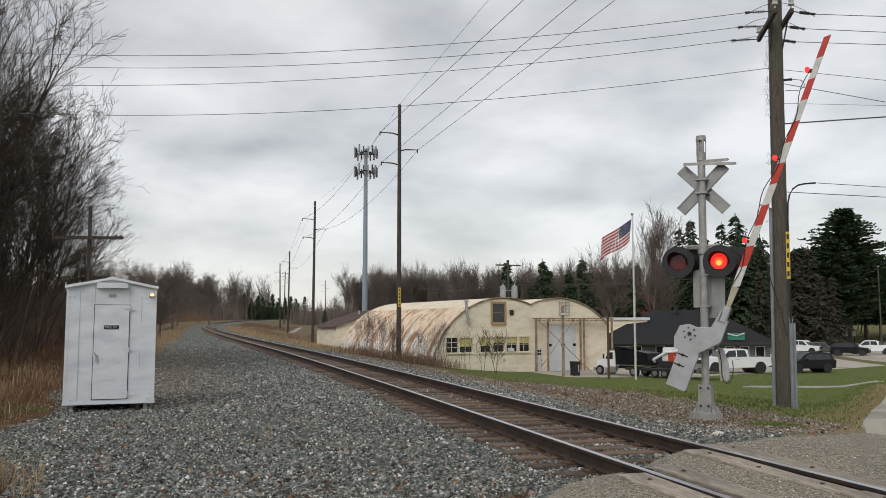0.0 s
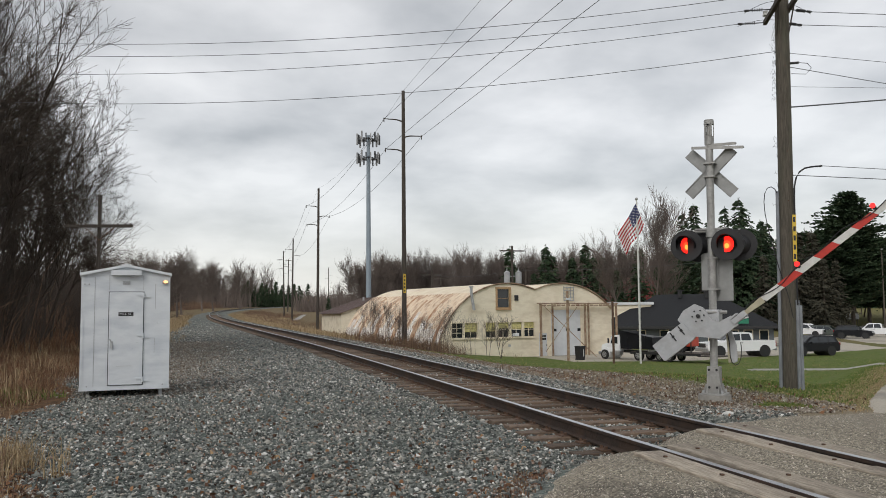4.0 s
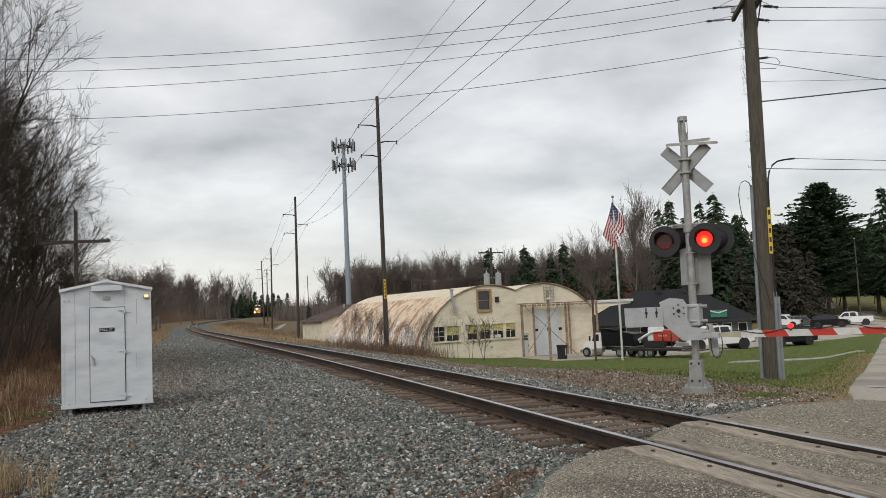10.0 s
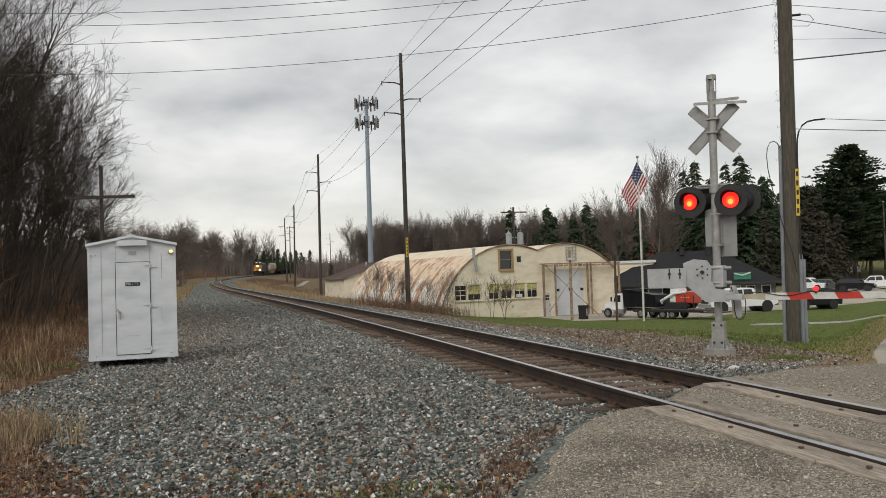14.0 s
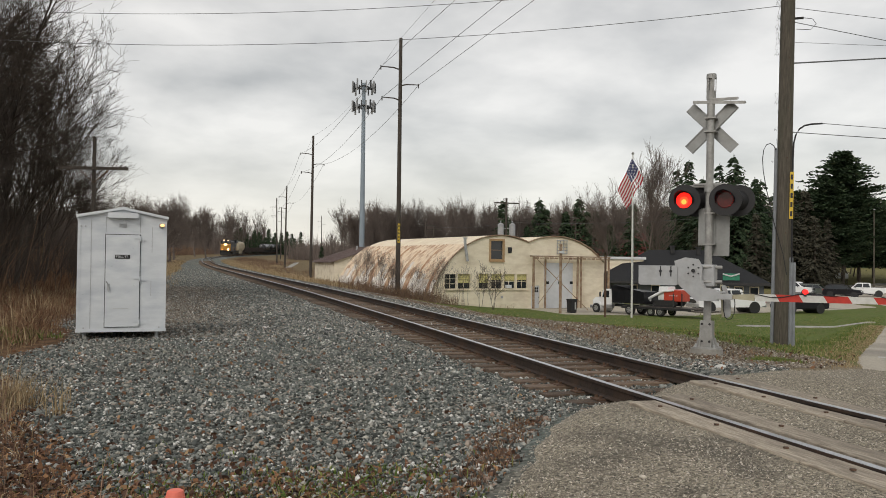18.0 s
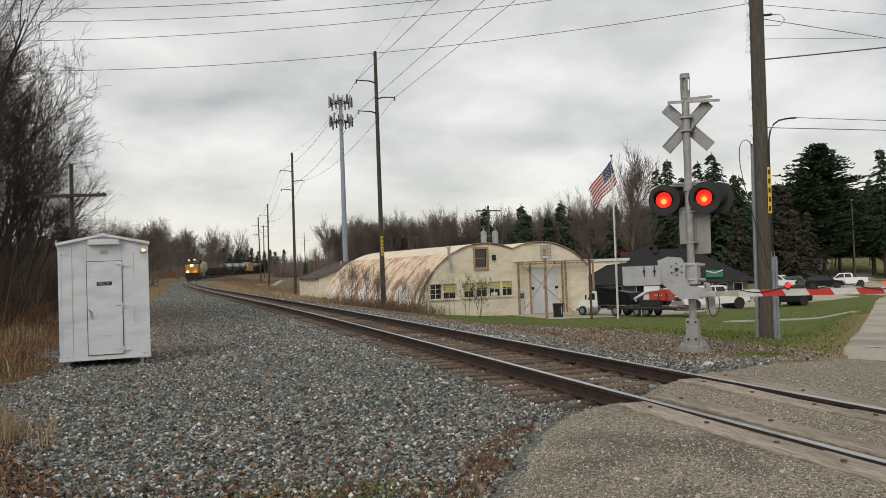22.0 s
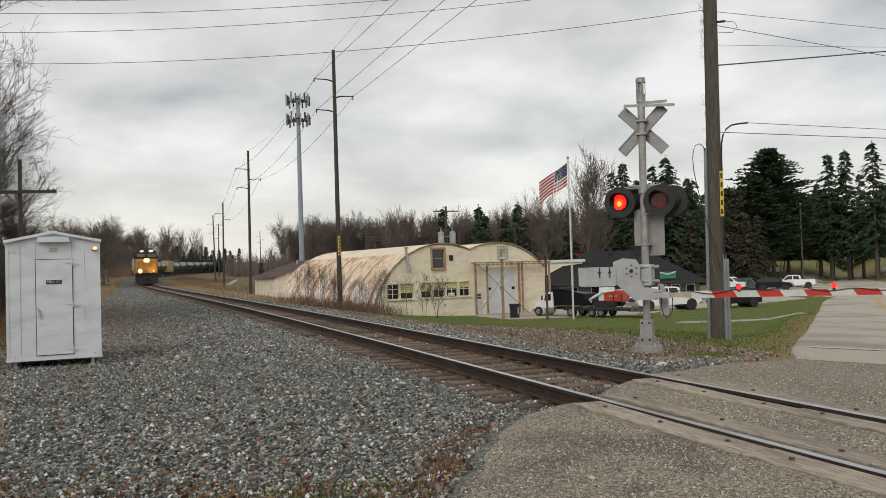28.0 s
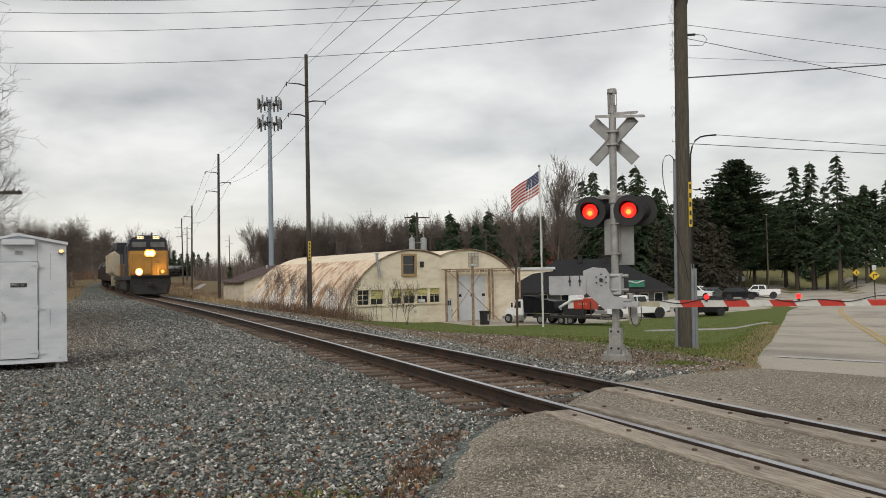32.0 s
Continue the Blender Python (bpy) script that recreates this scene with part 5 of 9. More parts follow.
# bare patches between rusty bays
rng = random.Random(8)
for k in range(15):
    v = 0.5 + k * 1.05 + rng.uniform(-0.15, 0.15)
    vault(-2.3, 5.99, 3.45, -80, -52 + rng.uniform(-7, 6), v, v + rng.uniform(0.4, 0.75), M_CORRBARE if k % 3 else M_RUSTSHEET, "bare_sheet" if k % 3 else "rusty_sheet")
for k in range(9):
    v = rng.uniform(0.1, 15)
    vault(-2.3, 5.985, 3.445, -58 + rng.uniform(-6, 4), -34 + rng.uniform(-8, 6), v, v + rng.uniform(0.2, 0.5), M_RUSTSHEET, "rusty_sheet")
# arch edge trim
for c, r, tp, u0, u1 in ((-2.3, 5.96, 3.42, -8.05, 0.0), (2.45, 6.56, 3.46, 0.0, 6.95)):
    b = BM()
    tube(b, [(u, -0.1, arc_z(u, c, r, tp)) for u in [u0 + (u1 - u0) * i / 24 for i in range(25)]], 0.05, 6)
    part("arch_trim", b, M_BEAM, shop)
b = BM()
box(b, (0.2, L_SHOP, 3.6), (6.95, L_SHOP / 2, GZ + 1.6))
part("side_wall", b, M_SIDING, shop)
b = BM()
prism(b, [(-8.1, GZ - 0.4)] + top_line + [(6.95, GZ - 0.4)], 0.15, pose(0, L_SHOP - 0.1, 0))
part("back_wall", b, M_SIDING, shop)


def window(u0, u1, z0, z1, cols, rows, frame_m, blind=0.0, fw=0.06):
    w = BM()
    for s in (u0 - fw / 2, u1 + fw / 2):
        box(w, (fw, 0.1, z1 - z0 + 2 * fw), (s, -0.02, (z0 + z1) / 2))
    for s in (z0 - fw / 2, z1 + fw / 2):
        box(w, (u1 - u0, 0.1, fw), ((u0 + u1) / 2, -0.02, s))
    win = part("window", w, frame_m, shop, "multi-pane window in a painted frame")
    for i in range(cols):
        for j in range(rows):
            g = BM()
            pw, ph = (u1 - u0) / cols, (z1 - z0) / rows
            box(g, (pw - 0.03, 0.01, ph - 0.03), (u0 + pw * (i + 0.5), 0.06, z0 + ph * (j + 0.5)))
            part("pane", g, M_GLASS, win)
    g = BM()
    for i in range(1, cols):
        box(g, (0.03, 0.03, z1 - z0), (u0 + (u1 - u0) * i / cols, 0.05, (z0 + z1) / 2))
    for j in range(1, rows):
        box(g, (u1 - u0, 0.03, 0.03), ((u0 + u1) / 2, 0.05, z0 + (z1 - z0) * j / rows))
    if cols * rows > 1:
        part("glazing_bar", g, frame_m, win)
    g = BM()
    box(g, (u1 - u0 + 0.24, 0.16, 0.05), ((u0 + u1) / 2, -0.06, z0 - fw - 0.02))
    part("sill", g, frame_m, win)
    if blind:
        g = BM()
        n = 5
        for i in range(n):
            box(g, (u1 - u0 - 0.04, 0.02, (z1 - z0) * blind / n - 0.012), ((u0 + u1) / 2, 0.035, z1 - (z1 - z0) * blind * (i + 0.5) / n))
        part("blind", g, M_BLIND, win, "faded yellow blind half down")


window(*OPEN[0], 2, 3, M_SIDING)
for o, bl in zip(OPEN[1:6], (0.62, 0.6, 0.42, 0.45, 0.42)):
    window(*o, 2, 2, M_SIDING, bl)
window(*OPEN[6], 1, 2, M_TRIM, 0, 0.14)
b = BM()
box(b, (0.36, 0.3, 0.22), (-1.75, -0.12, -0.2), bevel=0.02)
part("window_air_conditioner", b, M_DOORW, shop)
b = BM()
box(b, (0.3, 0.1, 0.4), (-1.62, -0.06, 2.38), bevel=0.02)
part("wall_vent", b, M_SIGN_BLACK, shop)
b = BM()
box(b, (0.16, 0.08, 0.16), (-2.25, -0.05, -0.95), bevel=0.01)
part("outlet_box", b, M_GREYBOX, shop)
# stove pipe
b = BM()
tube(b, [(-5.2, -0.2, 1.55), (-5.25, -0.2, 1.75), (-5.42, -0.2, 2.75), (-5.42, -0.2, 3.1)], 0.1, 10)
rod(b, (-5.42, -0.2, 3.1), (-5.42, -0.2, 3.18), 0.16, n=12)
part("stove_pipe", b, M_GREYBOX, shop, "dull metal stove pipe")
# doors
b = BM()
box(b, (0.7, 0.06, 1.68), (0.69, 0.05, GZ + 0.86), bevel=0.01)
d1 = part("door", b, M_DOORW, shop, "white side door with small panes")
for i in range(3):
    for j in range(2):
        b = BM()
        box(b, (0.14, 0.01, 0.16), (0.5 + i * 0.18, 0.015, GZ + 1.3 + j * 0.2))
        part("pane", b, M_GLASS, d1)
b = BM()
box(b, (0.05, 0.05, 0.08), (0.98, 0.0, GZ + 0.85))
part("handle", b, M_SIGN_BLACK, d1)
for k in range(2):
    b = BM()
    box(b, (1.325, 0.06, 3.36), (1.43 + 0.665 + k * 1.335, 0.06, GZ + 1.69), bevel=0.01)
    leaf = part("garage_door_leaf", b, M_DOORW, shop, "tall white garage door leaf")
    for wu in ((1.62,) if k == 0 else (2.83, 3.9)):
        b = BM()
        box(b, (0.36, 0.012, 0.2), (wu + (0.9 if False else 0.1), 0.025, 0.06))
        part("pane", b, M_GLASS, leaf)
# canopy frame before the doors: rusty posts, a beam and cross braces
frame_ = thing("canopy_frame", SHOP, "rust-stained timber and steel canopy frame before the doors", "canopy frame")
b = BM()
box(b, (7.3, 0.25, 0.08), (3.55, -0.5, 1.98))
part("beam", b, M_BEAM, frame_)
for k in range(16):
    b = BM()
    box(b, (0.32, 0.06, 0.13 + 0.1 * noise.noise((k * 1.7, 0, 0))), (0.35 + k * 0.43, -0.63, 1.84))
    part("fascia_rust", b, M_BEAM, frame_, "flaking rusty fascia")
for u, v, w in ((0.15, -0.5, 0.12), (1.3, -0.35, 0.08), (4.25, -0.35, 0.1), (4.45, -0.5, 0.08), (7.1, -0.5, 0.1)):
    b = BM()
    box(b, (w, 0.14, 3.95), (u, v, 0.02))
    part("post", b, M_BEAM, frame_)
for a, c, r in (((0.2, -0.62, 1.9), (3.0, -3.2, GZ), 0.03), ((3.0, -1.0, 1.7), (0.4, -0.7, GZ + 0.4), 0.02)):
    b = BM()
    tube(b, [a, c], r, 6)
    part("brace", b, M_BEAM, frame_)
lamp_post = thing("yard_post", pose(17.5, 50.0, 0), "thin cream steel post with a flood lamp", "post")
b = BM()
rod(b, (0, 0, GZ - 0.3), (0, 0, 2.75), 0.09, n=10)
part("shaft", b, M_BEAM, lamp_post)
b = BM()
for k in range(5):
    box(b, (0.95, 0.04, 0.05), (0.0, 0.1, 2.2 + k * 0.24))
for k in range(4):
    box(b, (0.04, 0.05, 1.05), (-0.45 + k * 0.3, 0.12, 2.7))
part("louvre_frame", b, M_GREYBOX, shop, "weathered louvre grille", at=pose(3.0, -0.2, 0))
b = BM()
box(b, (0.3, 0.2, 0.14), (0, -0.15, 2.2), bevel=0.03)
part("flood_lamp", b, M_DOORW, lamp_post)
rp = thing("rusty_post", pose(19.0, 46.6, 0), "rusty square steel post at the yard edge", "post")
b = BM()
box(b, (0.11, 0.11, 3.9), (0, 0, 0.05), bevel=0.012)
part("shaft", b, M_RUST, rp)

bin_ = thing("wheelie_bin", pose(18.5, 50.4, -1.86, 0, 0, 14) @ Matrix.Diagonal((0.72, 0.72, 0.92, 1)), "tall dark plastic wheeled bin", "bin")
b = BM()
prism(b, [(-0.27, 0.08), (0.27, 0.08), (0.34, 1.0), (-0.34, 1.0)], 0.66)
part("body", b, M_BLACKPAINT, bin_)
b = BM()
box(b, (0.74, 0.74, 0.09), (0, 0, 1.04), bevel=0.03)
part("lid", b, M_BLACKPAINT, bin_)
for s in (-1, 1):
    b = BM()
    rod(b, (s * 0.22, 0.3, 0.1), (s * 0.3, 0.3, 0.1), 0.1, n=12)
    part("wheel", b, M_SIGN_BLACK, bin_)
b = BM()
box(b, (0.1, 0.01, 0.5), (0.12, -0.345, 0.6))
part("pale_sticker", b, M_LETTER, bin_)

# transformer pole behind the workshop
tr = thing("transformer_pole", pose(23.5, 77, 0), "distribution pole with two grey transformer cans", "power pole")
b = BM()
rod(b, (0, 0, -2), (0, 0, 7.9), 0.14, 0.1, n=10)
part("shaft", b, M_POLEFAR, tr)
for s in (-1, 1):
    b = BM()
    rod(b, (s * 0.6, -0.1, 4.2), (s * 0.6, -0.1, 5.3), 0.3, n=16)
    rod(b, (s * 0.6, -0.1, 5.3), (s * 0.6, -0.1, 5.42), 0.26, 0.1, n=16)
    rod(b, (s * 0.6, -0.1, 5.42), (s * 0.6, -0.1, 5.65), 0.05, n=8)
    box(b, (0.6, 0.08, 0.08), (s * 0.3, -0.05, 4.9))
    part("transformer", b, M_ANT, tr)
b = BM()
box(b, (2.6, 0.1, 0.12), (0, 0, 7.4))
part("crossarm", b, M_POLEFAR, tr)
for x, y, zt_, aw in ((20.2, 96, 6.4, 2.6), (25.5, 112, 6.6, 2.4), (42, 122, 8.6, 2.6), (47, 112, 8.2, 2.2)):
    p = thing("distribution_pole", pose(x, y, 0), "distant wooden pole with one crossarm", "power pole", "distant poles")
    b = BM()
    rod(b, (0, 0, -2), (0, 0, zt_), 0.13, 0.1, n=8)
    part("shaft", b, M_POLEFAR, p)
    b = BM()
    box(b, (aw, 0.1, 0.12), (0, 0, zt_ - 0.5))
    part("crossarm", b, M_POLEFAR, p)
wire("overhead_wire", (20.2, 96, 5.9), (23.5, 77, 5.5), 0.4, 0.012)
wire("overhead_wire", (23.5, 77, 5.5), (44, 62, 6.4), 0.5, 0.012)

# long low shed behind the workshop
low = thing("low_shed", pose(7.3, 82.0, 0, 0, 0, 3), "low cream shed with a brown sheet-metal roof", "shed")
b = BM()
prism(b, [(0, -1.6), (9.0, -1.6), (9.0, 1.45), (4.5, 2.95), (0, 1.45)], 11.0, pose(0, 5.5, 0))
part("wall", b, M_SIDING, low)
for x0, z0, x1, z1 in ((-0.35, 1.33, 4.5, 2.98), (4.5, 2.98, 9.35, 1.33)):
    b = BM()
    prism(b, [(x0, z0), (x1, z1), (x1, z1 + 0.1), (x0, z0 + 0.1)], 11.6, pose(0, 5.5, 0))
    rf = part("roof_slope", b, M_ROOFGREY, low, "brown sheet-metal roof slope")
    for k in range(18):
        b = BM()
        y = -0.1 + k * 0.62
        prism(b, [(x0, z0 + 0.1), (x1, z1 + 0.1), (x1, z1 + 0.13), (x0, z0 + 0.13)], 0.05, pose(0, y, 0))
        part("seam", b, M_ROOFGREY, rf)
b = BM()
box(b, (1.0, 0.1, 1.9), (2.6, -0.03, -0.6))
part("door", b, M_GREYBOX, low)
b = BM()
rod(b, (3.4, 5.0, 2.4), (3.4, 5.0, 3.1), 0.1, n=8)
part("roof_pipe", b, M_GREYBOX, low)

# dark-roofed house beyond the yard
house = thing("dark_roofed_house", pose(36.8, 66.3, 0, 0, 0, -32), "low grey house under a black hipped shingle roof", "house")
b = BM()
box(b, (14.6, 10, 2.6), (-0.6, 5.4, -0.95))
part("wall", b, M_GREYWALL, house)
b = BM()
vs = [b.verts.new(v) for v in ((-8.6, -0.6, -0.05), (7.3, -0.6, -0.05), (7.3, 11.4, -0.05), (-8.6, 11.4, -0.05), (-3.4, 5.4, 2.95), (2.0, 5.4, 2.95))]
for f in ((0, 1, 5, 4), (1, 2, 5), (2, 3, 4, 5), (3, 0, 4), (0, 3, 2, 1)):
    b.faces.new([vs[i] for i in f])
part("roof", b, M_SHINGLE, house)
b = BM()
box(b, (15.9, 0.1, 0.22), (-0.65, -0.62, -0.12))
part("fascia", b, M_SIGN_BLACK, house)
for wx in (-4.6, -2.6, 1.6, 3.4, 4.6, 5.9):
    b = BM()
    box(b, (0.8, 0.08, 1.1), (wx, 0.38, -0.9))
    wn_ = part("window", b, M_SIDING, house)
    b = BM()
    box(b, (0.66, 0.02, 0.95), (wx, 0.335, -0.9))
    part("pane", b, M_GLASS, wn_)
for rx, rz in ((-1.2, 3.0), (1.2, 2.9)):
    b = BM()
    rod(b, (rx, 4.6, rz - 0.4), (rx, 4.6, rz + 0.25), 0.22, n=10)
    rod(b, (rx, 4.6, rz + 0.25), (rx, 4.6, rz + 0.36), 0.34, n=10)
    part("roof_vent", b, M_SIGN_BLACK, house)
sgn = BM()
box(sgn, (1.4, 0.06, 0.6), (3.9, -0.72, 0.5))
sg = part("green_sign", sgn, M_GREEN, house, "green sign board with pale shapes")
sgn = BM()
tube(sgn, [(3.2, -0.8, 0.75), (3.9, -0.8, 0.55), (4.6, -0.8, 0.78)], 0.07, 6)
part("pale_shape", sgn, M_LETTER, sg)

# long cream shed and red barn far behind
far1 = thing("flat_roofed_shed", pose(31.0, 72.5, 0, 0, 0, -20), "flat-roofed cream shed behind the yard", "shed")
b = BM()
box(b, (11, 8, 4.2), (-1.0, 4, -0.1))
part("wall", b, M_SIDING, far1)
b = BM()
box(b, (11.4, 8.4, 0.25), (-1.0, 4, 2.1))
part("roof", b, M_DOORW, far1)
barn = thing("red_barn", pose(82.3, 159.0, 0.5, 0, 0, -24) @ Matrix.Scale(1.45, 4), "long red-roofed barn among the trees", "barn")
b = BM()
box(b, (20.5, 10, 5), (-6.3, 5, 0.0))
part("wall", b, M_REDROOF, barn)
b = BM()
prism(b, [(-0.6, 2.2), (5, 5.3), (10.6, 2.2), (10.6, 2.5), (5, 5.65), (-0.6, 2.5)], 21.3, Matrix.Translation((-6.3, 0, 0)) @ Matrix.Rotation(radians(90), 4, "Z"))
part("roof", b, M_REDROOF, barn)


# ---- flag ----
flagpole = thing("flagpole", pose(20.6, 46.2, -1.75), "slender white flagpole on the grass", "flagpole")
b = BM()
rod(b, (0, 0, -0.2), (0, 0, 10.0), 0.065, 0.035, n=12)
part("pole", b, M_WHITE, flagpole)
b = BM()
bmesh.ops.create_uvsphere(b, u_segments=10, v_segments=8, radius=0.09, matrix=Matrix.Translation((0, 0, 10.08)))
part("finial", b, M_SILVER, flagpole)
b = BM()
tube(b, [(0.05, -0.04, 1.0), (0.07, -0.05, 5.0), (0.05, -0.04, 9.9)], 0.008, 5)
part("halyard", b, M_LETTER, flagpole)
M_FRED = mat("flag_red_cloth", (0.40, 0.024, 0.032), (0.33, 0.02, 0.028), 6, 0.8)
M_FWHITE = mat("flag_white_cloth", (0.68, 0.66, 0.66), (0.58, 0.56, 0.56), 6, 0.8)
M_FBLUE = mat("flag_blue_cloth", (0.03, 0.04, 0.12), (0.025, 0.03, 0.09), 6, 0.8)
FLAG_AT = pose(20.6, 46.2, 8.02)
flag = thing("flag", FLAG_AT, "striped red, white and blue cloth flag flying from the pole", "flag")
FLAG_N, FLAG_L, FLAG_H = 12, 2.18, 1.4
flag_panels = []
for k in range(FLAG_N):
    b = BM()
    w = FLAG_L / FLAG_N
    grid = []
    for side in (-0.004, 0.004):
        grid.append([[b.verts.new((-(w * 0.79 + 0.006) * c / 4, side, -FLAG_H * r / 26 - w * 0.613 * c / 4)) for c in range(5)] for r in range(27)])
    for r in range(26):
        for c in range(4):
            s = r // 2
            blue = s < 7 and k < 5
            star = blue and 0 < r < 13 and r % 2 == 1 and (c == 1 if (r // 2) % 2 else c == 3)
            for q, g in enumerate(grid):
                f = b.faces.new((g[r][c], g[r][c + 1], g[r + 1][c + 1], g[r + 1][c]))
                f.material_index = 1 if star else (2 if blue else (0 if s % 2 == 0 else 1))
    f0, g0_ = grid
    for r in range(26):
        b.faces.new((f0[r][0], g0_[r][0], g0_[r + 1][0], f0[r + 1][0]))
        b.faces.new((f0[r][4], g0_[r][4], g0_[r + 1][4], f0[r + 1][4]))
    flag_panels.append(part("cloth_panel", b, [M_FRED, M_FWHITE, M_FBLUE], flag))

# ---- vehicles ----
M_CARWHITE = mat("white_car_paint", (0.82, 0.83, 0.84), (0.77, 0.78, 0.79), 1, 0.25, spec=0.6)
M_CARBLACK = mat("black_car_paint", (0.008, 0.009, 0.012), (0.012, 0.012, 0.015), 1, 0.3, spec=0.3)
M_CARGREEN = mat("grey_green_car_paint", (0.10, 0.12, 0.105), (0.085, 0.1, 0.09), 1, 0.3)
M_TYRE = mat("black_tyre_rubber", (0.018, 0.018, 0.018), (0.03, 0.03, 0.03), 8, 0.9)
M_RIM = mat("alloy_rim", (0.45, 0.46, 0.47), (0.3, 0.3, 0.31), 8, 0.35, metal=0.7)
M_TAIL = mat("red_tail_lamp", (0.35, 0.01, 0.012), None, 8, 0.2)
M_HEADL = mat("clear_head_lamp", (0.7, 0.72, 0.75), None, 8, 0.1)
M_ORANGE = mat("orange_red_machine_paint", (0.55, 0.06, 0.03), (0.45, 0.05, 0.025), 3, 0.45)
M_DECK = mat("worn_trailer_deck", (0.09, 0.075, 0.065), (0.05, 0.045, 0.04), 4, 0.9, c3=(0.2, 0.17, 0.15), scale3=1.0)


def wheel(parent, x, y, r, w, rim=True):
    b = BM()
    rod(b, (x, y - w / 2, r), (x, y + w / 2, r), r, n=22)
    bmesh.ops.bevel(b, geom=[e for e in b.edges if abs(e.verts[0].co.y - e.verts[1].co.y) < 1e-5], offset=min(0.05, w * 0.2), segments=2, affect="EDGES")
    t = part("wheel", b, M_TYRE, parent, "black rubber tyre")
    for s in (-1, 1):
        b = BM()
        rod(b, (x, y + s * (w / 2 - 0.01), r), (x, y + s * (w / 2 + 0.006), r), r * 0.62, r * 0.55, n=16)
        part("rim", b, M_RIM if rim else M_TYRE, t)
        for a in range(5):
            an = 2 * math.pi * a / 5
            b = BM()
            box(b, (r * 0.12, 0.01, r * 0.2), (x + r * 0.34 * math.cos(an), y + s * (w / 2 + 0.01), r + r * 0.34 * math.sin(an)), Matrix.Rotation(-an, 4, "Y"))
            part("rim_slot", b, M_SIGN_BLACK, t)


def body(parent, name, profile, width, material, bevel=0.05, label="", tumble=0.0, z_belt=1.0):
    """A side profile pushed to the car's width; the part over the belt line leans in."""
    b = BM()
    prism(b, profile, width)
    bmesh.ops.triangulate(b, faces=[f for f in b.faces if len(f.verts) > 4])
    for v in b.verts:
        if v.co.z > z_belt and tumble:
            v.co.y *= 1 - tumble * (v.co.z - z_belt)
    sharp = [e for e in b.edges if len(e.link_faces) == 2 and e.calc_face_angle(0) > 0.3]
    bmesh.ops.bevel(b, geom=sharp, offset=bevel, segments=2, affect="EDGES", clamp_overlap=True)
    return part(name, b, material, parent, label)


def side_glass(parent, polys, width, tumble=0.0, z_belt=1.0):
    for poly in polys:
        b = BM()
        prism(b, poly, width)
        for v in b.verts:
            if v.co.z > z_belt and tumble:
                v.co.y *= 1 - tumble * (v.co.z - z_belt)
        part("side_window", b, M_GLASS, parent, "dark tinted glass")


def slab(parent, name, size, at, material, bevel=0.02, label=""):
    b = BM()
    box(b, size, at, bevel=bevel)
    return part(name, b, material, parent, label)


def pickup(m, paint, label):
    """Nose towards local -x."""
    c = thing("pickup_truck", m, label, "pickup truck", "parked vehicles")
    body(c, "body", [(-2.85, 0.5), (-2.9, 0.95), (-2.8, 1.12), (-1.55, 1.18), (-0.95, 1.25), (1.0, 1.22), (1.05, 1.26), (2.9, 1.24), (2.92, 0.6), (2.5, 0.45), (-2.4, 0.4)], 1.96, paint, 0.06)
    body(c, "cab", [(-1.5, 1.15), (-0.75, 1.8), (-0.5, 1.88), (0.75, 1.88), (1.0, 1.8), (1.02, 1.15)], 1.86, paint, 0.05, tumble=0.16, z_belt=1.2)
    side_glass(c, [[(-1.2, 1.27), (-0.68, 1.74), (-0.1, 1.78), (-0.1, 1.27)], [(0.0, 1.27), (0.0, 1.78), (0.7, 1.78), (0.86, 1.27)]], 1.885, 0.16, 1.2)
    b = BM()
    box(b, (0.02, 1.5, 0.62), (0, 0, 0), bevel=0.005)
    part("windscreen", b, M_GLASS, c, at=pose(-1.14, 0, 1.49, 0, 49, 0))
    slab(c, "bed", (1.7, 1.6, 0.02), (2.0, 0, 1.255), M_SIGN_BLACK, 0.0, "dark open load bed")
    for x in (-1.9, 1.95):
        for y in (-0.83, 0.83):
            wheel(c, x, y, 0.4, 0.27)
        b = BM()
        rod(b, (x, -0.985, 0.42), (x, 0.985, 0.42), 0.48, n=20)
        part("wheel_arch", b, M_SIGN_BLACK, c)
    slab(c, "front_bumper", (0.15, 1.9, 0.28), (-2.92, 0, 0.55), M_RIM, 0.04)
    slab(c, "grille", (0.06, 1.2, 0.32), (-2.9, 0, 0.9), M_SIGN_BLACK)
    slab(c, "rear_bumper", (0.14, 1.9, 0.22), (2.95, 0, 0.55), M_RIM, 0.03)
    for y in (-0.78, 0.78):
        slab(c, "head_lamp", (0.12, 0.34, 0.2), (-2.86, y, 0.98), M_HEADL, 0.03)
        slab(c, "tail_lamp", (0.06, 0.14, 0.42), (2.92, y * 1.2, 1.0), M_TAIL)
        slab(c, "door_mirror", (0.1, 0.2, 0.2), (-0.95, y * 1.42, 1.32), M_SIGN_BLACK, 0.03)
        slab(c, "door_handle", (0.16, 0.03, 0.03), (0.0, y * 1.265, 1.08), M_SIGN_BLACK, 0.0)
    return c


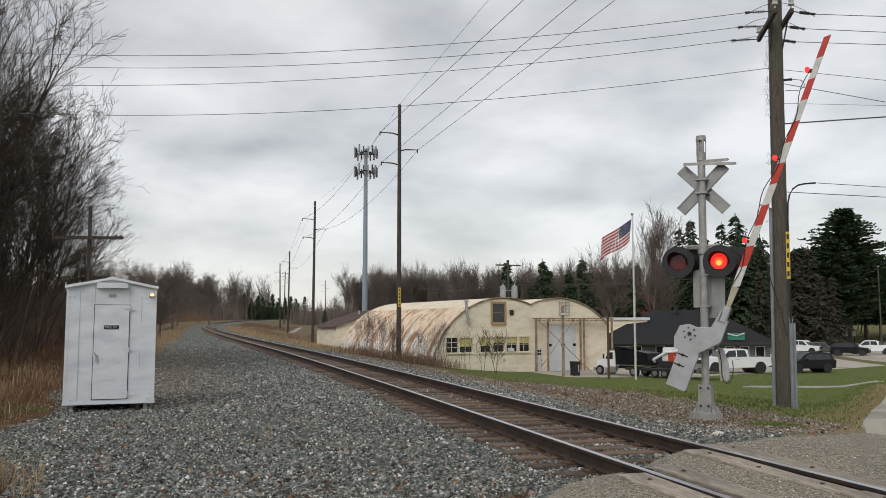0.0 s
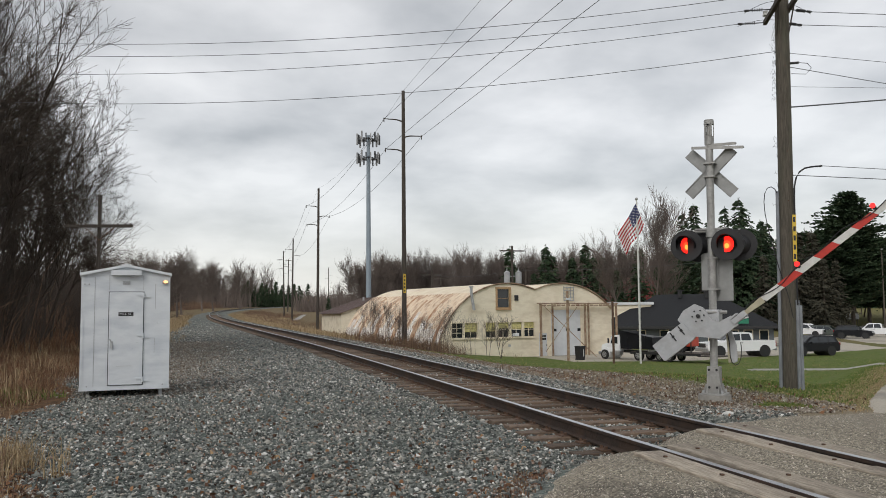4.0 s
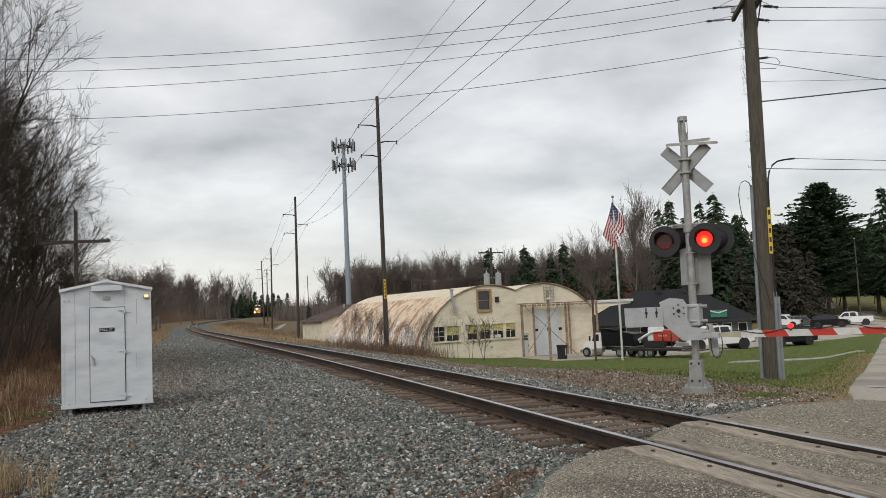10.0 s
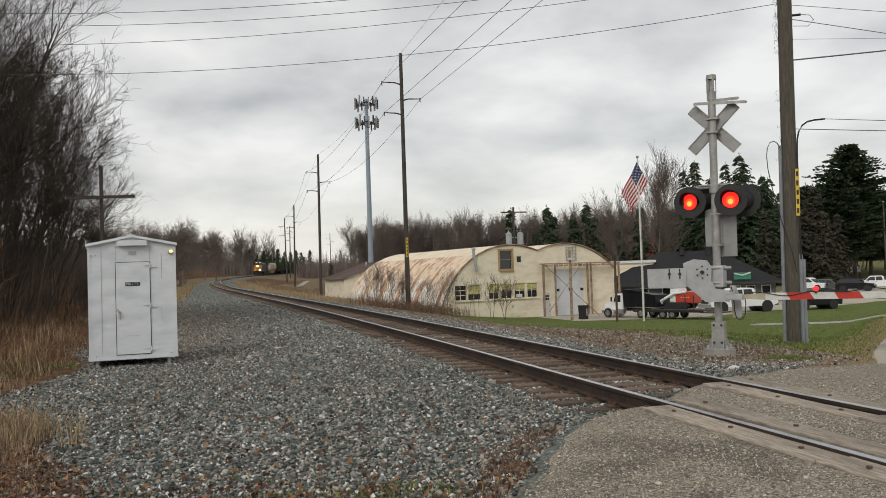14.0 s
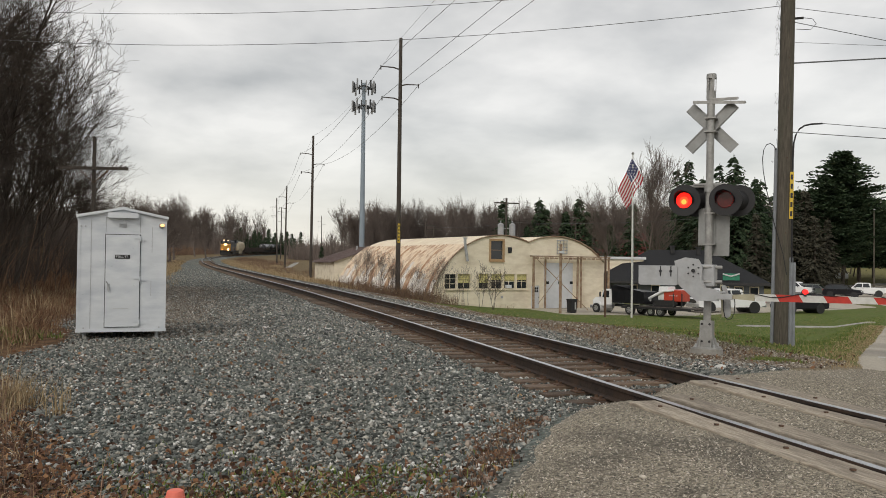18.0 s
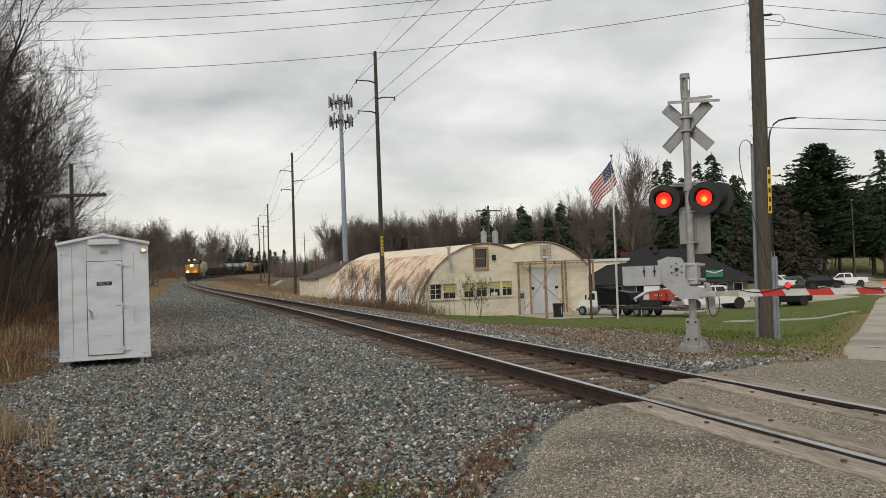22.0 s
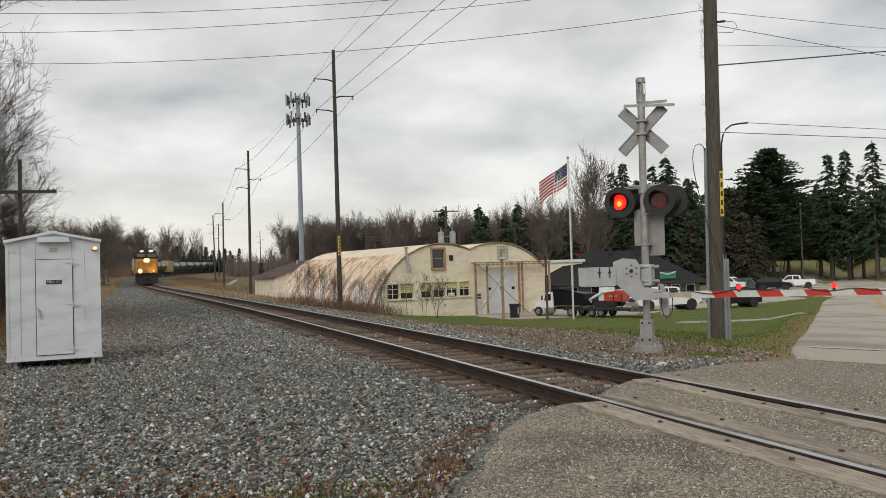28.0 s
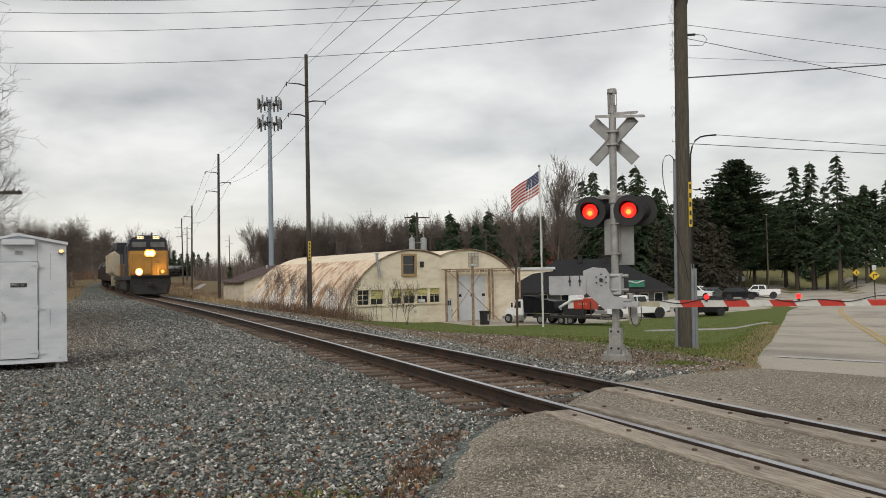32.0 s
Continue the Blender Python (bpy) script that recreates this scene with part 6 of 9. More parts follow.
def suv(m, paint, label, s=1.0):
    c = thing("parked_suv", m, label, "car", "parked vehicles")
    body(c, "body", [(-2.32, 0.35), (-2.38, 0.75), (-2.2, 0.95), (-1.25, 1.06), (2.25, 1.1), (2.36, 0.85), (2.32, 0.35)], 1.86, paint, 0.07)
    body(c, "cabin", [(-1.2, 1.0), (-0.5, 1.58), (-0.2, 1.68), (1.6, 1.66), (1.95, 1.58), (2.28, 1.02)], 1.76, paint, 0.06, tumble=0.2, z_belt=1.05)
    side_glass(c, [[(-0.9, 1.1), (-0.4, 1.53), (0.2, 1.58), (0.2, 1.1)], [(0.28, 1.1), (0.28, 1.58), (1.1, 1.57), (1.15, 1.1)], [(1.22, 1.1), (1.18, 1.56), (1.7, 1.52), (1.95, 1.12)]], 1.785, 0.2, 1.05)
    b = BM()
    box(b, (0.02, 1.4, 0.72), (0, 0, 0), bevel=0.005)
    part("windscreen", b, M_GLASS, c, at=pose(-0.83, 0, 1.33, 0, 50, 0))
    for x in (-1.42, 1.43):
        for y in (-0.8, 0.8):
            wheel(c, x, y, 0.36, 0.24)
        b = BM()
        rod(b, (x, -0.935, 0.38), (x, 0.935, 0.38), 0.42, n=20)
        part("wheel_arch", b, M_SIGN_BLACK, c)
    for y in (-0.72, 0.72):
        slab(c, "head_lamp", (0.14, 0.36, 0.14), (-2.28, y, 0.8), M_HEADL, 0.03)
        slab(c, "tail_lamp", (0.1, 0.2, 0.24), (2.3, y * 1.12, 0.95), M_TAIL, 0.02)
        slab(c, "door_mirror", (0.1, 0.18, 0.14), (-0.62, y * 1.4, 1.12), paint, 0.03)
        slab(c, "roof_rail", (1.9, 0.04, 0.05), (0.8, y * 0.93, 1.71), M_SIGN_BLACK, 0.01)
    return c


def gz(x, y):
    return ground_z(x, y) + 0.02


def parked(fn, x, y, heading, *a):
    return fn(pose(x, y, gz(x, y), 0, 0, heading), *a)


def small(ob, k):
    """One of the smaller makes: the same shape at a smaller size."""
    ob.matrix_basis = ob.matrix_basis @ Matrix.Scale(k, 4)
    return ob


small(parked(pickup, 30.45, 50.85, -4, M_CARWHITE, "white work pickup parked beside the grass"), 0.88)
small(parked(suv, 36.2, 50.4, -1, M_CARBLACK, "black sport utility car parked at the roadside"), 0.82)
small(parked(suv, 64.7, 78.6, 132, M_CARBLACK, "black sport utility car in the far car park"), 0.86)
small(parked(pickup, 69.2, 80.6, -38, M_CARWHITE, "white pickup in the far car park"), 0.85)
small(parked(suv, 64.4, 82.6, 128, M_CARGREEN, "grey-green car in the far car park"), 0.82)
small(parked(pickup, 62.9, 84.4, 115, M_CARWHITE, "white pickup behind the grey-green car"), 0.85)

# dump truck, its nose towards local -x
dt = thing("dump_truck", pose(22.0, 50.0, gz(22.0, 50.0), 0, 0, -66) @ Matrix.Scale(0.64, 4), "white-cabbed dump truck with a black tipping body", "truck", "parked vehicles")
body(dt, "hood", [(-3.3, 0.75), (-3.35, 1.3), (-3.15, 1.55), (-2.0, 1.75), (-1.9, 0.75)], 1.7, M_CARWHITE, 0.08)
body(dt, "cab", [(-2.1, 0.75), (-2.05, 1.7), (-1.75, 2.5), (-0.7, 2.55), (-0.65, 0.75)], 2.1, M_CARWHITE, 0.07)
side_glass(dt, [[(-1.85, 1.65), (-1.62, 2.35), (-0.95, 2.35), (-0.95, 1.65)]], 2.13)
slab(dt, "windscreen", (0.05, 1.8, 0.62), (-1.92, 0, 2.08), M_GLASS)
slab(dt, "bumper", (0.18, 2.2, 0.32), (-3.4, 0, 0.62), M_RIM, 0.04)
slab(dt, "grille", (0.06, 1.1, 0.6), (-3.34, 0, 1.15), M_SIGN_BLACK)
body(dt, "tipping_body", [(-0.45, 1.15), (-0.55, 2.65), (-0.6, 2.95), (0.1, 2.95), (0.15, 2.6), (3.5, 2.35), (3.6, 1.15)], 2.35, M_CARBLACK, 0.04, "black steel tipping body")
for k in range(5):
    slab(dt, "body_rib", (0.09, 2.42, 1.15), (0.4 + k * 0.72, 0, 1.75), M_CARBLACK, 0.01)
slab(dt, "chassis", (6.2, 0.9, 0.25), (0.3, 0, 0.85), M_SIGN_BLACK)
slab(dt, "fuel_tank", (0.8, 0.5, 0.45), (-0.9, -0.95, 0.72), M_RIM, 0.1)
slab(dt, "mirror", (0.08, 0.2, 0.5), (-1.95, -1.3, 1.95), M_SIGN_BLACK, 0.02)
b = BM()
tube(b, [(-0.6, -0.95, 1.0), (-0.6, -0.95, 2.9)], 0.07, 8)
part("exhaust_stack", b, M_RIM, dt)
for x in (-2.65, 1.7):
    for y in ((-1.0, 1.0) if x < 0 else (-0.95, 0.95)):
        wheel(dt, x, y, 0.5, 0.3 if x < 0 else 0.5)
b = BM()
rod(b, (-2.65, -0.98, 0.62), (-2.65, 0.98, 0.62), 0.6, n=20)
part("fender", b, M_CARWHITE, dt)

# equipment trailer with a small tracked loader on it
TRX, TRY = 23.4, 47.4
TG = gz(TRX, TRY)
tr_ = thing("equipment_trailer", pose(TRX, TRY, TG, 0, 0, -62) @ Matrix.Scale(0.74, 4), "dark low equipment trailer with a timber deck", "trailer", "parked vehicles")
slab(tr_, "deck", (6.6, 2.1, 0.14), (0, 0, 0.72), M_DECK, 0.01)
slab(tr_, "side_rail", (6.8, 0.1, 0.2), (0, -1.08, 0.66), M_SIGN_BLACK, 0.01)
slab(tr_, "side_rail", (6.8, 0.1, 0.2), (0, 1.08, 0.66), M_SIGN_BLACK, 0.01)
slab(tr_, "drawbar", (0.9, 0.16, 0.16), (-3.6, 0, 0.62), M_SIGN_BLACK, 0.01)
slab(tr_, "tail_ramp", (1.7, 2.0, 0.09), (3.9, 0, 0.55), M_DECK, 0.01)
for x in (-0.5, 0.42):
    for y in (-0.95, 0.95):
        wheel(tr_, x, y, 0.38, 0.24)
for x in (1.7, 2.5):
    b = BM()
    tube(b, [(x, -1.0, 0.8), (x, -1.0, 2.0)], 0.05, 6)
    part("ramp_stand", b, M_SIGN_BLACK, tr_)
sk = thing("tracked_loader", pose(TRX + 0.35, TRY - 0.3, TG + 0.59, 0, 0, -62) @ Matrix.Scale(0.74, 4), "small white and orange-red tracked loader on the trailer", "loader")
for y in (-0.62, 0.62):
    b = BM()
    prism(b, [(-1.0, 0.05), (0.9, 0.05), (1.15, 0.3), (0.9, 0.6), (-0.9, 0.55), (-1.2, 0.3)], 0.36, pose(0, y, 0))
    part("track_belt", b, M_TYRE, sk)
body(sk, "engine_cover", [(-0.1, 0.55), (-0.1, 1.35), (0.3, 1.5), (1.5, 1.45), (1.55, 0.5)], 1.5, M_ORANGE, 0.05, "orange-red engine cover")
body(sk, "cab_frame", [(-0.75, 0.6), (-0.65, 1.75), (0.2, 1.75), (0.3, 0.6)], 1.3, M_CARWHITE, 0.05)
for y in (-0.78, 0.78):
    b = BM()
    tube(b, [(0.9, y, 1.45), (-0.2, y, 1.35), (-1.2, y, 0.85), (-1.9, y, 0.5)], [0.09, 0.12, 0.12, 0.1], 8)
    part("lift_arm", b, M_CARWHITE, sk)
slab(sk, "bucket", (0.7, 1.75, 0.6), (-2.1, 0, 0.25), M_CARWHITE, 0.05)
slab(sk, "boom_tube", (1.5, 0.26, 0.26), (-2.2, -0.6, 0.55), M_CARWHITE, 0.06)
for k in range(4):
    slab(sk, "cover_slot", (0.12, 0.02, 0.08), (0.5 + 0.22 * k, -0.765, 1.0), M_LETTER, 0.0)

# yard and far car park paving, footpath and verge
def paving(name, corners, material, lift, label, n=14):
    verts, faces = [], []
    a, bq, c, d = [Vector((*p, 0)) for p in corners]
    for j in range(n + 1):
        for i in range(n + 1):
            u, v = i / n, j / n
            p = (a * (1 - u) + bq * u) * (1 - v) + (d * (1 - u) + c * u) * v
            verts.append((p.x, p.y, ground_z(p.x, p.y) + (lift if 0 < i < n and 0 < j < n else -0.04)))
    for j in range(n):
        for i in range(n):
            p = j * (n + 1) + i
            faces.append((p, p + 1, p + n + 2, p + n + 1))
    return tagged(mesh_of(name, verts, faces, material, smooth=True), label, "paving", kind="structure")


paving("yard", ((17.0, 48.6), (26.0, 46.6), (40, 66), (16, 58)), M_ROADFAR, 0.02, "worn grey asphalt yard before the workshop")
paving("car_park", ((25.0, 46.8), (50, 56), (70, 96), (38, 66)), M_ROADFAR, 0.026, "worn grey asphalt car park")
paving("side_street", ((50, 56), (86, 62), (136, 128), (70, 96)), M_ROADFAR, 0.03, "grey side street turning off by the park")
paving("footpath", ((22.8, 38.9), (30.2, 36.1), (30.6, 36.9), (23.0, 39.7)), M_CONCRETE, 0.05, "narrow concrete footpath through the grass", 10)
paving("kerb", ((70, 96.0), (136, 128.0), (136, 128.9), (70, 96.9)), M_CONCRETE, 0.14, "pale concrete kerb along the park", 16)
paving("kerb", ((78, 74.0), (96, 84.0), (96, 84.6), (78, 74.6)), M_CONCRETE, 0.12, "pale concrete kerb round the corner lawn", 10)
paving("gravel_drive", ((7.9, 150), (9.0, 150.5), (22.3, 262), (20.7, 262)), M_CONCRETE, 0.05, "pale gravel drive curving up the bank", 12)

# road signs beyond the crossing
M_SIGNY = mat("yellow_warning_sign", (0.75, 0.5, 0.03), (0.68, 0.45, 0.03), 5, 0.5)
for x, y, k in ((102.6, 96.0, 0), (72.8, 66.9, 1)):
    sgp = thing("warning_sign", pose(x, y, ground_z(x, y), 0, 0, -46), "yellow diamond warning sign on a dark post", "road sign", "warning signs")
    b = BM()
    rod(b, (0, 0, -0.2), (0, 0, 3.3), 0.05, n=8)
    part("post", b, M_SIGN_BLACK, sgp)
    b = BM()
    box(b, (0.76, 0.02, 0.76), (0, -0.07, 2.6), Matrix.Rotation(radians(45), 4, "Y"))
    pl = part("sign_plate", b, M_SIGNY, sgp)
    b = BM()
    if k == 0:
        rod(b, (0.03, -0.09, 2.83), (0.03, -0.1, 2.83), 0.06, n=10)
        box(b, (0.1, 0.01, 0.3), (0.03, -0.09, 2.6))
        box(b, (0.07, 0.01, 0.26), (-0.05, -0.09, 2.36), Matrix.Rotation(radians(20), 4, "Y"))
        box(b, (0.07, 0.01, 0.26), (0.1, -0.09, 2.36), Matrix.Rotation(radians(-18), 4, "Y"))
    else:
        box(b, (0.09, 0.01, 0.42), (-0.1, -0.09, 2.5))
        box(b, (0.34, 0.01, 0.09), (0.03, -0.09, 2.68))
        prism(b, [(0.17, 2.54), (0.34, 2.68), (0.17, 2.82)], 0.01, pose(0, -0.09, 0))
    part("black_symbol", b, M_SIGN_BLACK, pl)
    if k == 1:
        slab(sgp, "upper_plate", (0.4, 0.02, 0.55), (0, -0.07, 3.45), M_LETTER, 0.0, "small white plate")
ws = thing("notice_board", pose(92.0, 110.0, ground_z(92.0, 110.0), 0, 0, -40), "white notice board on two posts before the trees", "sign board")
slab(ws, "board", (2.0, 0.1, 0.9), (0, 0, 1.5), M_DOORW, 0.02)
for s in (-0.8, 0.8):
    slab(ws, "post", (0.12, 0.12, 2.2), (s, 0.06, 1.0), M_SIGN_BLACK, 0.0)
for x, y, h in ((88.0, 99.0, 11.5),):
    sl = thing("lamp_post", pose(x, y, ground_z(x, y)), "slender grey wooden lamp post", "lamp post", "lamp posts")
    b = BM()
    rod(b, (0, 0, -0.3), (0, 0, h), 0.12, 0.08, n=8)
    part("shaft", b, M_POLE, sl)
    b = BM()
    box(b, (0.3, 0.2, 0.16), (0, -0.1, h), bevel=0.03)
    part("lamp_head", b, M_ANT, sl)

rag = thing("white_litter", pose(2.72, 10.5, ground_z(2.72, 10.5) + 0.02, 0, 0, 20), "crumpled white litter on the gravel by the rail", "litter")
b = BM()
bmesh.ops.create_icosphere(b, subdivisions=2, radius=0.09)
for v in b.verts:
    v.co += noise.noise_vector(v.co * 14) * 0.03
    v.co.z *= 0.45
part("crumpled_sheet", b, M_WHITE, rag)

# orange traffic cone by the camera
M_CONE = mat("sun_faded_pink_orange_cone", (0.85, 0.20, 0.14), (0.75, 0.16, 0.11), 5, 0.55)
cx_, cy_ = -4.63, 4.25
cone = thing("traffic_cone", pose(cx_, cy_, ground_z(cx_, cy_)), "sun-faded orange traffic cone on the gravel edge", "traffic cone")
b = BM()
prof = [(0.15, 0.03), (0.045, 0.44), (0.04, 0.46), (0.03, 0.465)]
rings = []
for r, z in prof:
    rings.append([b.verts.new((r * math.cos(a), r * math.sin(a), z)) for a in (2 * math.pi * i / 20 for i in range(20))])
for p, q in zip(rings, rings[1:]):
    for i in range(20):
        b.faces.new((p[i], p[(i + 1) % 20], q[(i + 1) % 20], q[i]))
b.faces.new(rings[-1])
part("body", b, M_CONE, cone)
slab(cone, "base", (0.36, 0.36, 0.035), (0, 0, 0.015), M_CONE, 0.01)


# ---- the train ----
M_LYELLOW = mat("faded_yellow_locomotive_paint", (0.52, 0.26, 0.04), (0.42, 0.2, 0.034), 2, 0.5, c3=(0.2, 0.13, 0.05), scale3=1.5, amount3=0.4)
M_LBLUE = mat("dark_blue_locomotive_paint", (0.016, 0.02, 0.03), (0.012, 0.014, 0.022), 2, 0.5, c3=(0.06, 0.055, 0.05), scale3=1.2)
M_LBLACK = mat("sooty_black_underframe", (0.018, 0.017, 0.016), (0.03, 0.028, 0.025), 4, 0.8, c3=(0.07, 0.055, 0.045), scale3=1.0)
M_HEADLIGHT = glow("bright_headlight", (1.0, 0.74, 0.38), 14.0)
# orange glow for the discs that imitate glare round the lamps, and the dim bulbs
M_HALO = glow("warm_headlight_glow", (1.0, 0.36, 0.07), 1.5)
M_NUMBER = glow("lit_number_board", (1.0, 0.72, 0.4), 1.6)
M_TANK = mat("glossy_black_tank", (0.02, 0.021, 0.023), (0.03, 0.03, 0.032), 2, 0.25, c3=(0.07, 0.065, 0.06), scale3=0.8)
M_CREAM = mat("dusty_cream_hopper_paint", (0.50, 0.44, 0.33), (0.42, 0.36, 0.26), 1.5, 0.7, c3=(0.28, 0.21, 0.14), scale3=0.6)
M_TAN = mat("tan_boxcar_paint", (0.52, 0.38, 0.19), (0.44, 0.31, 0.15), 1.5, 0.7, c3=(0.25, 0.17, 0.1), scale3=0.6)
M_GOND = mat("dark_brown_gondola_paint", (0.04, 0.03, 0.028), (0.06, 0.042, 0.035), 1.5, 0.8)

M_CABGLASS = mat("grey_cab_glass", (0.16, 0.165, 0.17), (0.1, 0.105, 0.11), 2, 0.15)

# every car's local frame: y = 0 at its front coupler, the car reaching back along +y, z = 0 on the rails


def bogie(car, y, axles=2, side=M_LBLACK):
    sp = 1.78 if axles == 2 else 2.0
    ys = [y + (k - (axles - 1) / 2) * sp for k in range(axles)]
    b = BM()
    for s in (-1, 1):
        prism(b, [(ys[0] - 0.5, 0.45), (ys[0] - 0.2, 0.75), (y - 0.3, 0.62), (y + 0.3, 0.62), (ys[-1] + 0.2, 0.75), (ys[-1] + 0.5, 0.45), (y + 0.5, 0.28), (y - 0.5, 0.28)], 0.14, Matrix.Translation((s * 1.02, 0, 0)) @ Matrix.Rotation(radians(90), 4, "Z"))
    box(b, (2.0, 0.4, 0.35), (0, y, 0.6))
    bg = part("bogie", b, side, car)
    for yy in ys:
        b = BM()
        for s in (-1, 1):
            rod(b, (s * 0.7, yy, 0.46), (s * 0.84, yy, 0.46), 0.46, n=18)
        rod(b, (-0.7, yy, 0.46), (0.7, yy, 0.46), 0.09, n=8)
        part("wheelset", b, M_RUST, bg)


ditch_lights = []


def locomotive():
    c = thing("diesel_locomotive", pose(0, 0, 0), "yellow-nosed dark blue freight locomotive with bright headlights", "locomotive", "train")
    slab(c, "underframe", (3.0, 21.6, 0.28), (0, 11.2, 1.35), M_LBLACK, 0.02)
    b = BM()
    prism(b, [(-1.5, 1.5), (1.5, 1.5), (1.55, 0.95), (1.35, 0.22), (0.5, 0.14), (-0.5, 0.14), (-1.35, 0.22), (-1.55, 0.95)], 0.16, pose(0, 0.42, 0))
    prism(b, [(-1.3, 0.95), (1.3, 0.95), (1.2, 0.16), (-1.2, 0.16)], 0.2, pose(0, 0.22, 0, -14, 0, 0))
    part("pilot", b, M_LBLACK, c, "black snowplough pilot")
    b = BM()
    box(b, (0.34, 0.7, 0.3), (0, 0.05, 0.88), bevel=0.05)
    part("coupler", b, M_LBLACK, c)
    # nose: tapered wedge
    b = BM()
    vs = [b.verts.new(v) for v in ((-1.36, 0.95, 1.62), (1.36, 0.95, 1.62), (1.3, 1.05, 3.2), (-1.3, 1.05, 3.2), (-1.5, 2.6, 1.62), (1.5, 2.6, 1.62), (1.5, 2.6, 3.6), (-1.5, 2.6, 3.6))]
    for f in ((0, 1, 2, 3), (1, 5, 6, 2), (4, 0, 3, 7), (3, 2, 6, 7), (5, 4, 7, 6), (0, 4, 5, 1)):
        b.faces.new([vs[i] for i in f])
    bmesh.ops.bevel(b, geom=list(b.edges), offset=0.08, segments=2, affect="EDGES")
    part("nose", b, M_LYELLOW, c, "faded yellow wedge nose")
    slab(c, "nose_door", (0.6, 0.05, 1.3), (0.42, 0.94, 2.2), M_LYELLOW, 0.02)
    # cab, wide as the loading gauge
    b = BM()
    prism(b, [(-1.55, 1.5), (1.55, 1.5), (1.55, 3.9), (1.3, 4.45), (0.7, 4.68), (-0.7, 4.68), (-1.3, 4.45), (-1.55, 3.9)], 2.6, pose(0, 3.55, 0))
    bmesh.ops.bevel(b, geom=[e for e in b.edges if abs((e.verts[0].co - e.verts[1].co).y) < 0.01], offset=0.06, segments=2, affect="EDGES")
    part("cab", b, M_LBLUE, c, "dark blue cab roof and sides")
    slab(c, "cab_front", (3.06, 0.12, 1.95), (0, 2.2, 2.5), M_LYELLOW, 0.04, "yellow cab front")
    for s in (-1, 1):
        slab(c, "windscreen", (1.12, 0.05, 0.42), (s * 0.72, 2.13, 3.95), M_CABGLASS, 0.03)
        slab(c, "side_window", (0.03, 1.2, 0.6), (s * 1.56, 3.6, 3.6), M_GLASS, 0.01)
        slab(c, "number_board", (0.5, 0.1, 0.2), (s * 0.62, 2.2, 4.5), M_NUMBER, 0.02, "lit number board")
        nb = BM()
        for k in range(4):
            box(nb, (0.07, 0.02, 0.13), (s * 0.62 - 0.18 + k * 0.12, 2.14, 4.5))
        part("number_bar", nb, M_SIGN_BLACK, c)
    slab(c, "windscreen_band", (2.9, 0.1, 0.95), (0, 2.215, 3.85), M_LBLUE, 0.04)
    # headlights: two in the middle over the nose, one ditch light each side
    # the glowing orange disc and oversized bulb imitate the lamp's glare
    def lamp(x, y, z, r, name):
        b = BM()
        rod(b, (x, y + 0.1, z), (x, y - 0.02, z), r * 1.6, n=18)
        q = part(name, b, M_LBLACK, c)
        b = BM()
        rod(b, (x, y - 0.02, z), (x, y - 0.035, z), r * 1.5, n=18)
        part("reflector", b, M_HALO, q)
        b = BM()
        rod(b, (x, y - 0.036, z), (x, y - 0.05, z), r * 0.8, n=18)
        part("bulb_glass", b, M_HEADLIGHT, q)
    lamp(-0.14, 0.98, 3.25, 0.2, "headlight")
    lamp(0.16, 0.98, 3.25, 0.2, "headlight")
    # changing brightness is imitated by an added turning disc, bright and dim faced
    for x in (-0.88, 0.9):
        b = BM()
        rod(b, (0, 0.05, 0), (0, -0.05, 0), 0.295, n=18)
        q = part("ditch_light", b, M_LYELLOW, c, "yellow turning disc for the ditch light, one face bright, one dim")
        b = BM()
        rod(b, (0, -0.051, 0), (0, -0.065, 0), 0.29, n=18)
        part("reflector", b, M_HALO, q)
        b = BM()
        rod(b, (0, -0.066, 0), (0, -0.08, 0), 0.21, n=18)
        part("bulb_glass", b, M_HEADLIGHT, q)
        b = BM()
        rod(b, (0, 0.051, 0), (0, 0.065, 0), 0.14, n=18)
        part("dim_bulb", b, M_HALO, q)
        ditch_lights.append((q, x))
    slab(c, "front_deck", (2.9, 0.9, 0.1), (0, 0.6, 1.52), M_LBLACK, 0.02)
    for x in (-1.35, -0.95, -0.45, 0.45, 0.95, 1.35):
        b = BM()
        rod(b, (x, 0.36, 1.5), (x, 0.36, 2.45), 0.022, n=6)
        part("handrail_post", b, M_LYELLOW, c)
    b = BM()
    tube(b, [(-1.4, 0.36, 2.45), (1.4, 0.36, 2.45)], 0.022, 6)
    part("handrail", b, M_LYELLOW, c)
    b = BM()
    for y in (1.0, 20.5):
        for s in (-1, 1):
            for k in range(4):
                box(b, (0.25, 0.55, 0.03), (s * 1.42, y, 0.35 + k * 0.3))
    part("step", b, M_LBLACK, c)
    # long hood and radiator
    b = BM()
    prism(b, [(-0.95, 1.5), (0.95, 1.5), (0.95, 4.2), (0.7, 4.4), (-0.7, 4.4), (-0.95, 4.2)], 11.0, pose(0, 10.3, 0))
    part("long_hood", b, M_LBLUE, c)
    b = BM()
    prism(b, [(-1.0, 1.5), (1.0, 1.5), (1.0, 3.6), (1.55, 4.0), (1.55, 4.6), (-1.55, 4.6), (-1.55, 4.0), (-1.0, 3.6)], 4.6, pose(0, 18.1, 0))
    part("radiator", b, M_LBLUE, c)
    for k in range(12):
        slab(c, "hood_door", (0.03, 0.8, 1.9), (-0.96, 5.5 + k * 0.86, 2.7), M_LBLUE, 0.01)
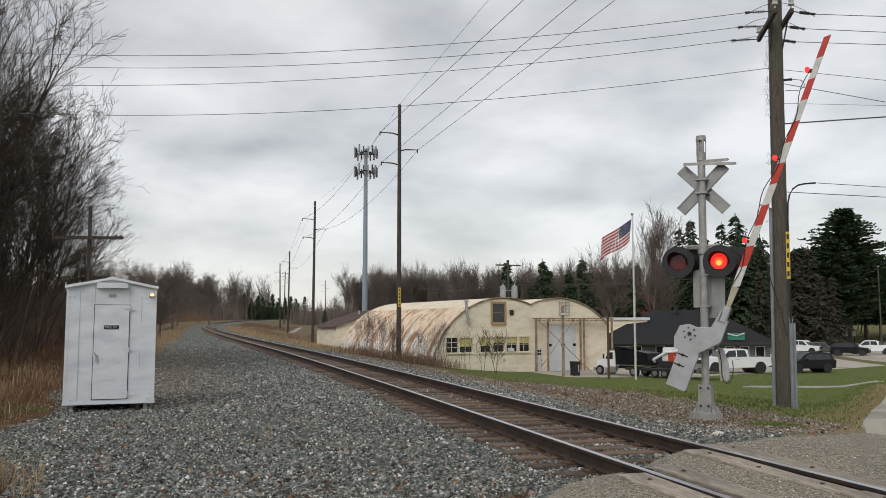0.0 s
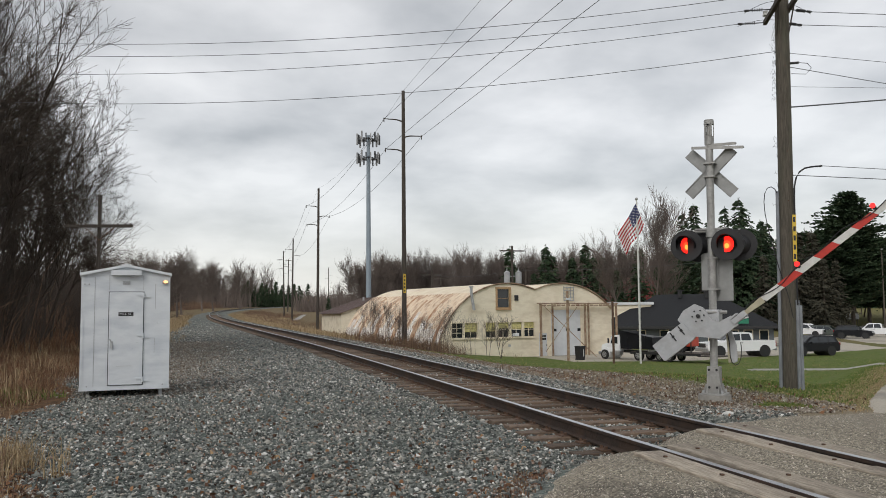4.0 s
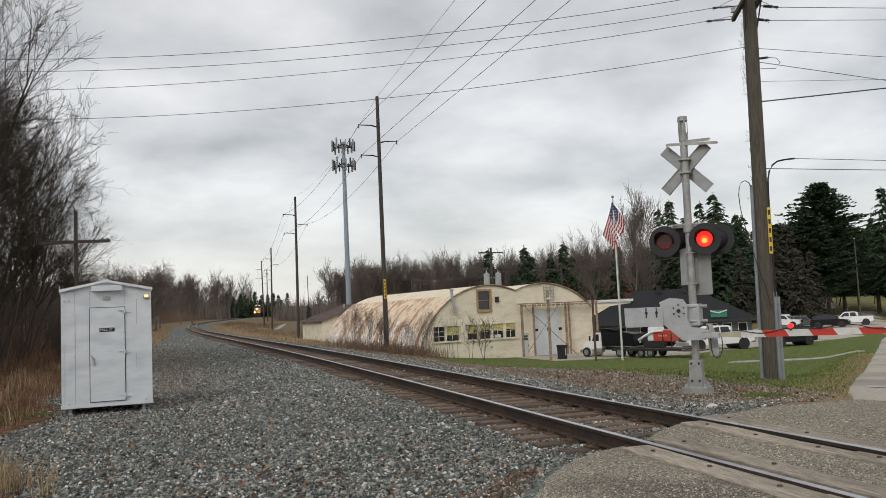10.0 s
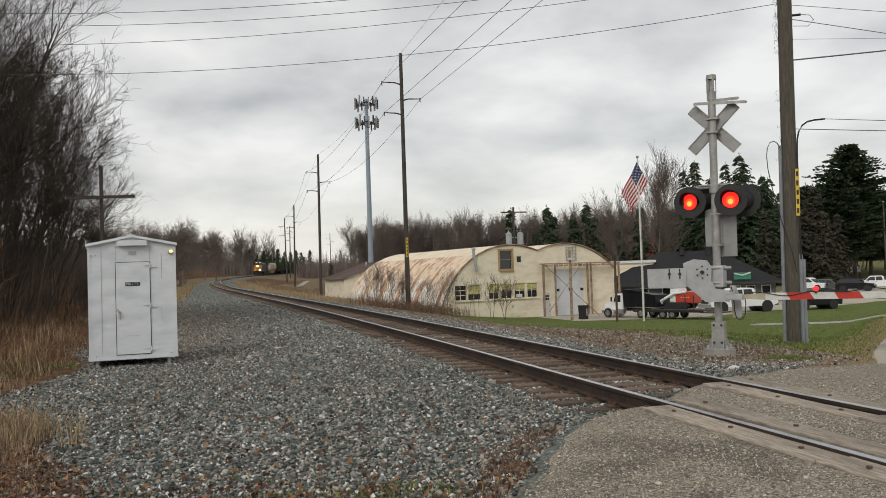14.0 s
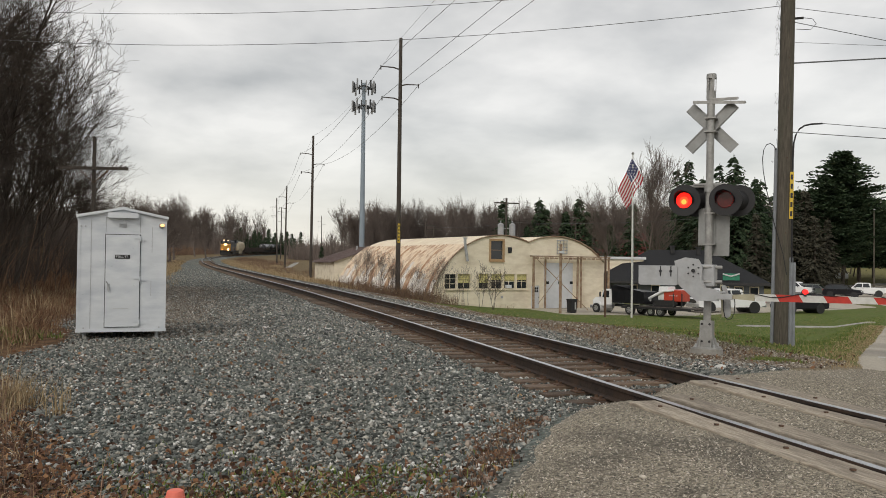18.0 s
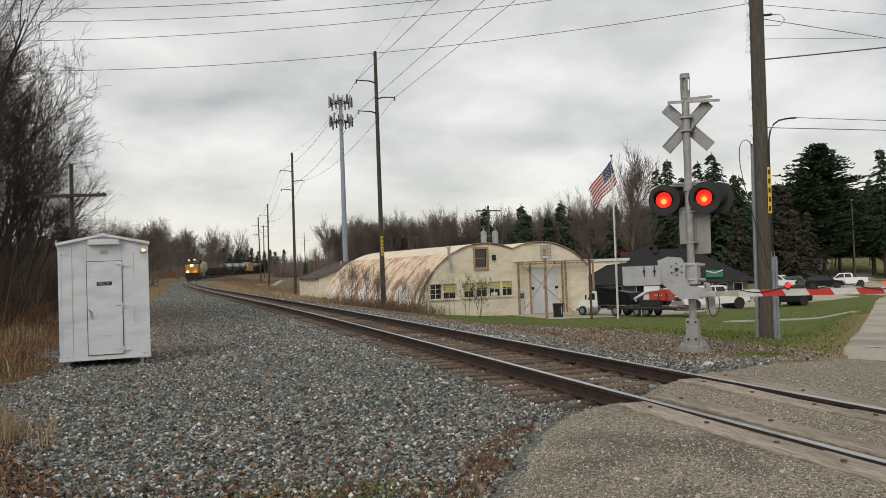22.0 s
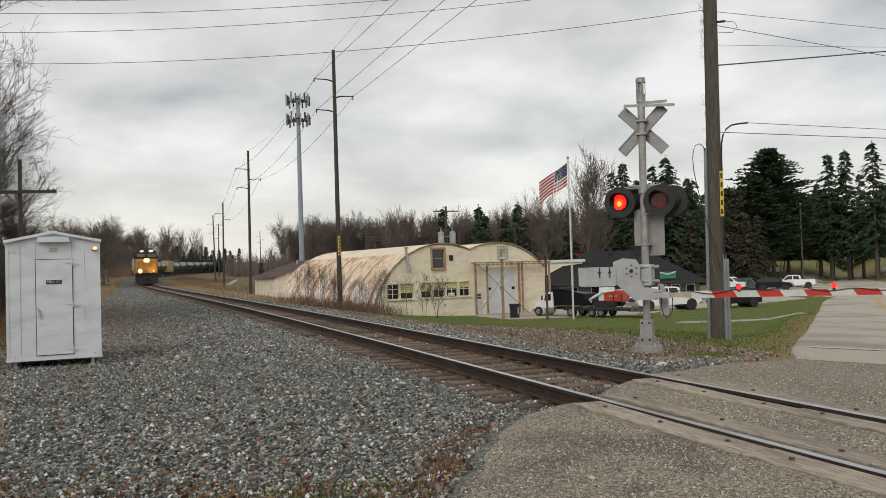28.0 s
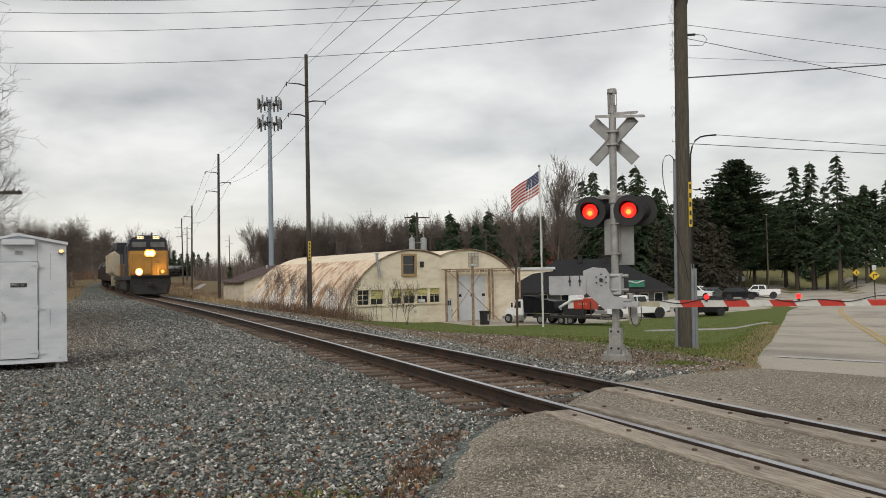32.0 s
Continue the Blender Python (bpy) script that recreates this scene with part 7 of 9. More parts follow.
    for s in (-1, 1):
        b = BM()
        tube(b, [(s * 1.48, 5.0, 2.5), (s * 1.48, 20.6, 2.5)], 0.022, 5)
        for k in range(10):
            rod(b, (s * 1.48, 5.2 + k * 1.7, 1.5), (s * 1.48, 5.2 + k * 1.7, 2.5), 0.018, n=5)
        part("side_handrail", b, M_LYELLOW, c)
    slab(c, "fuel_tank", (2.7, 6.4, 0.95), (0, 11.2, 0.85), M_LBLACK, 0.12)
    bogie(c, 4.1, 3)
    bogie(c, 18.3, 3)
    b = BM()
    tube(b, [(0.35, 3.2, 4.68), (0.35, 3.2, 4.82), (0.35, 2.7, 4.84)], 0.07, 8)
    tube(b, [(-0.3, 3.6, 4.68), (-0.3, 3.6, 4.95)], 0.03, 6)
    part("horn", b, M_LBLACK, c)
    return c, 22.6


def tank_car():
    c = thing("tank_car", pose(0, 0, 0), "glossy black cylindrical railway tank car", "tank car", "train")
    b = BM()
    pr = [(0.0, 1.5, 0.7), (0.0, 1.5, 0.0)]
    n, rings = 24, []
    for y, r in ((0.75, 0.35), (0.82, 0.8), (1.0, 1.2), (1.3, 1.42), (1.7, 1.5), (15.1, 1.5), (15.5, 1.42), (15.8, 1.2), (15.98, 0.8), (16.05, 0.35)):
        rings.append([b.verts.new((r * math.cos(a), y, 2.75 + r * math.sin(a))) for a in (2 * math.pi * k / n for k in range(n))])
    for p, q in zip(rings, rings[1:]):
        for k in range(n):
            b.faces.new((p[k], p[(k + 1) % n], q[(k + 1) % n], q[k]))
    b.faces.new(rings[0])
    b.faces.new(rings[-1])
    part("tank", b, M_TANK, c, smooth=True)
    for y in (4.5, 8.4, 12.3):
        b = BM()
        rod(b, (0, y - 0.04, 2.75), (0, y + 0.04, 2.75), 1.525, n=28)
        part("tank_band", b, M_TANK, c)
    b = BM()
    rod(b, (0, 8.4, 4.2), (0, 8.4, 4.55), 0.4, n=14)
    box(b, (1.5, 2.2, 0.06), (0, 8.4, 4.3))
    part("dome_platform", b, M_LBLACK, c)
    slab(c, "sill", (0.7, 16.8, 0.35), (0, 8.4, 1.05), M_LBLACK, 0.02)
    for y in (0.6, 16.2):
        slab(c, "end_platform", (2.8, 1.1, 0.1), (0, y, 1.2), M_LBLACK, 0.01)
        b = BM()
        tube(b, [(-1.35, y, 1.2), (-1.35, y, 2.2), (1.35, y, 2.2), (1.35, y, 1.2)], 0.03, 5)
        part("end_rail", b, M_LBLACK, c)
    bogie(c, 2.4)
    bogie(c, 14.4)
    return c, 16.9


def hopper(paint, name, label, length=14.6):
    c = thing(name, pose(0, 0, 0), label, "hopper car", "train")
    b = BM()
    prism(b, [(1.62 * math.copysign(abs(math.cos(a)) ** 0.55, math.cos(a)), 3.05 + 1.5 * math.copysign(abs(math.sin(a)) ** 0.75, math.sin(a))) for a in (2 * math.pi * (k + 0.5) / 28 for k in range(28))], length - 1.6, pose(0, length / 2, 0))
    part("car_body", b, paint, c)
    k = 1.6
    while k < length - 1.4:
        for s in (-1, 1):
            slab(c, "side_rib", (0.08, 0.1, 2.0), (s * 1.6, k, 3.05), paint, 0.0)
        k += 1.25
    for j in range(3):
        b = BM()
        y = length * (0.28 + 0.22 * j)
        prism(b, [(y - 1.4, 1.65), (y + 1.4, 1.65), (y + 0.35, 0.55), (y - 0.35, 0.55)], 2.3, Matrix.Rotation(radians(90), 4, "Z"))
        part("discharge_bay", b, paint, c)
    slab(c, "sill", (0.7, length, 0.3), (0, length / 2, 1.1), M_LBLACK, 0.02)
    slab(c, "roof_walk", (1.0, length - 2, 0.06), (0, length / 2, 4.62), M_GREYBOX, 0.0)
    b = BM()
    for k in range(7):
        box(b, (0.5, 0.03, 0.03), (1.3, 0.55, 1.4 + 0.4 * k))
    part("ladder", b, paint, c)
    bogie(c, 2.1)
    bogie(c, length - 2.1)
    return c, length + 0.5


def gondola():
    c = thing("gondola_car", pose(0, 0, 0), "low dark brown open gondola car", "gondola car", "train")
    b = BM()
    for s in (-1, 1):
        box(b, (0.12, 15.2, 1.45), (s * 1.5, 8.2, 1.95))
    for y in (0.65, 15.75):
        box(b, (3.0, 0.12, 1.45), (0, y, 1.95))
    box(b, (3.0, 15.2, 0.2), (0, 8.2, 1.25))
    part("tub", b, M_GOND, c)
    for k in range(12):
        for s in (-1, 1):
            slab(c, "side_post", (0.12, 0.14, 1.4), (s * 1.6, 1.2 + k * 1.28, 1.93), M_GOND, 0.0)
    slab(c, "sill", (0.7, 16, 0.3), (0, 8.2, 1.1), M_LBLACK, 0.02)
    bogie(c, 2.3)
    bogie(c, 14.1)
    return c, 16.8


def boxcar():
    c = thing("boxcar", pose(0, 0, 0), "tan box car between black tank cars", "boxcar", "train")
    b = BM()
    prism(b, [(-1.55, 1.2), (1.55, 1.2), (1.55, 4.3), (0, 4.6), (-1.55, 4.3)], 12.6, pose(0, 7.0, 0))
    part("car_body", b, M_TAN, c)
    for s in (-1, 1):
        slab(c, "sliding_door", (0.08, 2.6, 2.8), (s * 1.58, 7.0, 2.7), M_TAN, 0.02)
        for k in range(10):
            slab(c, "side_rib", (0.06, 0.1, 3.0), (s * 1.56, 1.2 + k * 1.27, 2.75), M_TAN, 0.0)
    slab(c, "sill", (0.7, 13.8, 0.3), (0, 7, 1.1), M_LBLACK, 0.02)
    bogie(c, 2.1)
    bogie(c, 11.9)
    return c, 14.4


train = []
loco, ln = locomotive()
loco.scale = (1.0, 1.0, 1.06)
train.append((loco, 0.0, ln))
off = ln
car, ln = hopper(M_CREAM, "covered_hopper", "dusty cream covered hopper car")
train.append((car, off, ln))
off += ln
g0, gl = gondola()
for k in range(3):
    c = g0 if k == 0 else copy_thing(g0, pose(0, 0, 0))
    train.append((c, off, gl))
    off += gl
t0, tl = tank_car()
for k in range(3):
    c = t0 if k == 0 else copy_thing(t0, pose(0, 0, 0))
    train.append((c, off, tl))
    off += tl
car, ln = boxcar()
train.append((car, off, ln))
off += ln
for k in range(12):
    train.append((copy_thing(t0, pose(0, 0, 0)), off, tl))
    off += tl


# ---- plants ----
M_BARK = mat("grey_brown_bark", (0.12, 0.098, 0.08), (0.06, 0.048, 0.04), 6, 0.95, bump=0.5, stretch=(4, 4, 0.7))
M_TWIG = mat("dark_brown_twigs", (0.105, 0.082, 0.068), (0.062, 0.048, 0.04), 2, 0.95)
# paler and greyer than the near twigs: distance haze is put into the colour
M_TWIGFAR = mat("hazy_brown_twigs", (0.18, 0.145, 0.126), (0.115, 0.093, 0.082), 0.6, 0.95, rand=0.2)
M_NEEDLE = island_mat("dark_spruce_needles", [(0.0, (0.016, 0.034, 0.015)), (0.5, (0.032, 0.06, 0.026)), (0.9, (0.052, 0.088, 0.038)), (1.0, (0.075, 0.082, 0.042))])
M_NEEDLEDRY = island_mat("dull_brown_spruce_needles", [(0.0, (0.026, 0.026, 0.017)), (0.5, (0.045, 0.044, 0.028)), (1.0, (0.07, 0.062, 0.04))])


M_RUSSET = island_mat("russet_bracken", [(0.0, (0.075, 0.04, 0.024)), (0.5, (0.17, 0.09, 0.05)), (0.85, (0.28, 0.15, 0.08)), (1.0, (0.38, 0.28, 0.16))])


M_SHOULDER = island_mat("tan_shoulder_gravel", [(0.0, (0.09, 0.07, 0.052)), (0.45, (0.2, 0.165, 0.13)), (0.8, (0.33, 0.29, 0.24)), (0.96, (0.5, 0.47, 0.42)), (1.0, (0.65, 0.62, 0.58))])


M_GRIT = island_mat("pale_asphalt_grit", [(0.0, (0.16, 0.142, 0.115)), (0.3, (0.34, 0.305, 0.25)), (0.75, (0.56, 0.5, 0.42)), (1.0, (0.78, 0.73, 0.65))])


def fast_mesh(name, verts, faces, material, parent=None):
    """verts: n x 3, faces: m x k, as arrays."""
    me = bpy.data.meshes.new(name)
    n, (m, k) = len(verts), faces.shape
    me.vertices.add(n)
    me.vertices.foreach_set("co", np.ascontiguousarray(verts, dtype=np.float32).ravel())
    me.loops.add(m * k)
    me.loops.foreach_set("vertex_index", np.ascontiguousarray(faces, dtype=np.int32).ravel())
    me.polygons.add(m)
    me.polygons.foreach_set("loop_start", np.arange(0, m * k, k, dtype=np.int32))
    me.update(calc_edges=True)
    me.validate()
    me.materials.append(material)
    ob = new(name, me)
    if parent is not None:
        ob.parent = parent
    return ob


def grow(seed, height, spread_=0.5, levels=4, kids=(9, 7, 5, 4), stems=1, twig=0.006, lean=(0, 0), base_r=None, up=0.25):
    """A leafless tree: limbs split again and again into fine twigs. Gives thick and thin meshes as lists."""
    rng = random.Random(seed)
    thick, thin = ([], []), ([], [])

    def branch(p, d, length, r, level):
        n = 4 if level else 7
        sides = (7, 5, 4, 3, 3)[min(level, 4)]
        store = thick if level < 2 else thin
        verts, faces = store
        pts, rad = [p], [r]
        cur = d.copy()
        for i in range(n):
            f = (i + 1) / n
            bend = 0.10 if level else 0.06
            cur = (cur + Vector((rng.gauss(0, bend), rng.gauss(0, bend), rng.gauss(0, bend * 0.6) + up * 0.22 * (1 if level else 0.2)))).normalized()
            pts.append(pts[-1] + cur * length / n)
            rad.append(max(twig * 0.6, r * (1 - f * (0.72 if level else 0.8))))
        base = len(verts)
        for i, (q, rr) in enumerate(zip(pts, rad)):
            dd = (pts[min(i + 1, n)] - pts[max(i - 1, 0)]).normalized()
            u = dd.orthogonal().normalized()
            w = dd.cross(u)
            for k in range(sides):
                a = 2 * math.pi * k / sides
                verts.append(q + (u * math.cos(a) + w * math.sin(a)) * rr)
        for i in range(n):
            for k in range(sides):
                a, b_ = base + i * sides + k, base + i * sides + (k + 1) % sides
                faces.append((a, b_, b_ + sides, a + sides))
        if level < levels:
            cnt = kids[level]
            for j in range(cnt):
                f = rng.uniform(0.28 if level == 0 else 0.15, 0.98)
                i = min(n - 1, int(f * n))
                q = pts[i] + (pts[i + 1] - pts[i]) * (f * n - i)
                dd = (pts[i + 1] - pts[i]).normalized()
                az = rng.uniform(0, 2 * math.pi)
                u = dd.orthogonal().normalized()
                side = (u * math.cos(az) + dd.cross(u) * math.sin(az))
                ang = rng.uniform(0.4, 0.85) * (spread_ + 0.5)
                nd = (dd * math.cos(ang) + side * math.sin(ang) + Vector((0, 0, up * 0.5))).normalized()
                ln = length * rng.uniform(0.36, 0.64) * (1.1 - 0.55 * f if level == 0 else 1.0)
                branch(q, nd, ln, max(twig, rad[i] * rng.uniform(0.48, 0.7)), level + 1)

    for s in range(stems):
        a = rng.uniform(0, 6.28)
        off = Vector((math.cos(a), math.sin(a), 0)) * (0.5 if stems > 1 else 0)
        d = Vector((lean[0] + rng.gauss(0, 0.1), lean[1] + rng.gauss(0, 0.1), 1)).normalized()
        branch(off, d, height * rng.uniform(0.8, 1.0), base_r or height * 0.013, 0)
    return thick, thin


def tree_model(name, seed, height, label, far=False, **kw):
    t = thing(name, pose(0, 0, 0), label, "tree")
    thick, thin = grow(seed, height, **kw)
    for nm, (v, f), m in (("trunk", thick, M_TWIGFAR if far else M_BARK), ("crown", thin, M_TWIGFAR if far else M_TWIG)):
        fast_mesh(nm, np.array([tuple(q) for q in v]), np.array(f), m, t)
    return t


def plant(model, places, group, rng, first=True, turn=(0, 360)):
    """The model itself at the first place, copies at the rest."""
    for k, (x, y, s) in enumerate(places):
        m = pose(x, y, ground_z(x, y) - 0.1, 0, 0, rng.uniform(*turn)) @ Matrix.Scale(s, 4)
        if k == 0 and first:
            model.matrix_basis = m
            o = model
        else:
            o = copy_thing(model, pose(0, 0, 0))
            o.matrix_basis = m
        o["group"] = group


rng = random.Random(21)
near_label = "tall leafless tree with dark spreading branches"
near_models = [tree_model("bare_tree", 31 + k, 13.5, near_label, spread_=0.5, levels=4, kids=(10, 7, 5, 3), stems=3, twig=0.0095, lean=(0.12 + 0.04 * k, -0.05), up=0.22, base_r=0.13) for k in range(4)]
spots = [[], [], [], []]
near_list = [(-15.2, 24.0, 0.95), (-13.9, 28.0, 0.82),   (-16.8, 27.5, 1.05), (-13.9, 33.0, 0.85), (-17.5, 31.5, 1.1), (-12.6, 38.0, 0.72), (-16.0, 38.5, 0.95), (-20.5, 26.0, 1.05), (-13.6, 44.0, 0.72), (-21, 36, 1.1), (-12.3, 29.0, 0.6), (-11.9, 33.5, 0.52), (-13.0, 36.0, 0.66), (-11.9, 40.5, 0.5), (-14.4, 26.0, 0.72), (-12.6, 47.0, 0.5), (-14.8, 31.0, 0.9)]
for k, p in enumerate(near_list):
    spots[k % 4].append(p)
for m_, s_ in zip(near_models, spots):
    plant(m_, s_, "leafless trees beside the hut", rng, turn=(-45, 35))

mid_models = [tree_model("bare_tree", 61 + k, 9.0, "leafless brown tree along the railway", spread_=0.75, levels=3, kids=(14, 9, 7), stems=1 + k % 2, twig=0.013, up=0.16) for k in range(3)]
mid = [[], [], []]
r2 = random.Random(5)
for k in range(46):
    y = 46 + k * 2.9
    x = track_x(y) - r2.uniform(7.0, 17.0) - (2.0 if y > 90 else 0)
    mid[k % 3].append((x, y, r2.uniform(0.36, 0.56) * (1.0 if y < 110 else 1.1)))
for m_, s_ in zip(mid_models, mid):
    plant(m_, s_, "leafless trees along the railway", rng)

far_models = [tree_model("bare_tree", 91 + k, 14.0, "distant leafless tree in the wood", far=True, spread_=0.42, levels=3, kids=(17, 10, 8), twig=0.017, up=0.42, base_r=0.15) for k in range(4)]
far_spots = [[], [], [], []]
k = 0
# wood behind the workshop
for j in range(230):
    u = r2.uniform(0, 1)
    x = 30 + u * 97
    y = 205 - u * 62 + r2.uniform(-22, 26)
    far_spots[k % 4].append((x, y, r2.uniform(0.78, 1.0)))
    k += 1
# big ones left of the bend, and thin ones behind the flag and in the park
for x, y, s in ((54.4, 104.4, 1.16), (58.7, 107.7, 1.0), (51, 108, 0.95), (122, 96, 1.1), (128, 102, 1.1), (118, 92, 0.9)):
    far_spots[k % 4].append((x, y, s))
    k += 1
round_tree = tree_model("bare_tree", 97, 13.0, "wide-crowned leafless tree beside the bend", far=True, spread_=0.95, levels=3, kids=(18, 11, 8), stems=2, twig=0.02, up=0.1, base_r=0.2)
plant(round_tree, [(-14.5, 118, 0.6), (-11.0, 150, 0.72), (-20, 126, 0.62), (-12, 190, 0.8), (-6, 232, 0.85), (-17, 160, 0.7), (3, 300, 0.95), (-9, 262, 0.85)], "leafless trees along the railway", rng)
for m_, s_ in zip(far_models, far_spots):
    plant(m_, s_, "distant leafless wood", rng)


def joined_wood(name, places, seed, label):
    """Far trees that nobody could count, as one mesh."""
    vs, fs, base = [], [], 0
    for q in range(3):
        thick, thin = grow(seed + q, 14.0, spread_=0.45, levels=2, kids=(22, 12), twig=0.035, up=0.42, base_r=0.17)
        cv = np.array([tuple(v) for v in thick[0]] + [tuple(v) for v in thin[0]])
        cf = np.concatenate([np.array([f[:4] for f in thick[1]]), np.array(thin[1]) + len(thick[0])])
        for x, y, s in places[q::3]:
            a = rng.uniform(0, 6.28)
            c, sn = math.cos(a) * s, math.sin(a) * s
            vs.append(np.stack([cv[:, 0] * c - cv[:, 1] * sn + x, cv[:, 0] * sn + cv[:, 1] * c + y, cv[:, 2] * s + ground_z(x, y) - 0.1], 1))
            fs.append(cf + base)
            base += len(cv)
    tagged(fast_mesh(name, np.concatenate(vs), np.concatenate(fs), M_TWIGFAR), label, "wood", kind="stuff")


bend_wood = []
for j in range(170):
    y = r2.uniform(335, 470)
    bend_wood.append((track_x(y) - r2.uniform(16, 120) if j % 3 else track_x(y) + r2.uniform(22, 75), y, r2.uniform(0.6, 1.2)))
for j in range(130):
    y = r2.uniform(110, 340)
    bend_wood.append((track_x(y) - r2.uniform(14, 55), y, r2.uniform(0.26, 0.46)))
joined_wood("bend_wood", bend_wood, 301, "brown leafless wood round the far bend of the line")


def conifer(name, seed, height, width, label, kind_="spruce", needle=None, far=False, gap=0.5, low=0.06):
    """Whorls of boughs round a trunk, each bough set with hanging or tufted needle sprays."""
    t = thing(name, pose(0, 0, 0), label, "tree")
    rg = np.random.RandomState(seed)
    b = BM()
    rod(b, (0, 0, -0.3), (0, 0, height * 0.98), height * 0.016, 0.02, n=8)
    part("trunk", b, M_BARK, t)
    spruce = kind_ == "spruce"
    V, F = [], []

    def spray(p, direction, ln, hang):
        tilt = rg.uniform(-1.2, 1.2)
        w = np.array([-direction[1] * math.cos(tilt), direction[0] * math.cos(tilt), math.sin(tilt)]) * ln * 0.25
        e = p + direction * ln
        dn = np.array([0, 0, -hang])
        i0 = len(V)
        V.extend([p, p + direction * ln * 0.5 + w + dn * 0.5, e + dn, p + direction * ln * 0.5 - w + dn * 0.6])
        F.extend([(i0, i0 + 1, i0 + 2), (i0, i0 + 2, i0 + 3)])

    z = height * low
    while z < height * 0.99:
        f = z / height
        if spruce:
            reach = width * (1 - f) ** 0.9 * (1.0 if f > 0.12 else 0.85) + 0.12
            nb = int(6 + 6 * (1 - f))
        else:
            g = (f - low) / (1 - low)
            reach = width * knots(g, [(0, 0.75), (0.2, 0.95), (0.42, 1.0), (0.65, 0.74), (0.85, 0.42), (1.0, 0.08)])
            nb = int(7 + 5 * (1 - f))
        for q in range(nb):
            az = rg.uniform(0, 2 * np.pi)
            rl = reach * (rg.choice([0.55, 0.8, 1.0, 1.18]) * rg.uniform(0.8, 1.15) if spruce else rg.uniform(0.5, 1.2))
            z0 = z + rg.uniform(-0.3, 0.3) * gap
            step = 0.3 if not far else 0.5
            ns = max(3, int(rl / step))
            c, sn = math.cos(az), math.sin(az)
            for s in range(ns):
                g = (s + rg.uniform(0.2, 0.9)) / ns
                r = rl * g
                zz = z0 + ((0.12 * r - 0.42 * rl * g * g) if spruce else (0.25 * r - 0.1 * rl * g * g)) + rg.normal(0, 0.05)
                p = np.array([c * r, sn * r, zz])
                size = (0.38 + 0.32 * (1 - g)) * (1.0 if not far else 1.25) * (1.0 if spruce else 1.3)
                for side in (-1, 1, 0):
                    a2 = az + side * rg.uniform(0.5, 1.1)
                    ln = size * rg.uniform(0.6, 1.4)
                    spray(p, np.array([math.cos(a2), math.sin(a2), 0.0 if spruce else rg.uniform(0, 0.5)]), ln, ln * (rg.uniform(0.25, 0.75) if spruce else rg.uniform(-0.1, 0.25)))
        z += gap * (0.6 + 0.6 * (1 - f)) * (1.0 if not far else 1.35)
    for q in range(8):
        a2 = rg.uniform(0, 6.28)
        spray(np.array([0, 0, height * (0.965 + 0.004 * q)]), np.array([math.cos(a2) * 0.5, math.sin(a2) * 0.5, 1.0]), 0.35, 0.0)
    fast_mesh("crown", np.array(V), np.array(F), needle or M_NEEDLE, t)
    return t


sp1 = conifer("spruce_tree", 3, 20.0, 6.2, "tall dark green spruce with drooping boughs", gap=0.7, low=0.26)
plant(sp1, [(101.0, 106.5, 1.05), (104.2, 106.1, 1.08), (69.8, 118.5, 1.0), (115.6, 105.5, 0.86), (78.1, 112.9, 0.85)], "dark conifers", rng)
sp2 = conifer("spruce_tree", 8, 20.5, 6.2, "tall dark green spruce with an open crown", gap=0.85, low=0.26)
plant(sp2, [(102.6, 99.1, 1.07), (70.9, 123.7, 0.94), (76.5, 120.1, 0.97), (111.5, 110.1, 0.9), (103.2, 111.3, 0.8), (124, 108, 0.9)], "dark conifers", rng)
sp3 = conifer("spruce_tree", 13, 14.5, 4.2, "dull brownish spruce, thin of needles", needle=M_NEEDLEDRY, gap=0.7)
plant(sp3, [(74.9, 100.3, 0.97), (78.8, 102.2, 1.0), (75.4, 96.0, 0.71), (79.8, 98.8, 0.7), (66.0, 106.5, 0.8), (71.5, 103.5, 0.75), (83.5, 104.0, 0.8), (62.0, 104.0, 0.6)], "dark conifers", rng)
broad = conifer("spruce_tree", 19, 20.0, 9.0, "broad dark green spruce with heavy boughs", gap=0.6)
plant(broad, [(72.7, 110.6, 1.01), (81.5, 116.0, 0.85), (68.9, 113.1, 0.84)], "dark conifers", rng)
pine = conifer("pine_tree", 17, 21.0, 7.8, "broad dark green pine with a rounded crown", "pine", gap=0.36, low=0.2)
plant(pine, [(89.2, 106.5, 1.0), (85.0, 104.5, 0.76), (94.5, 109.0, 0.72), (98.0, 122.0, 0.75), (110, 118, 0.75)], "dark conifers", rng)
fc = conifer("spruce_tree", 23, 15.0, 4.6, "small dark conifer in the distant wood", far=True, gap=0.6)
plant(fc, [(54.7, 164.5, 1.08), (57.8, 152.6, 1.05), (58.9, 152.2, 0.93), (60.5, 146.1, 0.88), (62.9, 144.9, 1.04), (63.3, 142.6, 0.87), (63.4, 139.2, 0.85), (63.5, 133.6, 0.68), (67.0, 131.7, 0.92), (56.3, 155, 0.7), (61.6, 147, 0.7), (65.2, 136, 0.6), (69.5, 130, 0.7), (59.5, 141, 0.6), (15.0, 152, 0.3)] + [(6.0 + 0.8 * j + 0.5 * math.sin(j * 2.1), 392 + 9 * math.sin(j * 1.7), 0.6 + 0.13 * math.sin(j * 2.6) + 0.1 * math.sin(j * 0.7)) for j in range(38)] + [(122 + 3.3 * j + 1.5 * math.sin(j * 2.3), 196 + 8 * math.sin(j * 1.9), 1.3 + 0.2 * math.sin(j * 2.7)) for j in range(30)], "dark conifers in the distance", rng)
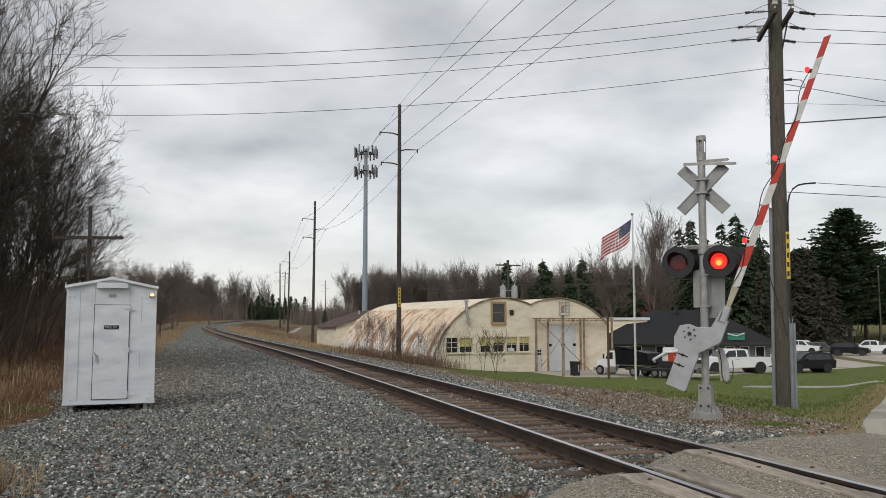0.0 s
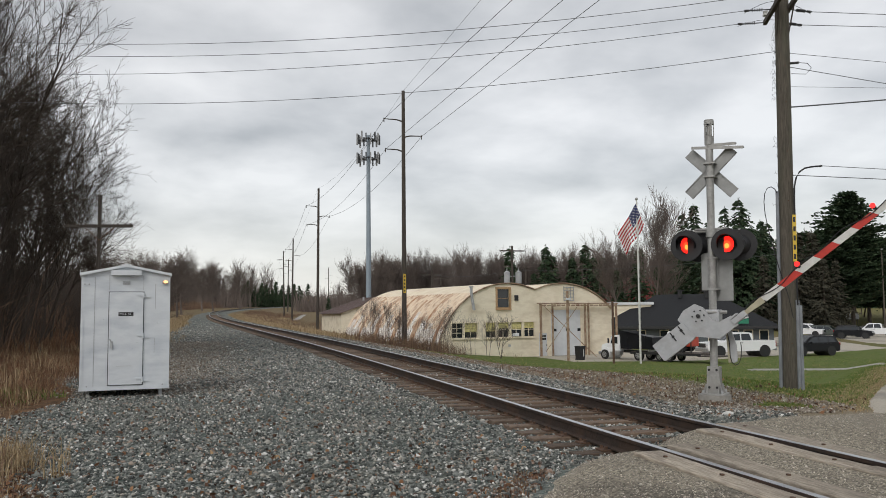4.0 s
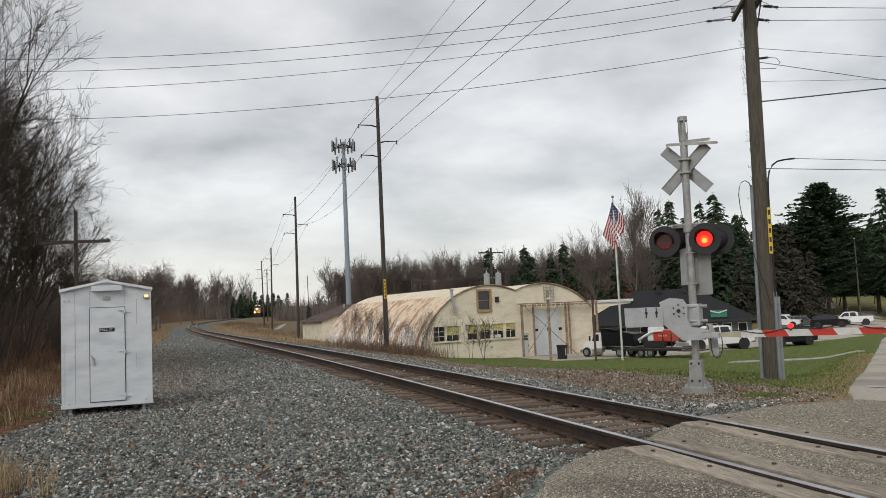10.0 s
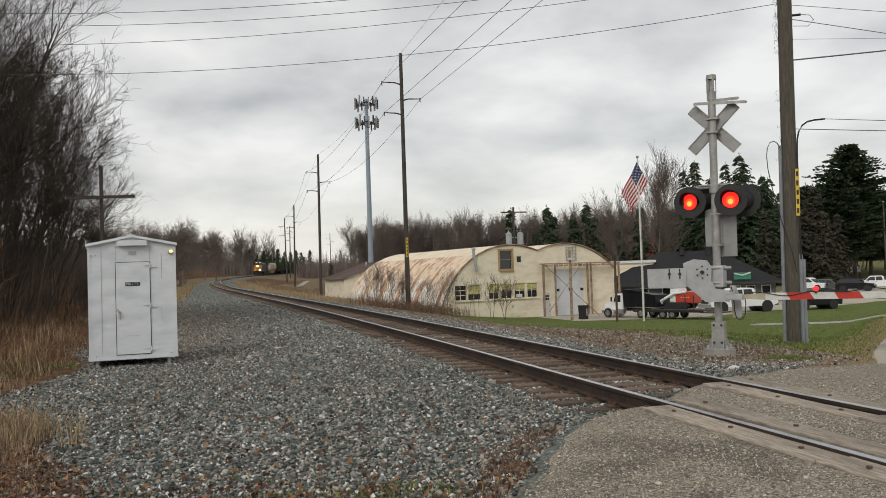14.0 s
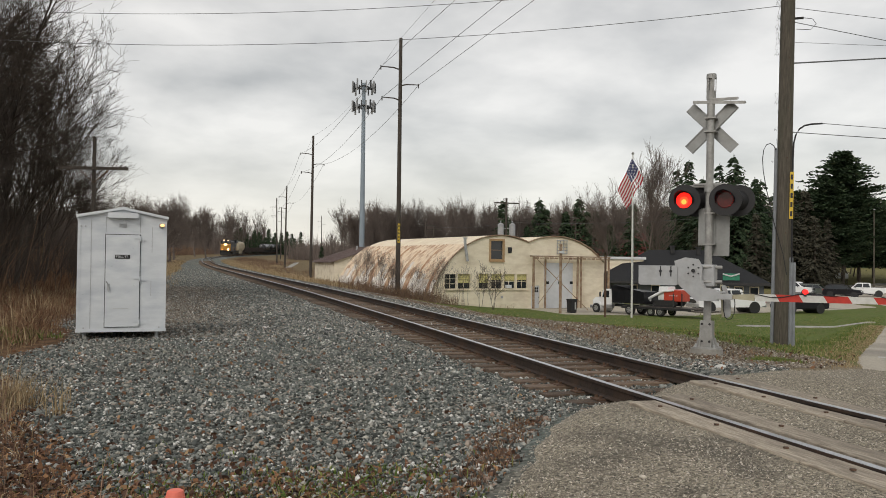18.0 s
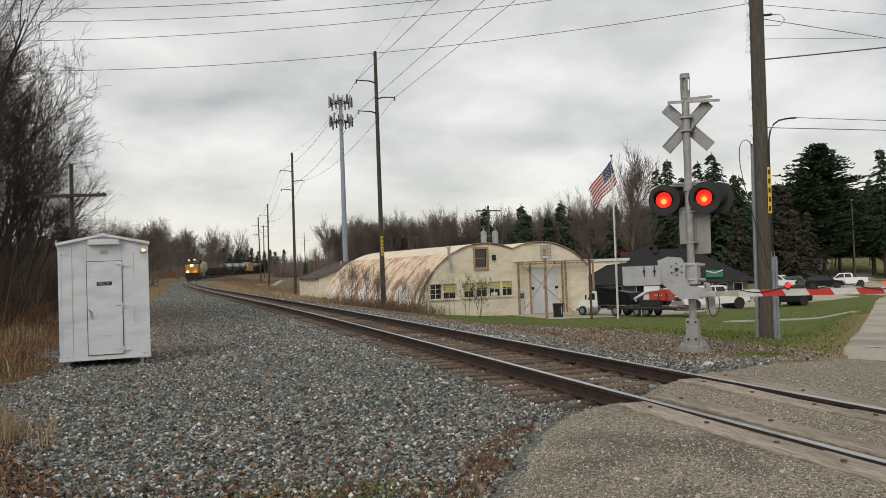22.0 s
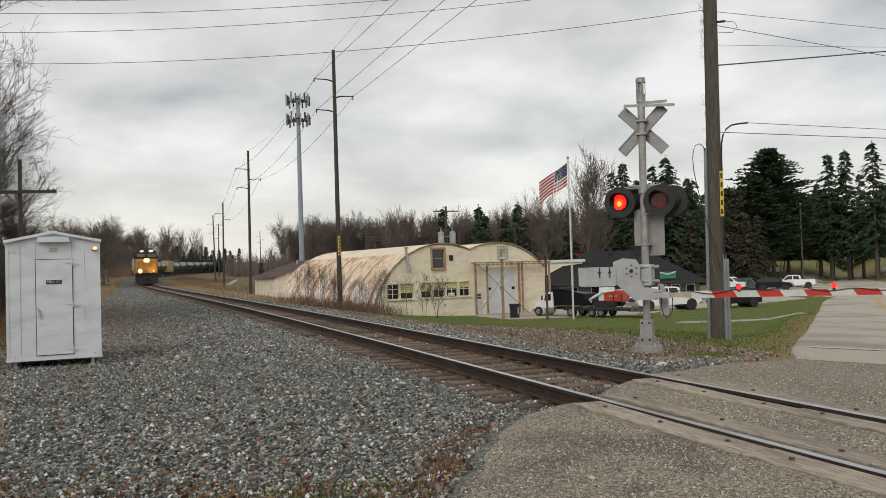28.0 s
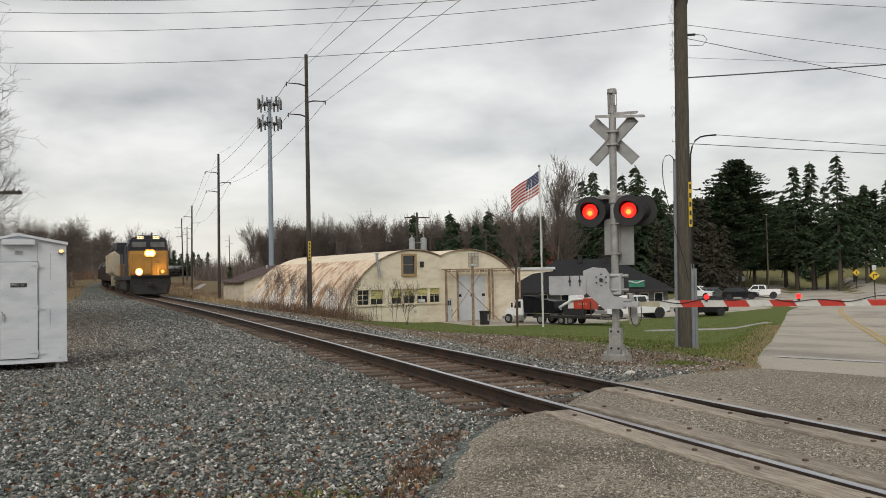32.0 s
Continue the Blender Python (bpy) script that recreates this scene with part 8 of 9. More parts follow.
fp = conifer("pine_tree", 29, 15.0, 4.6, "dark pine at the park edge", "pine", far=True, gap=0.5, low=0.4)
plant(fp, [(98 + 4.0 * j + 3 * math.sin(j * 2.1), 140 - 3.4 * j + 4 * math.cos(j * 1.7), 0.98 + 0.14 * math.sin(j)) for j in range(18)] + [(94, 126, 0.9), (86, 124, 0.9), (106, 122, 0.85), (114, 115, 0.8), (121, 113, 0.8), (79, 126, 0.8)], "dark conifers in the distance", rng)


# ---- stones, grass, brush, leaves: heaps of small pieces ----
nrg = np.random.RandomState(77)


def tops(xs, ys):
    return np.array([ground_z(float(x), float(y)) for x, y in zip(xs, ys)])


def on_road(x, y):
    a, s = road_u(x, y)
    return s < 30 and -7.0 < a < left_edge(s) - 0.1


def stones(name, xs, ys, size, material, label, lift=0.012, zs=None):
    n = len(xs)
    base = np.array([(1, 0, 0), (-1, 0, 0), (0, 1, 0), (0, -1, 0), (0, 0, 1), (0, 0, -1)], float)
    tri = np.array([(0, 2, 4), (2, 1, 4), (1, 3, 4), (3, 0, 4), (2, 0, 5), (1, 2, 5), (3, 1, 5), (0, 3, 5)])
    zs = tops(xs, ys) if zs is None else zs
    sc = size * nrg.lognormal(0, 0.32, (n, 1, 1)) * nrg.uniform(0.55, 1.25, (n, 1, 3))
    sc[:, :, 2] *= 0.72
    v = base[None] * sc + nrg.normal(0, 1, (n, 6, 3)) * sc * 0.22
    a = nrg.uniform(0, 2 * np.pi, n)
    t = nrg.normal(0, 0.35, n)
    ca, sa, ct, st = np.cos(a), np.sin(a), np.cos(t), np.sin(t)
    y1 = v[:, :, 1] * ct[:, None] - v[:, :, 2] * st[:, None]
    z1 = v[:, :, 1] * st[:, None] + v[:, :, 2] * ct[:, None]
    x2 = v[:, :, 0] * ca[:, None] - y1 * sa[:, None]
    y2 = v[:, :, 0] * sa[:, None] + y1 * ca[:, None]
    out = np.stack([x2 + xs[:, None], y2 + ys[:, None], z1 + (zs + lift)[:, None] + nrg.uniform(-0.004, 0.018, n)[:, None]], 2)
    faces = (tri[None] + (np.arange(n) * 6)[:, None, None]).reshape(-1, 3)
    return tagged(fast_mesh(name, out.reshape(-1, 3), faces, material), label, "gravel", kind="stuff")


def blades(name, xs, ys, height, width, material, label, category, lean=0.35, seg=1, lift=0.0):
    """Upright slivers, each leaning its own way."""
    n = len(xs)
    zs = tops(xs, ys) + lift
    a = nrg.uniform(0, 2 * np.pi, n)
    h = height * nrg.lognormal(0, 0.3, n)
    w = width * nrg.uniform(0.6, 1.4, n)
    ln = np.abs(nrg.normal(0, lean, n)) * h
    b = nrg.uniform(0, 2 * np.pi, n)
    p0 = np.stack([xs - np.cos(a) * w, ys - np.sin(a) * w, zs - 0.03], 1)
    p1 = np.stack([xs + np.cos(a) * w, ys + np.sin(a) * w, zs - 0.03], 1)
    mid_ = np.stack([xs + np.cos(b) * ln * 0.4, ys + np.sin(b) * ln * 0.4, zs + h * 0.6], 1)
    m0, m1 = mid_ + (p0 - p1) * 0.33, mid_ - (p0 - p1) * 0.33
    tip = np.stack([xs + np.cos(b) * ln, ys + np.sin(b) * ln, zs + h * nrg.uniform(0.75, 1.0, n)], 1)
    v = np.stack([p0, p1, m1, m0, tip], 1).reshape(-1, 3)
    k = np.arange(n) * 5
    f = np.concatenate([np.stack([k, k + 1, k + 2], 1), np.stack([k, k + 2, k + 3], 1), np.stack([k + 3, k + 2, k + 4], 1)])
    return tagged(fast_mesh(name, v, f, material), label, category, kind="stuff")


# crushed stone over the near apron, thickest by the camera
def apron_points(n, near):
    xs, ys = [], []
    while len(xs) < n:
        y = 1.5 + nrg.exponential(near)
        if y > 60:
            continue
        row = apron(y)
        d = nrg.uniform(row[0] + 0.2, row[-1] - 0.1)
        x = track_x(y) + d
        if on_road(x, y):
            continue
        xs.append(x)
        ys.append(y)
    return np.array(xs), np.array(ys)


sx, sy = apron_points(125000, 9.0)
stones("crushed_stones", sx, sy, 0.0188, M_STONES, "loose grey crushed stones with a few pale ones")
# coarser heap farther along the line, on both sides of the rails
sx, sy = [], []
while len(sx) < 80000:
    y = 17 + nrg.exponential(23)
    if y > 150:
        continue
    row = apron(y)
    sx.append(track_x(y) + nrg.uniform(row[0] + 0.3, row[-1] - 0.1))
    sy.append(y)
stones("far_crushed_stones", np.array(sx), np.array(sy), 0.027, M_STONES, "grey crushed stones along the railway")
# tan dirt and fine gravel beside the hut
n = 20000
sy = nrg.uniform(17.5, 46, n)
sx = nrg.normal(-5.7, 0.95, n)
stones("dirt_patch_stones", sx, sy, 0.02, M_SHOULDER, "tan dirt and fine gravel beside the hut", 0.026)
# gravel shoulder on the far side of the track
n = 26000
sy = 9.5 + 50 * nrg.uniform(0, 1, n) ** 1.6
sx = np.array([track_x(v) for v in sy]) + nrg.uniform(2.2, 6.4, n)
keep = np.array([not on_road(a, c) and road_u(a, c)[0] > left_edge(road_u(a, c)[1]) + 0.1 for a, c in zip(sx, sy)])
stones("shoulder_stones", sx[keep], sy[keep], 0.018, M_SHOULDER, "scattered stones on the bare shoulder")
# pale and dark grit standing out of the worn asphalt
gx_, gy_, gz_ = [], [], []
while len(gx_) < 60000:
    dist = 3.5 + nrg.exponential(4.5)
    ang_ = nrg.uniform(-0.1, 1.35)
    x, y = -4.5 + dist * math.sin(ang_), dist * math.cos(ang_)
    a, s = road_u(x, y)
    if dist > 20 or s > 12 or not -6.8 < a < left_edge(s) - 0.06 or abs(abs(x - CROSS_X) - 0.7525) < 0.45:
        continue
    gx_.append(x)
    gy_.append(y)
    gz_.append(asphalt_top(x, y, left_edge(s) - a))
stones("asphalt_grit", np.array(gx_), np.array(gy_), 0.0062, M_GRIT, "pale tan grit in the worn asphalt", -0.0025, np.array(gz_))
# fallen leaves
n = 2600
lx = np.concatenate([nrg.normal(-4.0, 3.0, n), nrg.uniform(2.5, 9, 260), nrg.normal(-11, 2.2, 3500)])
ly = np.concatenate([2 + nrg.exponential(6, n), nrg.uniform(9.5, 22, 260), nrg.uniform(6, 30, 3500)])
keep = np.array([not on_road(a, c) for a, c in zip(lx, ly)])
lx, ly = lx[keep], ly[keep]
blades("fallen_leaves", lx, ly, 0.016, 0.028, M_LEAVES, "curled brown and russet fallen leaves", "leaves", 2.5, lift=0.035)


def scatter(n, fx):
    pts = [fx() for _ in range(n)]
    pts = [p for p in pts if p is not None]
    return np.array([p[0] for p in pts]), np.array([p[1] for p in pts])


def tufts(count, per, place, spread_=0.12):
    xs, ys = [], []
    for _ in range(count):
        p = place()
        if p is None:
            continue
        for _ in range(per):
            xs.append(p[0] + nrg.normal(0, spread_))
            ys.append(p[1] + nrg.normal(0, spread_))
    return np.array(xs), np.array(ys)


# mown lawn on the right
def lawn():
    y = 12 + abs(nrg.normal(0, 15))
    x = track_x(y) + nrg.uniform(6.2, 36)
    a, s = road_u(x, y)
    if a < left_edge(s) + 0.15 or y > 52:
        return None
    return x, y


gx, gy = scatter(110000, lawn)
blades("lawn", gx, gy, 0.045, 0.011, M_GRASS, "short mown green grass with dry patches", "grass", 0.5)


# straw-coloured tall grass: left verge, along the right of the line, round the foot of the poles
def straw_left():
    y = nrg.uniform(7.5, 60)
    e = apron(y)[0]
    return track_x(y) + e - abs(nrg.normal(0, 1.6)) + 0.2, y


gx, gy = tufts(260, 20, straw_left, 0.14)
blades("straw_grass_verge", gx, gy, 0.15, 0.005, M_STRAW, "tall dry straw grass along the verge", "grass", 0.5)


def straw_right():
    y = nrg.uniform(52, 190)
    return track_x(y) + nrg.uniform(3.2, 5.0) + abs(nrg.normal(0, 3.5)), y


gx, gy = tufts(1100, 22, straw_right, 0.4)
blades("straw_grass_bank", gx, gy, 0.32, 0.016, M_STRAW, "tall dry straw grass along the bank", "grass", 0.4)


def straw_left_far():
    y = nrg.uniform(48, 170)
    return track_x(y) - knots(y, [(48, 7.8), (70, 6.0), (100, 4.6), (170, 4.2)]) - nrg.uniform(0, 2.6), y


gx, gy = tufts(700, 20, straw_left_far, 0.25)
blades("straw_grass_far_verge", gx, gy, 0.26, 0.012, M_STRAW, "dry straw grass beside the far ballast", "grass", 0.4)


# brown brush
def brush_left():
    y = nrg.uniform(9, 70)
    e = apron(y)[0]
    return track_x(y) + e - 1.6 - abs(nrg.normal(0, 4.0)), y


gx, gy = tufts(1500, 26, brush_left, 0.3)
blades("undergrowth_verge", gx, gy, 0.42, 0.006, M_RUSSET, "tangled brown undergrowth below the trees", "brush", 1.0)


def brush_bank():
    y = nrg.uniform(95, 260)
    x = track_x(y) + 6 + abs(nrg.normal(0, 14))
    path = 10 + (y - 150) * 0.142
    return None if y > 140 and -4.5 < x - path < 9 else (x, y)


gx, gy = tufts(800, 20, brush_bank, 0.5)
blades("undergrowth_bank", gx, gy, 0.5, 0.016, M_BRUSH, "brown brush on the inner bank of the bend", "brush", 0.4)


def brush_shop():
    f = nrg.uniform(0, 1)
    return 4.4 + f * 5.2 + nrg.normal(0, 0.6), 54.2 - f * 4.2 + nrg.normal(0, 1.2)


gx, gy = tufts(150, 26, brush_shop, 0.35)
blades("thicket_stems", gx, gy, 0.7, 0.006, M_BRUSH, "brown leafless thicket before the workshop", "brush", 0.35)


def brush_wood():
    u = nrg.uniform(0, 1)
    if u > 0.72:
        return None
    return 27 + u * 104, 198 - u * 66 + nrg.uniform(-22, 20) + (34 if 0.27 < u < 0.66 else 0)


gx, gy = tufts(2600, 16, brush_wood, 1.6)
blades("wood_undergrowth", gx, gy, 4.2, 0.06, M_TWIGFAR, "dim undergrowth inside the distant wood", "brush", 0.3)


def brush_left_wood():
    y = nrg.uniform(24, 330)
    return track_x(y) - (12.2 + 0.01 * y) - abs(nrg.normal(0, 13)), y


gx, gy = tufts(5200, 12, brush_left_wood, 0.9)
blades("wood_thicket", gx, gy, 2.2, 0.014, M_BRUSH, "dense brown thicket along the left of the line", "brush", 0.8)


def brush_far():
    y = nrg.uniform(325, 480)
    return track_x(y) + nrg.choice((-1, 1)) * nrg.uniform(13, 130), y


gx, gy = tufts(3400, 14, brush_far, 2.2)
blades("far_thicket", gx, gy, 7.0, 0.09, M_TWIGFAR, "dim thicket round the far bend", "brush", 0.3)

# saplings in the thicket before the workshop, and one before its windows
sap = tree_model("sapling", 140, 4.2, "thin leafless sapling before the workshop", far=True, spread_=0.34, levels=2, kids=(9, 5), stems=5, twig=0.005, up=0.6, base_r=0.016)
sap_places = [(10.9, 49.9, 0.55)]
for j in range(17):
    f = r2.uniform(0, 1)
    sap_places.append((4.6 + f * 4.8, 54.6 - f * 4.2 + r2.uniform(-1.2, 1.2), r2.uniform(0.36, 0.66)))
plant(sap, sap_places, "saplings before the workshop", rng)
shrub = tree_model("bare_shrub", 150, 2.6, "leafless brown shrub on the verge", spread_=0.7, levels=2, kids=(12, 8), stems=5, twig=0.006, up=0.4, base_r=0.018)
plant(shrub, [(12.25, 49.5, 0.95)] + [(-9.2 - r2.uniform(0, 4.5), 9 + 1.3 * j + r2.uniform(-1, 1), r2.uniform(0.5, 1.0)) for j in range(22)] + [(-11.8 - 0.03 * j - r2.uniform(0, 8), 24 + 1.1 * j, r2.uniform(0.9, 1.6)) for j in range(70)], "shrubs on the verge", rng)


# weeds: a mat by the signal footing and low tufts near the camera
def weeds():
    c = nrg.randint(0, 2) if nrg.uniform() < 0.6 else nrg.randint(2, 8)
    p = ((4.95, 12.2, 0.2, 0.12), (4.9, 12.15, 0.14, 0.1), (-3.6, 5.2, 0.5, 0.25), (-4.4, 4.6, 0.6, 0.2), (-6.6, 6.6, 0.4, 0.25), (-5.6, 4.8, 0.6, 0.2), (4.65, 12.05, 0.12, 0.1), (-3.3, 6.0, 0.4, 0.25))[c]
    return p[0] + nrg.normal(0, p[2]), p[1] + nrg.normal(0, p[3])


gx, gy = tufts(420, 12, weeds, 0.06)
blades("weeds", gx, gy, 0.055, 0.009, M_GRASS, "low green weeds in the gravel", "weeds", 0.9)


# dry tan border of the lawn along the road and the shoulder
def dry_border():
    s = nrg.uniform(12.5, 42)
    x, y = road_point(left_edge(s) + 0.1 + abs(nrg.normal(0, 0.3)), s)
    return x, y


gx, gy = tufts(1000, 12, dry_border, 0.25)
blades("dry_border_grass", gx, gy, 0.03, 0.008, M_STRAW, "short dry tan grass along the road edge", "grass", 0.9)


def dry_shoulder():
    y = nrg.uniform(12.5, 50)
    x = track_x(y) + 6.6 + nrg.normal(0, 0.9)
    a, s = road_u(x, y)
    return None if a < left_edge(s) + 0.1 else (x, y)


gx, gy = tufts(600, 12, dry_shoulder, 0.2)
blades("dry_shoulder_grass", gx, gy, 0.022, 0.007, M_STRAW, "short dry tan grass between shoulder and lawn", "grass", 0.9)


# damp leaves and dark crumbs gathered along the asphalt's rim
def rim():
    s = nrg.uniform(0.6, 4.6)
    return road_point(left_edge(s) + 0.02 + abs(nrg.normal(0, 0.16)), s)


gx, gy = tufts(110, 4, rim, 0.06)
blades("rim_leaves", gx, gy, 0.014, 0.018, M_LEAVES, "damp brown leaves along the asphalt rim", "leaves", 2.0, lift=0.03)
gx, gy = tufts(200, 7, rim, 0.06)
blades("rim_weeds", gx, gy, 0.035, 0.006, M_BRUSH, "low brown weeds along the asphalt rim", "weeds", 0.9, lift=0.02)


# straw clumps, dead weeds and leaf litter on the near left edge of the gravel
def near_left():
    y = nrg.uniform(5.2, 11.3)
    return -5.75 - 0.34 * (y - 7.1) - abs(nrg.normal(0, 0.7)), y


def near_clump():
    a = nrg.uniform(0, 6.28)
    r = abs(nrg.normal(0, 0.42))
    return -6.62 + r * math.cos(a), 9.7 + 1.5 * r * math.sin(a)


gx, gy = tufts(45, 12, near_left, 0.08)
blades("straw_clumps", gx, gy, 0.13, 0.004, M_STRAW, "dry straw clumps at the gravel edge", "grass", 0.7)
gx, gy = tufts(60, 16, near_clump, 0.07)
blades("straw_tussock", gx, gy, 0.27, 0.004, M_STRAW, "tall straw tussock at the gravel edge", "grass", 0.55)
gx, gy = tufts(1000, 8, near_left, 0.17)
blades("litter_edge", gx, gy, 0.03, 0.026, M_LEAVES, "russet leaf litter at the gravel edge", "leaves", 1.8, lift=0.02)
gx, gy = tufts(60, 5, near_left, 0.12)
blades("dead_weeds", gx, gy, 0.5, 0.003, M_BRUSH, "thin dark dead weed stems", "weeds", 0.45)


# wet leaves and mud on the gravel by the road's corner and the cone
def corner_litter():
    return nrg.normal(-4.4, 0.9), nrg.normal(5.6, 0.55)


gx, gy = tufts(420, 6, corner_litter, 0.09)
keep = np.array([not on_road(a, c) for a, c in zip(gx, gy)])
blades("corner_leaves", gx[keep], gy[keep], 0.022, 0.02, M_LEAVES, "russet leaves and crumbs on the gravel", "leaves", 1.9, lift=0.025)
gx, gy = tufts(260, 10, corner_litter, 0.07)
keep = np.array([not on_road(a, c) for a, c in zip(gx, gy)])
blades("corner_moss", gx[keep], gy[keep], 0.03, 0.006, M_GRASS, "low mossy green tufts on the gravel", "weeds", 1.0, lift=0.015)


# brown rubbish and low weeds on the shoulder beyond the track
def shoulder_mat():
    y = nrg.uniform(11.5, 46)
    x = track_x(y) + 3.2 + abs(nrg.normal(0, 1.9))
    a, s_ = road_u(x, y)
    return None if a < left_edge(s_) + 0.1 or x > track_x(y) + 7.6 else (x, y)


gx, gy = tufts(220, 7, shoulder_mat, 0.16)
blades("shoulder_litter", gx, gy, 0.03, 0.014, M_LEAVES, "brown dead leaves on the bare shoulder", "leaves", 1.8, lift=0.02)
gx, gy = tufts(90, 14, shoulder_mat, 0.1)
blades("shoulder_weeds", gx, gy, 0.08, 0.007, M_RUSSET, "low brown dead weeds on the shoulder", "weeds", 0.8)


# tan straw strip beside the far ballast, seen past the hut
def straw_strip():
    y = nrg.uniform(24, 60)
    return -7.2 - 0.02 * y + nrg.normal(0, 0.55), y


gx, gy = tufts(420, 24, straw_strip, 0.2)
blades("straw_strip", gx, gy, 0.2, 0.007, M_STRAW, "matted tan straw beside the gravel", "grass", 1.0)


# tall straw and russet bracken behind and beside the hut
def bracken():
    y = nrg.uniform(16.2, 34)
    return -7.6 - 0.06 * (y - 16) - abs(nrg.normal(0, 2.4)), y


gx, gy = tufts(900, 20, bracken, 0.2)
blades("bracken", gx, gy, 0.24, 0.006, M_RUSSET, "russet bracken and dead weeds beside the hut", "brush", 0.9)
gx, gy = tufts(70, 16, bracken, 0.12)
blades("straw_bracken", gx, gy, 0.42, 0.006, M_STRAW, "tall straw grass beside the hut", "grass", 0.5)
gx, gy = tufts(60, 14, lambda: (-8.4 + nrg.normal(0, 0.35), 17.6 + nrg.normal(0, 0.5)), 0.1)
blades("verge_weeds", gx, gy, 0.14, 0.014, M_GRASS, "green weeds in the litter beside the hut", "weeds", 0.8)


# ---- what moves ----
FLIP0, FLIP = 8.41, 0.618


# the train's path: distance along the track for each y, and back
ALONG = [0.0]
for _k in range(1, 1290):
    ALONG.append(ALONG[-1] + math.sqrt(1 + (TRACK_X[_k] - TRACK_X[_k - 1]) ** 2))
ALONG_AT_END = ALONG[70]
SPEED = 13.5


def y_at(s):
    return float(np.interp(s, ALONG, range(len(ALONG))))


def car_pose(s, length):
    """A car whose front coupler is s along the track: it spans its two bogies."""
    a, c = y_at(s + 2.4), y_at(s + length - 2.4)
    p = Vector((track_x(a), a, track_z(a)))
    q = Vector((track_x(c), c, track_z(c)))
    d = (q - p).normalized()
    o = p - d * 2.4
    yaw = -math.degrees(math.atan2(d.x, d.y))
    return pose(o.x, o.y, o.z, math.degrees(math.asin(d.z)), 0, yaw)


def gate_angle(t):
    return knots(t, [(0, 68.8), (0.5, 65.0), (1, 61), (2, 53.3), (3, 46.7), (3.5, 42.7), (5.5, 23), (6, 17.8), (6.5, 12.5), (7, 6.8), (7.5, 3.2), (8, 1.5), (8.5, 0.6), (9, 0)])


def flag_state(t):
    """How far the flag droops from level, in degrees, over time."""
    return knots(t, [(0, 32), (1, 36), (2, 46), (3, 48), (3.5, 50), (5.5, 70), (6, 72), (7, 76), (8, 60), (8.5, 66), (9, 72), (10, 66), (11, 62), (12, 58), (13, 54), (14, 58), (14.5, 55), (16.5, 60), (17, 64), (18, 62), (19, 58), (20, 54), (21, 60), (22, 48), (23, 38), (24, 40), (26.5, 36), (27, 34), (28, 33), (29, 35), (30, 34), (31, 35), (32, 34)])


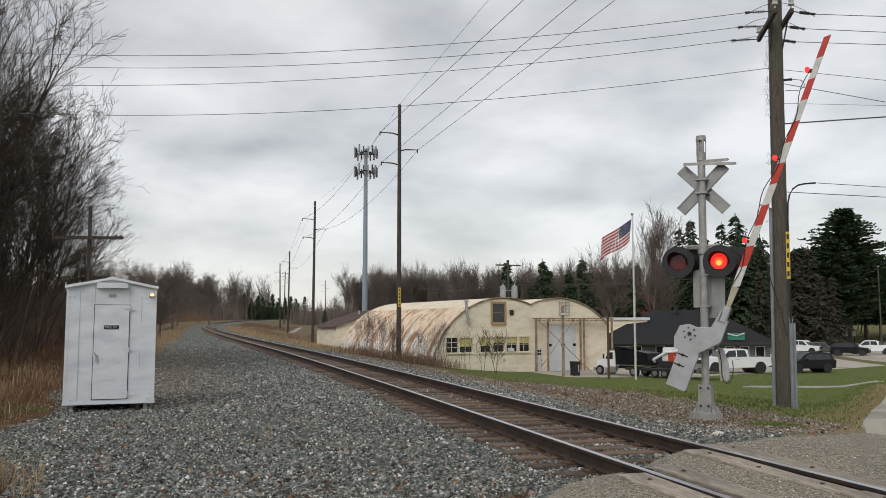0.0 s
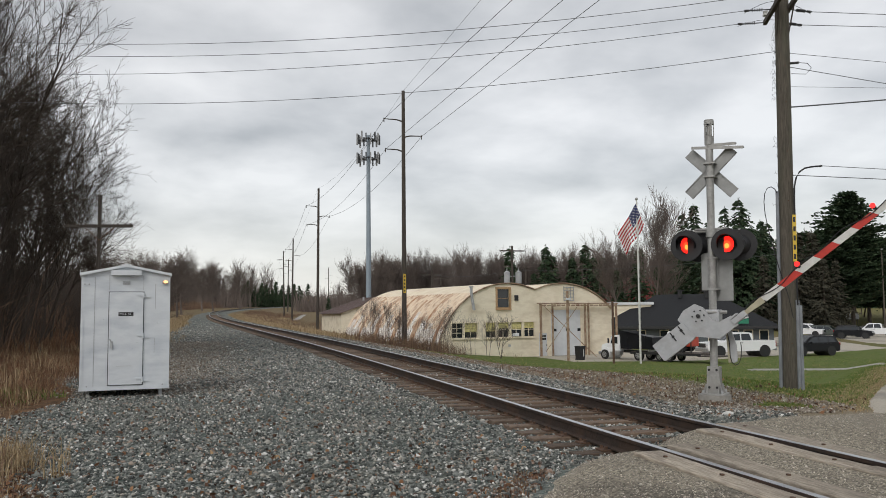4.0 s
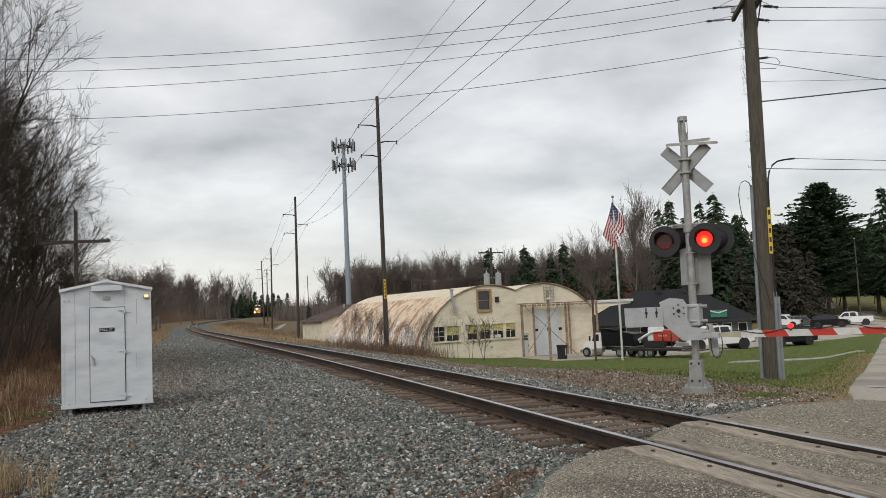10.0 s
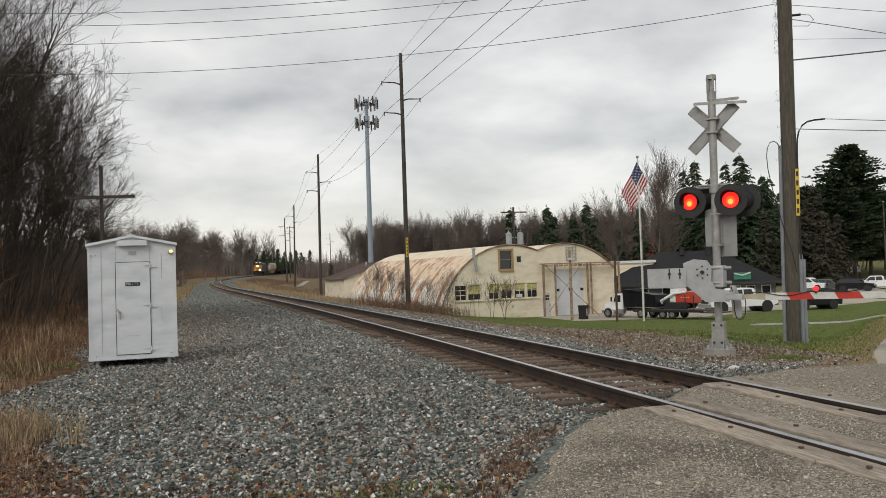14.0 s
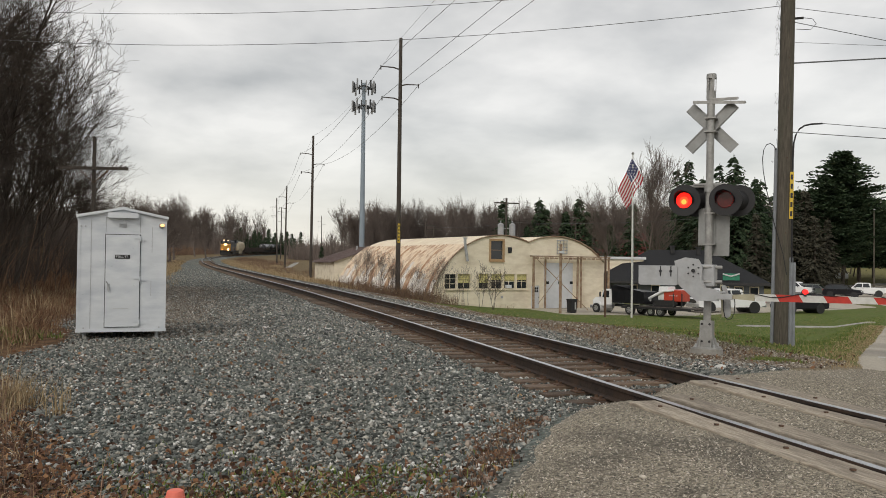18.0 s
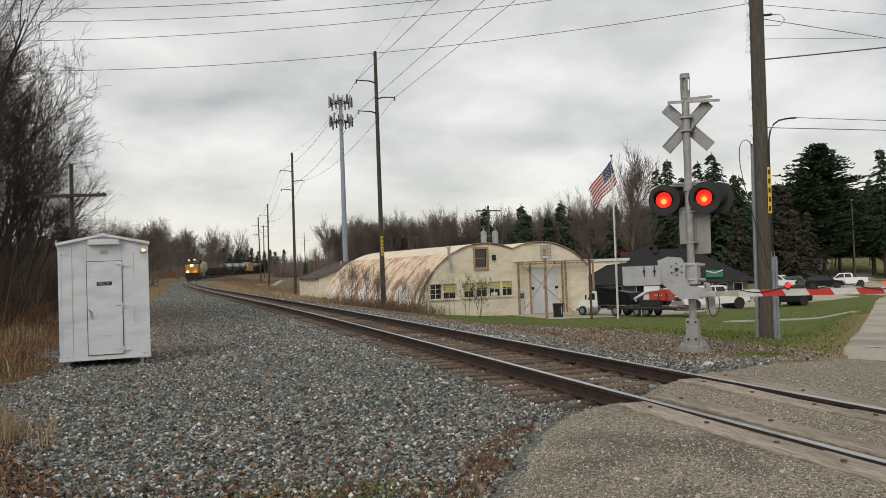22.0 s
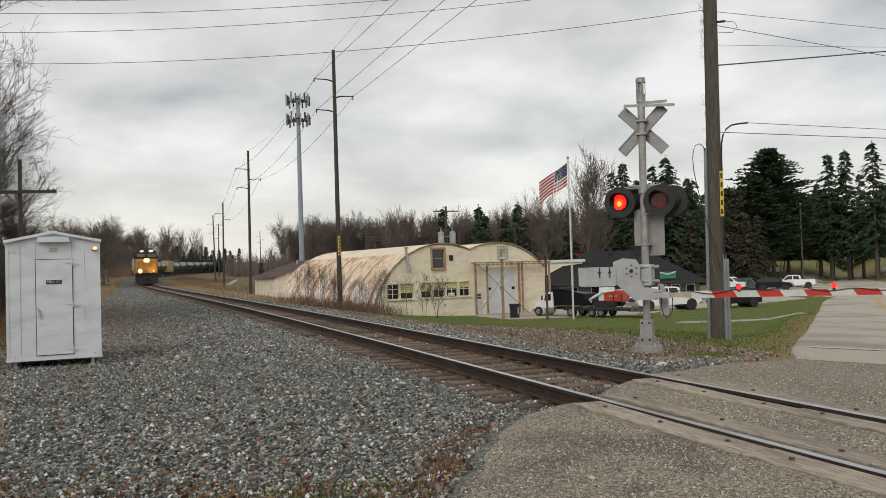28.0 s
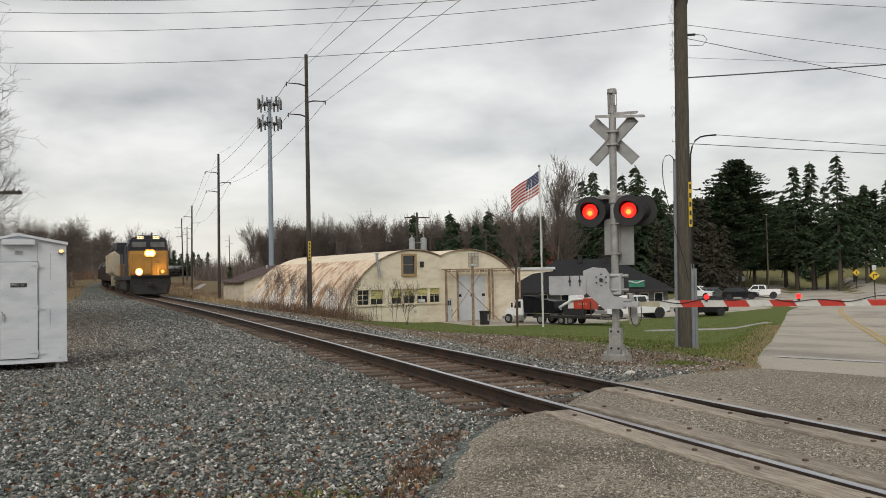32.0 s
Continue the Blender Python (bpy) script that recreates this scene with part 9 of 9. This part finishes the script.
def flag_rows(k):
    """Poses of one cloth panel: the panels hinge on one another from the pole outwards."""
    rows = []
    w = FLAG_L / FLAG_N
    t = 0.0
    while t <= 32.001:
        f = flag_state(t)
        p = Vector((-0.06, 0, 0))
        m = None
        for i in range(k + 1):
            droop = (f - 38) * (1.15 if f > 38 else 1.0) + 4 * math.sin(i * 0.6 - t * 3.1)
            ripple = (14 + 0.25 * f) * math.sin(i * 0.95 - t * 5.2) * (0.35 + 0.65 * i / FLAG_N)
            turn = Matrix.Rotation(radians(-22 - max(0, f - 45) * 1.1 + ripple), 4, "Z") @ Matrix.Rotation(radians(-droop), 4, "Y")
            m = Matrix.Translation(p) @ turn
            p = m @ Vector((-w * 0.79, 0, -w * 0.613))
        rows.append((t, m))
        t += 0.25
    return rows


def motions():
    # the gate comes down
    rows = []
    t = 0.0
    while t <= 9.01:
        rows.append((t, PIVOT @ pose(0, 0, 0, 0, -gate_angle(t), 0)))
        t += 0.25
    rows.append((32.0, PIVOT))
    walk(gate, rows)
    # the train comes on at an even pace
    for car, back, ln in train:
        rows = []
        for k in range(33):
            rows.append((float(k), car_pose(ALONG_AT_END + SPEED * (32 - k) + back, ln)))
        walk(car, rows)
    # the ditch lights brighten in turn: added discs turn a bright or a dim face forward
    for q, x in ditch_lights:
        base = pose(x, 0.36, 1.85)
        ang = 180.0 if x < 0 else 0.0
        rows, t = [(0.0, base @ pose(0, 0, 0, 0, 0, ang))], 0.275
        while t < 31.3:
            for i in range(4):
                rows.append((t + 0.02 * i, base @ pose(0, 0, 0, 0, 0, ang + 60.0 * i)))
            ang = (ang + 180.0) % 360.0
            t += 0.53
        rows.append((32.0, base @ pose(0, 0, 0, 0, 0, ang)))
        walk(q, rows)
    for k, panel in enumerate(flag_panels):
        walk(panel, flag_rows(k))
    # the lamps flash in turn: each added lens disc turns its lit face out and back
    for lens, odd in ((lens_left, 1), (lens_right, 0)):
        base = pose(0, -0.15, 0)
        k = int((0 - FLIP0) / FLIP) - 1
        keys, ang = [], 0.0
        keys.append((0.0, 0.0 if (k + 1) % 2 == odd else 180.0))
        while FLIP0 + k * FLIP < 32:
            tt = FLIP0 + k * FLIP
            on = (k % 2 == odd)
            a, st = (tt - 0.115, 0.02) if on else (tt + 0.112, 0.012)
            seq = (180.0, 180.0, 120.0, 60.0, 0.0, 0.0) if on else (0.0, 0.0, -60.0, -120.0, -180.0, -180.0)
            for i, v in enumerate(seq):
                if 0.02 < a + (i - 1) * st < 31.995:
                    keys.append((a + (i - 1) * st, v))
            k += 1
        first = keys[1][1] if len(keys) > 1 else 0.0
        keys[0] = (0.0, first)
        last = keys[-1][1]
        keys.append((32.0, last))
        walk(lens, [(t, base @ pose(0, 0, 0, 0, 0, v)) for t, v in keys])


motions()
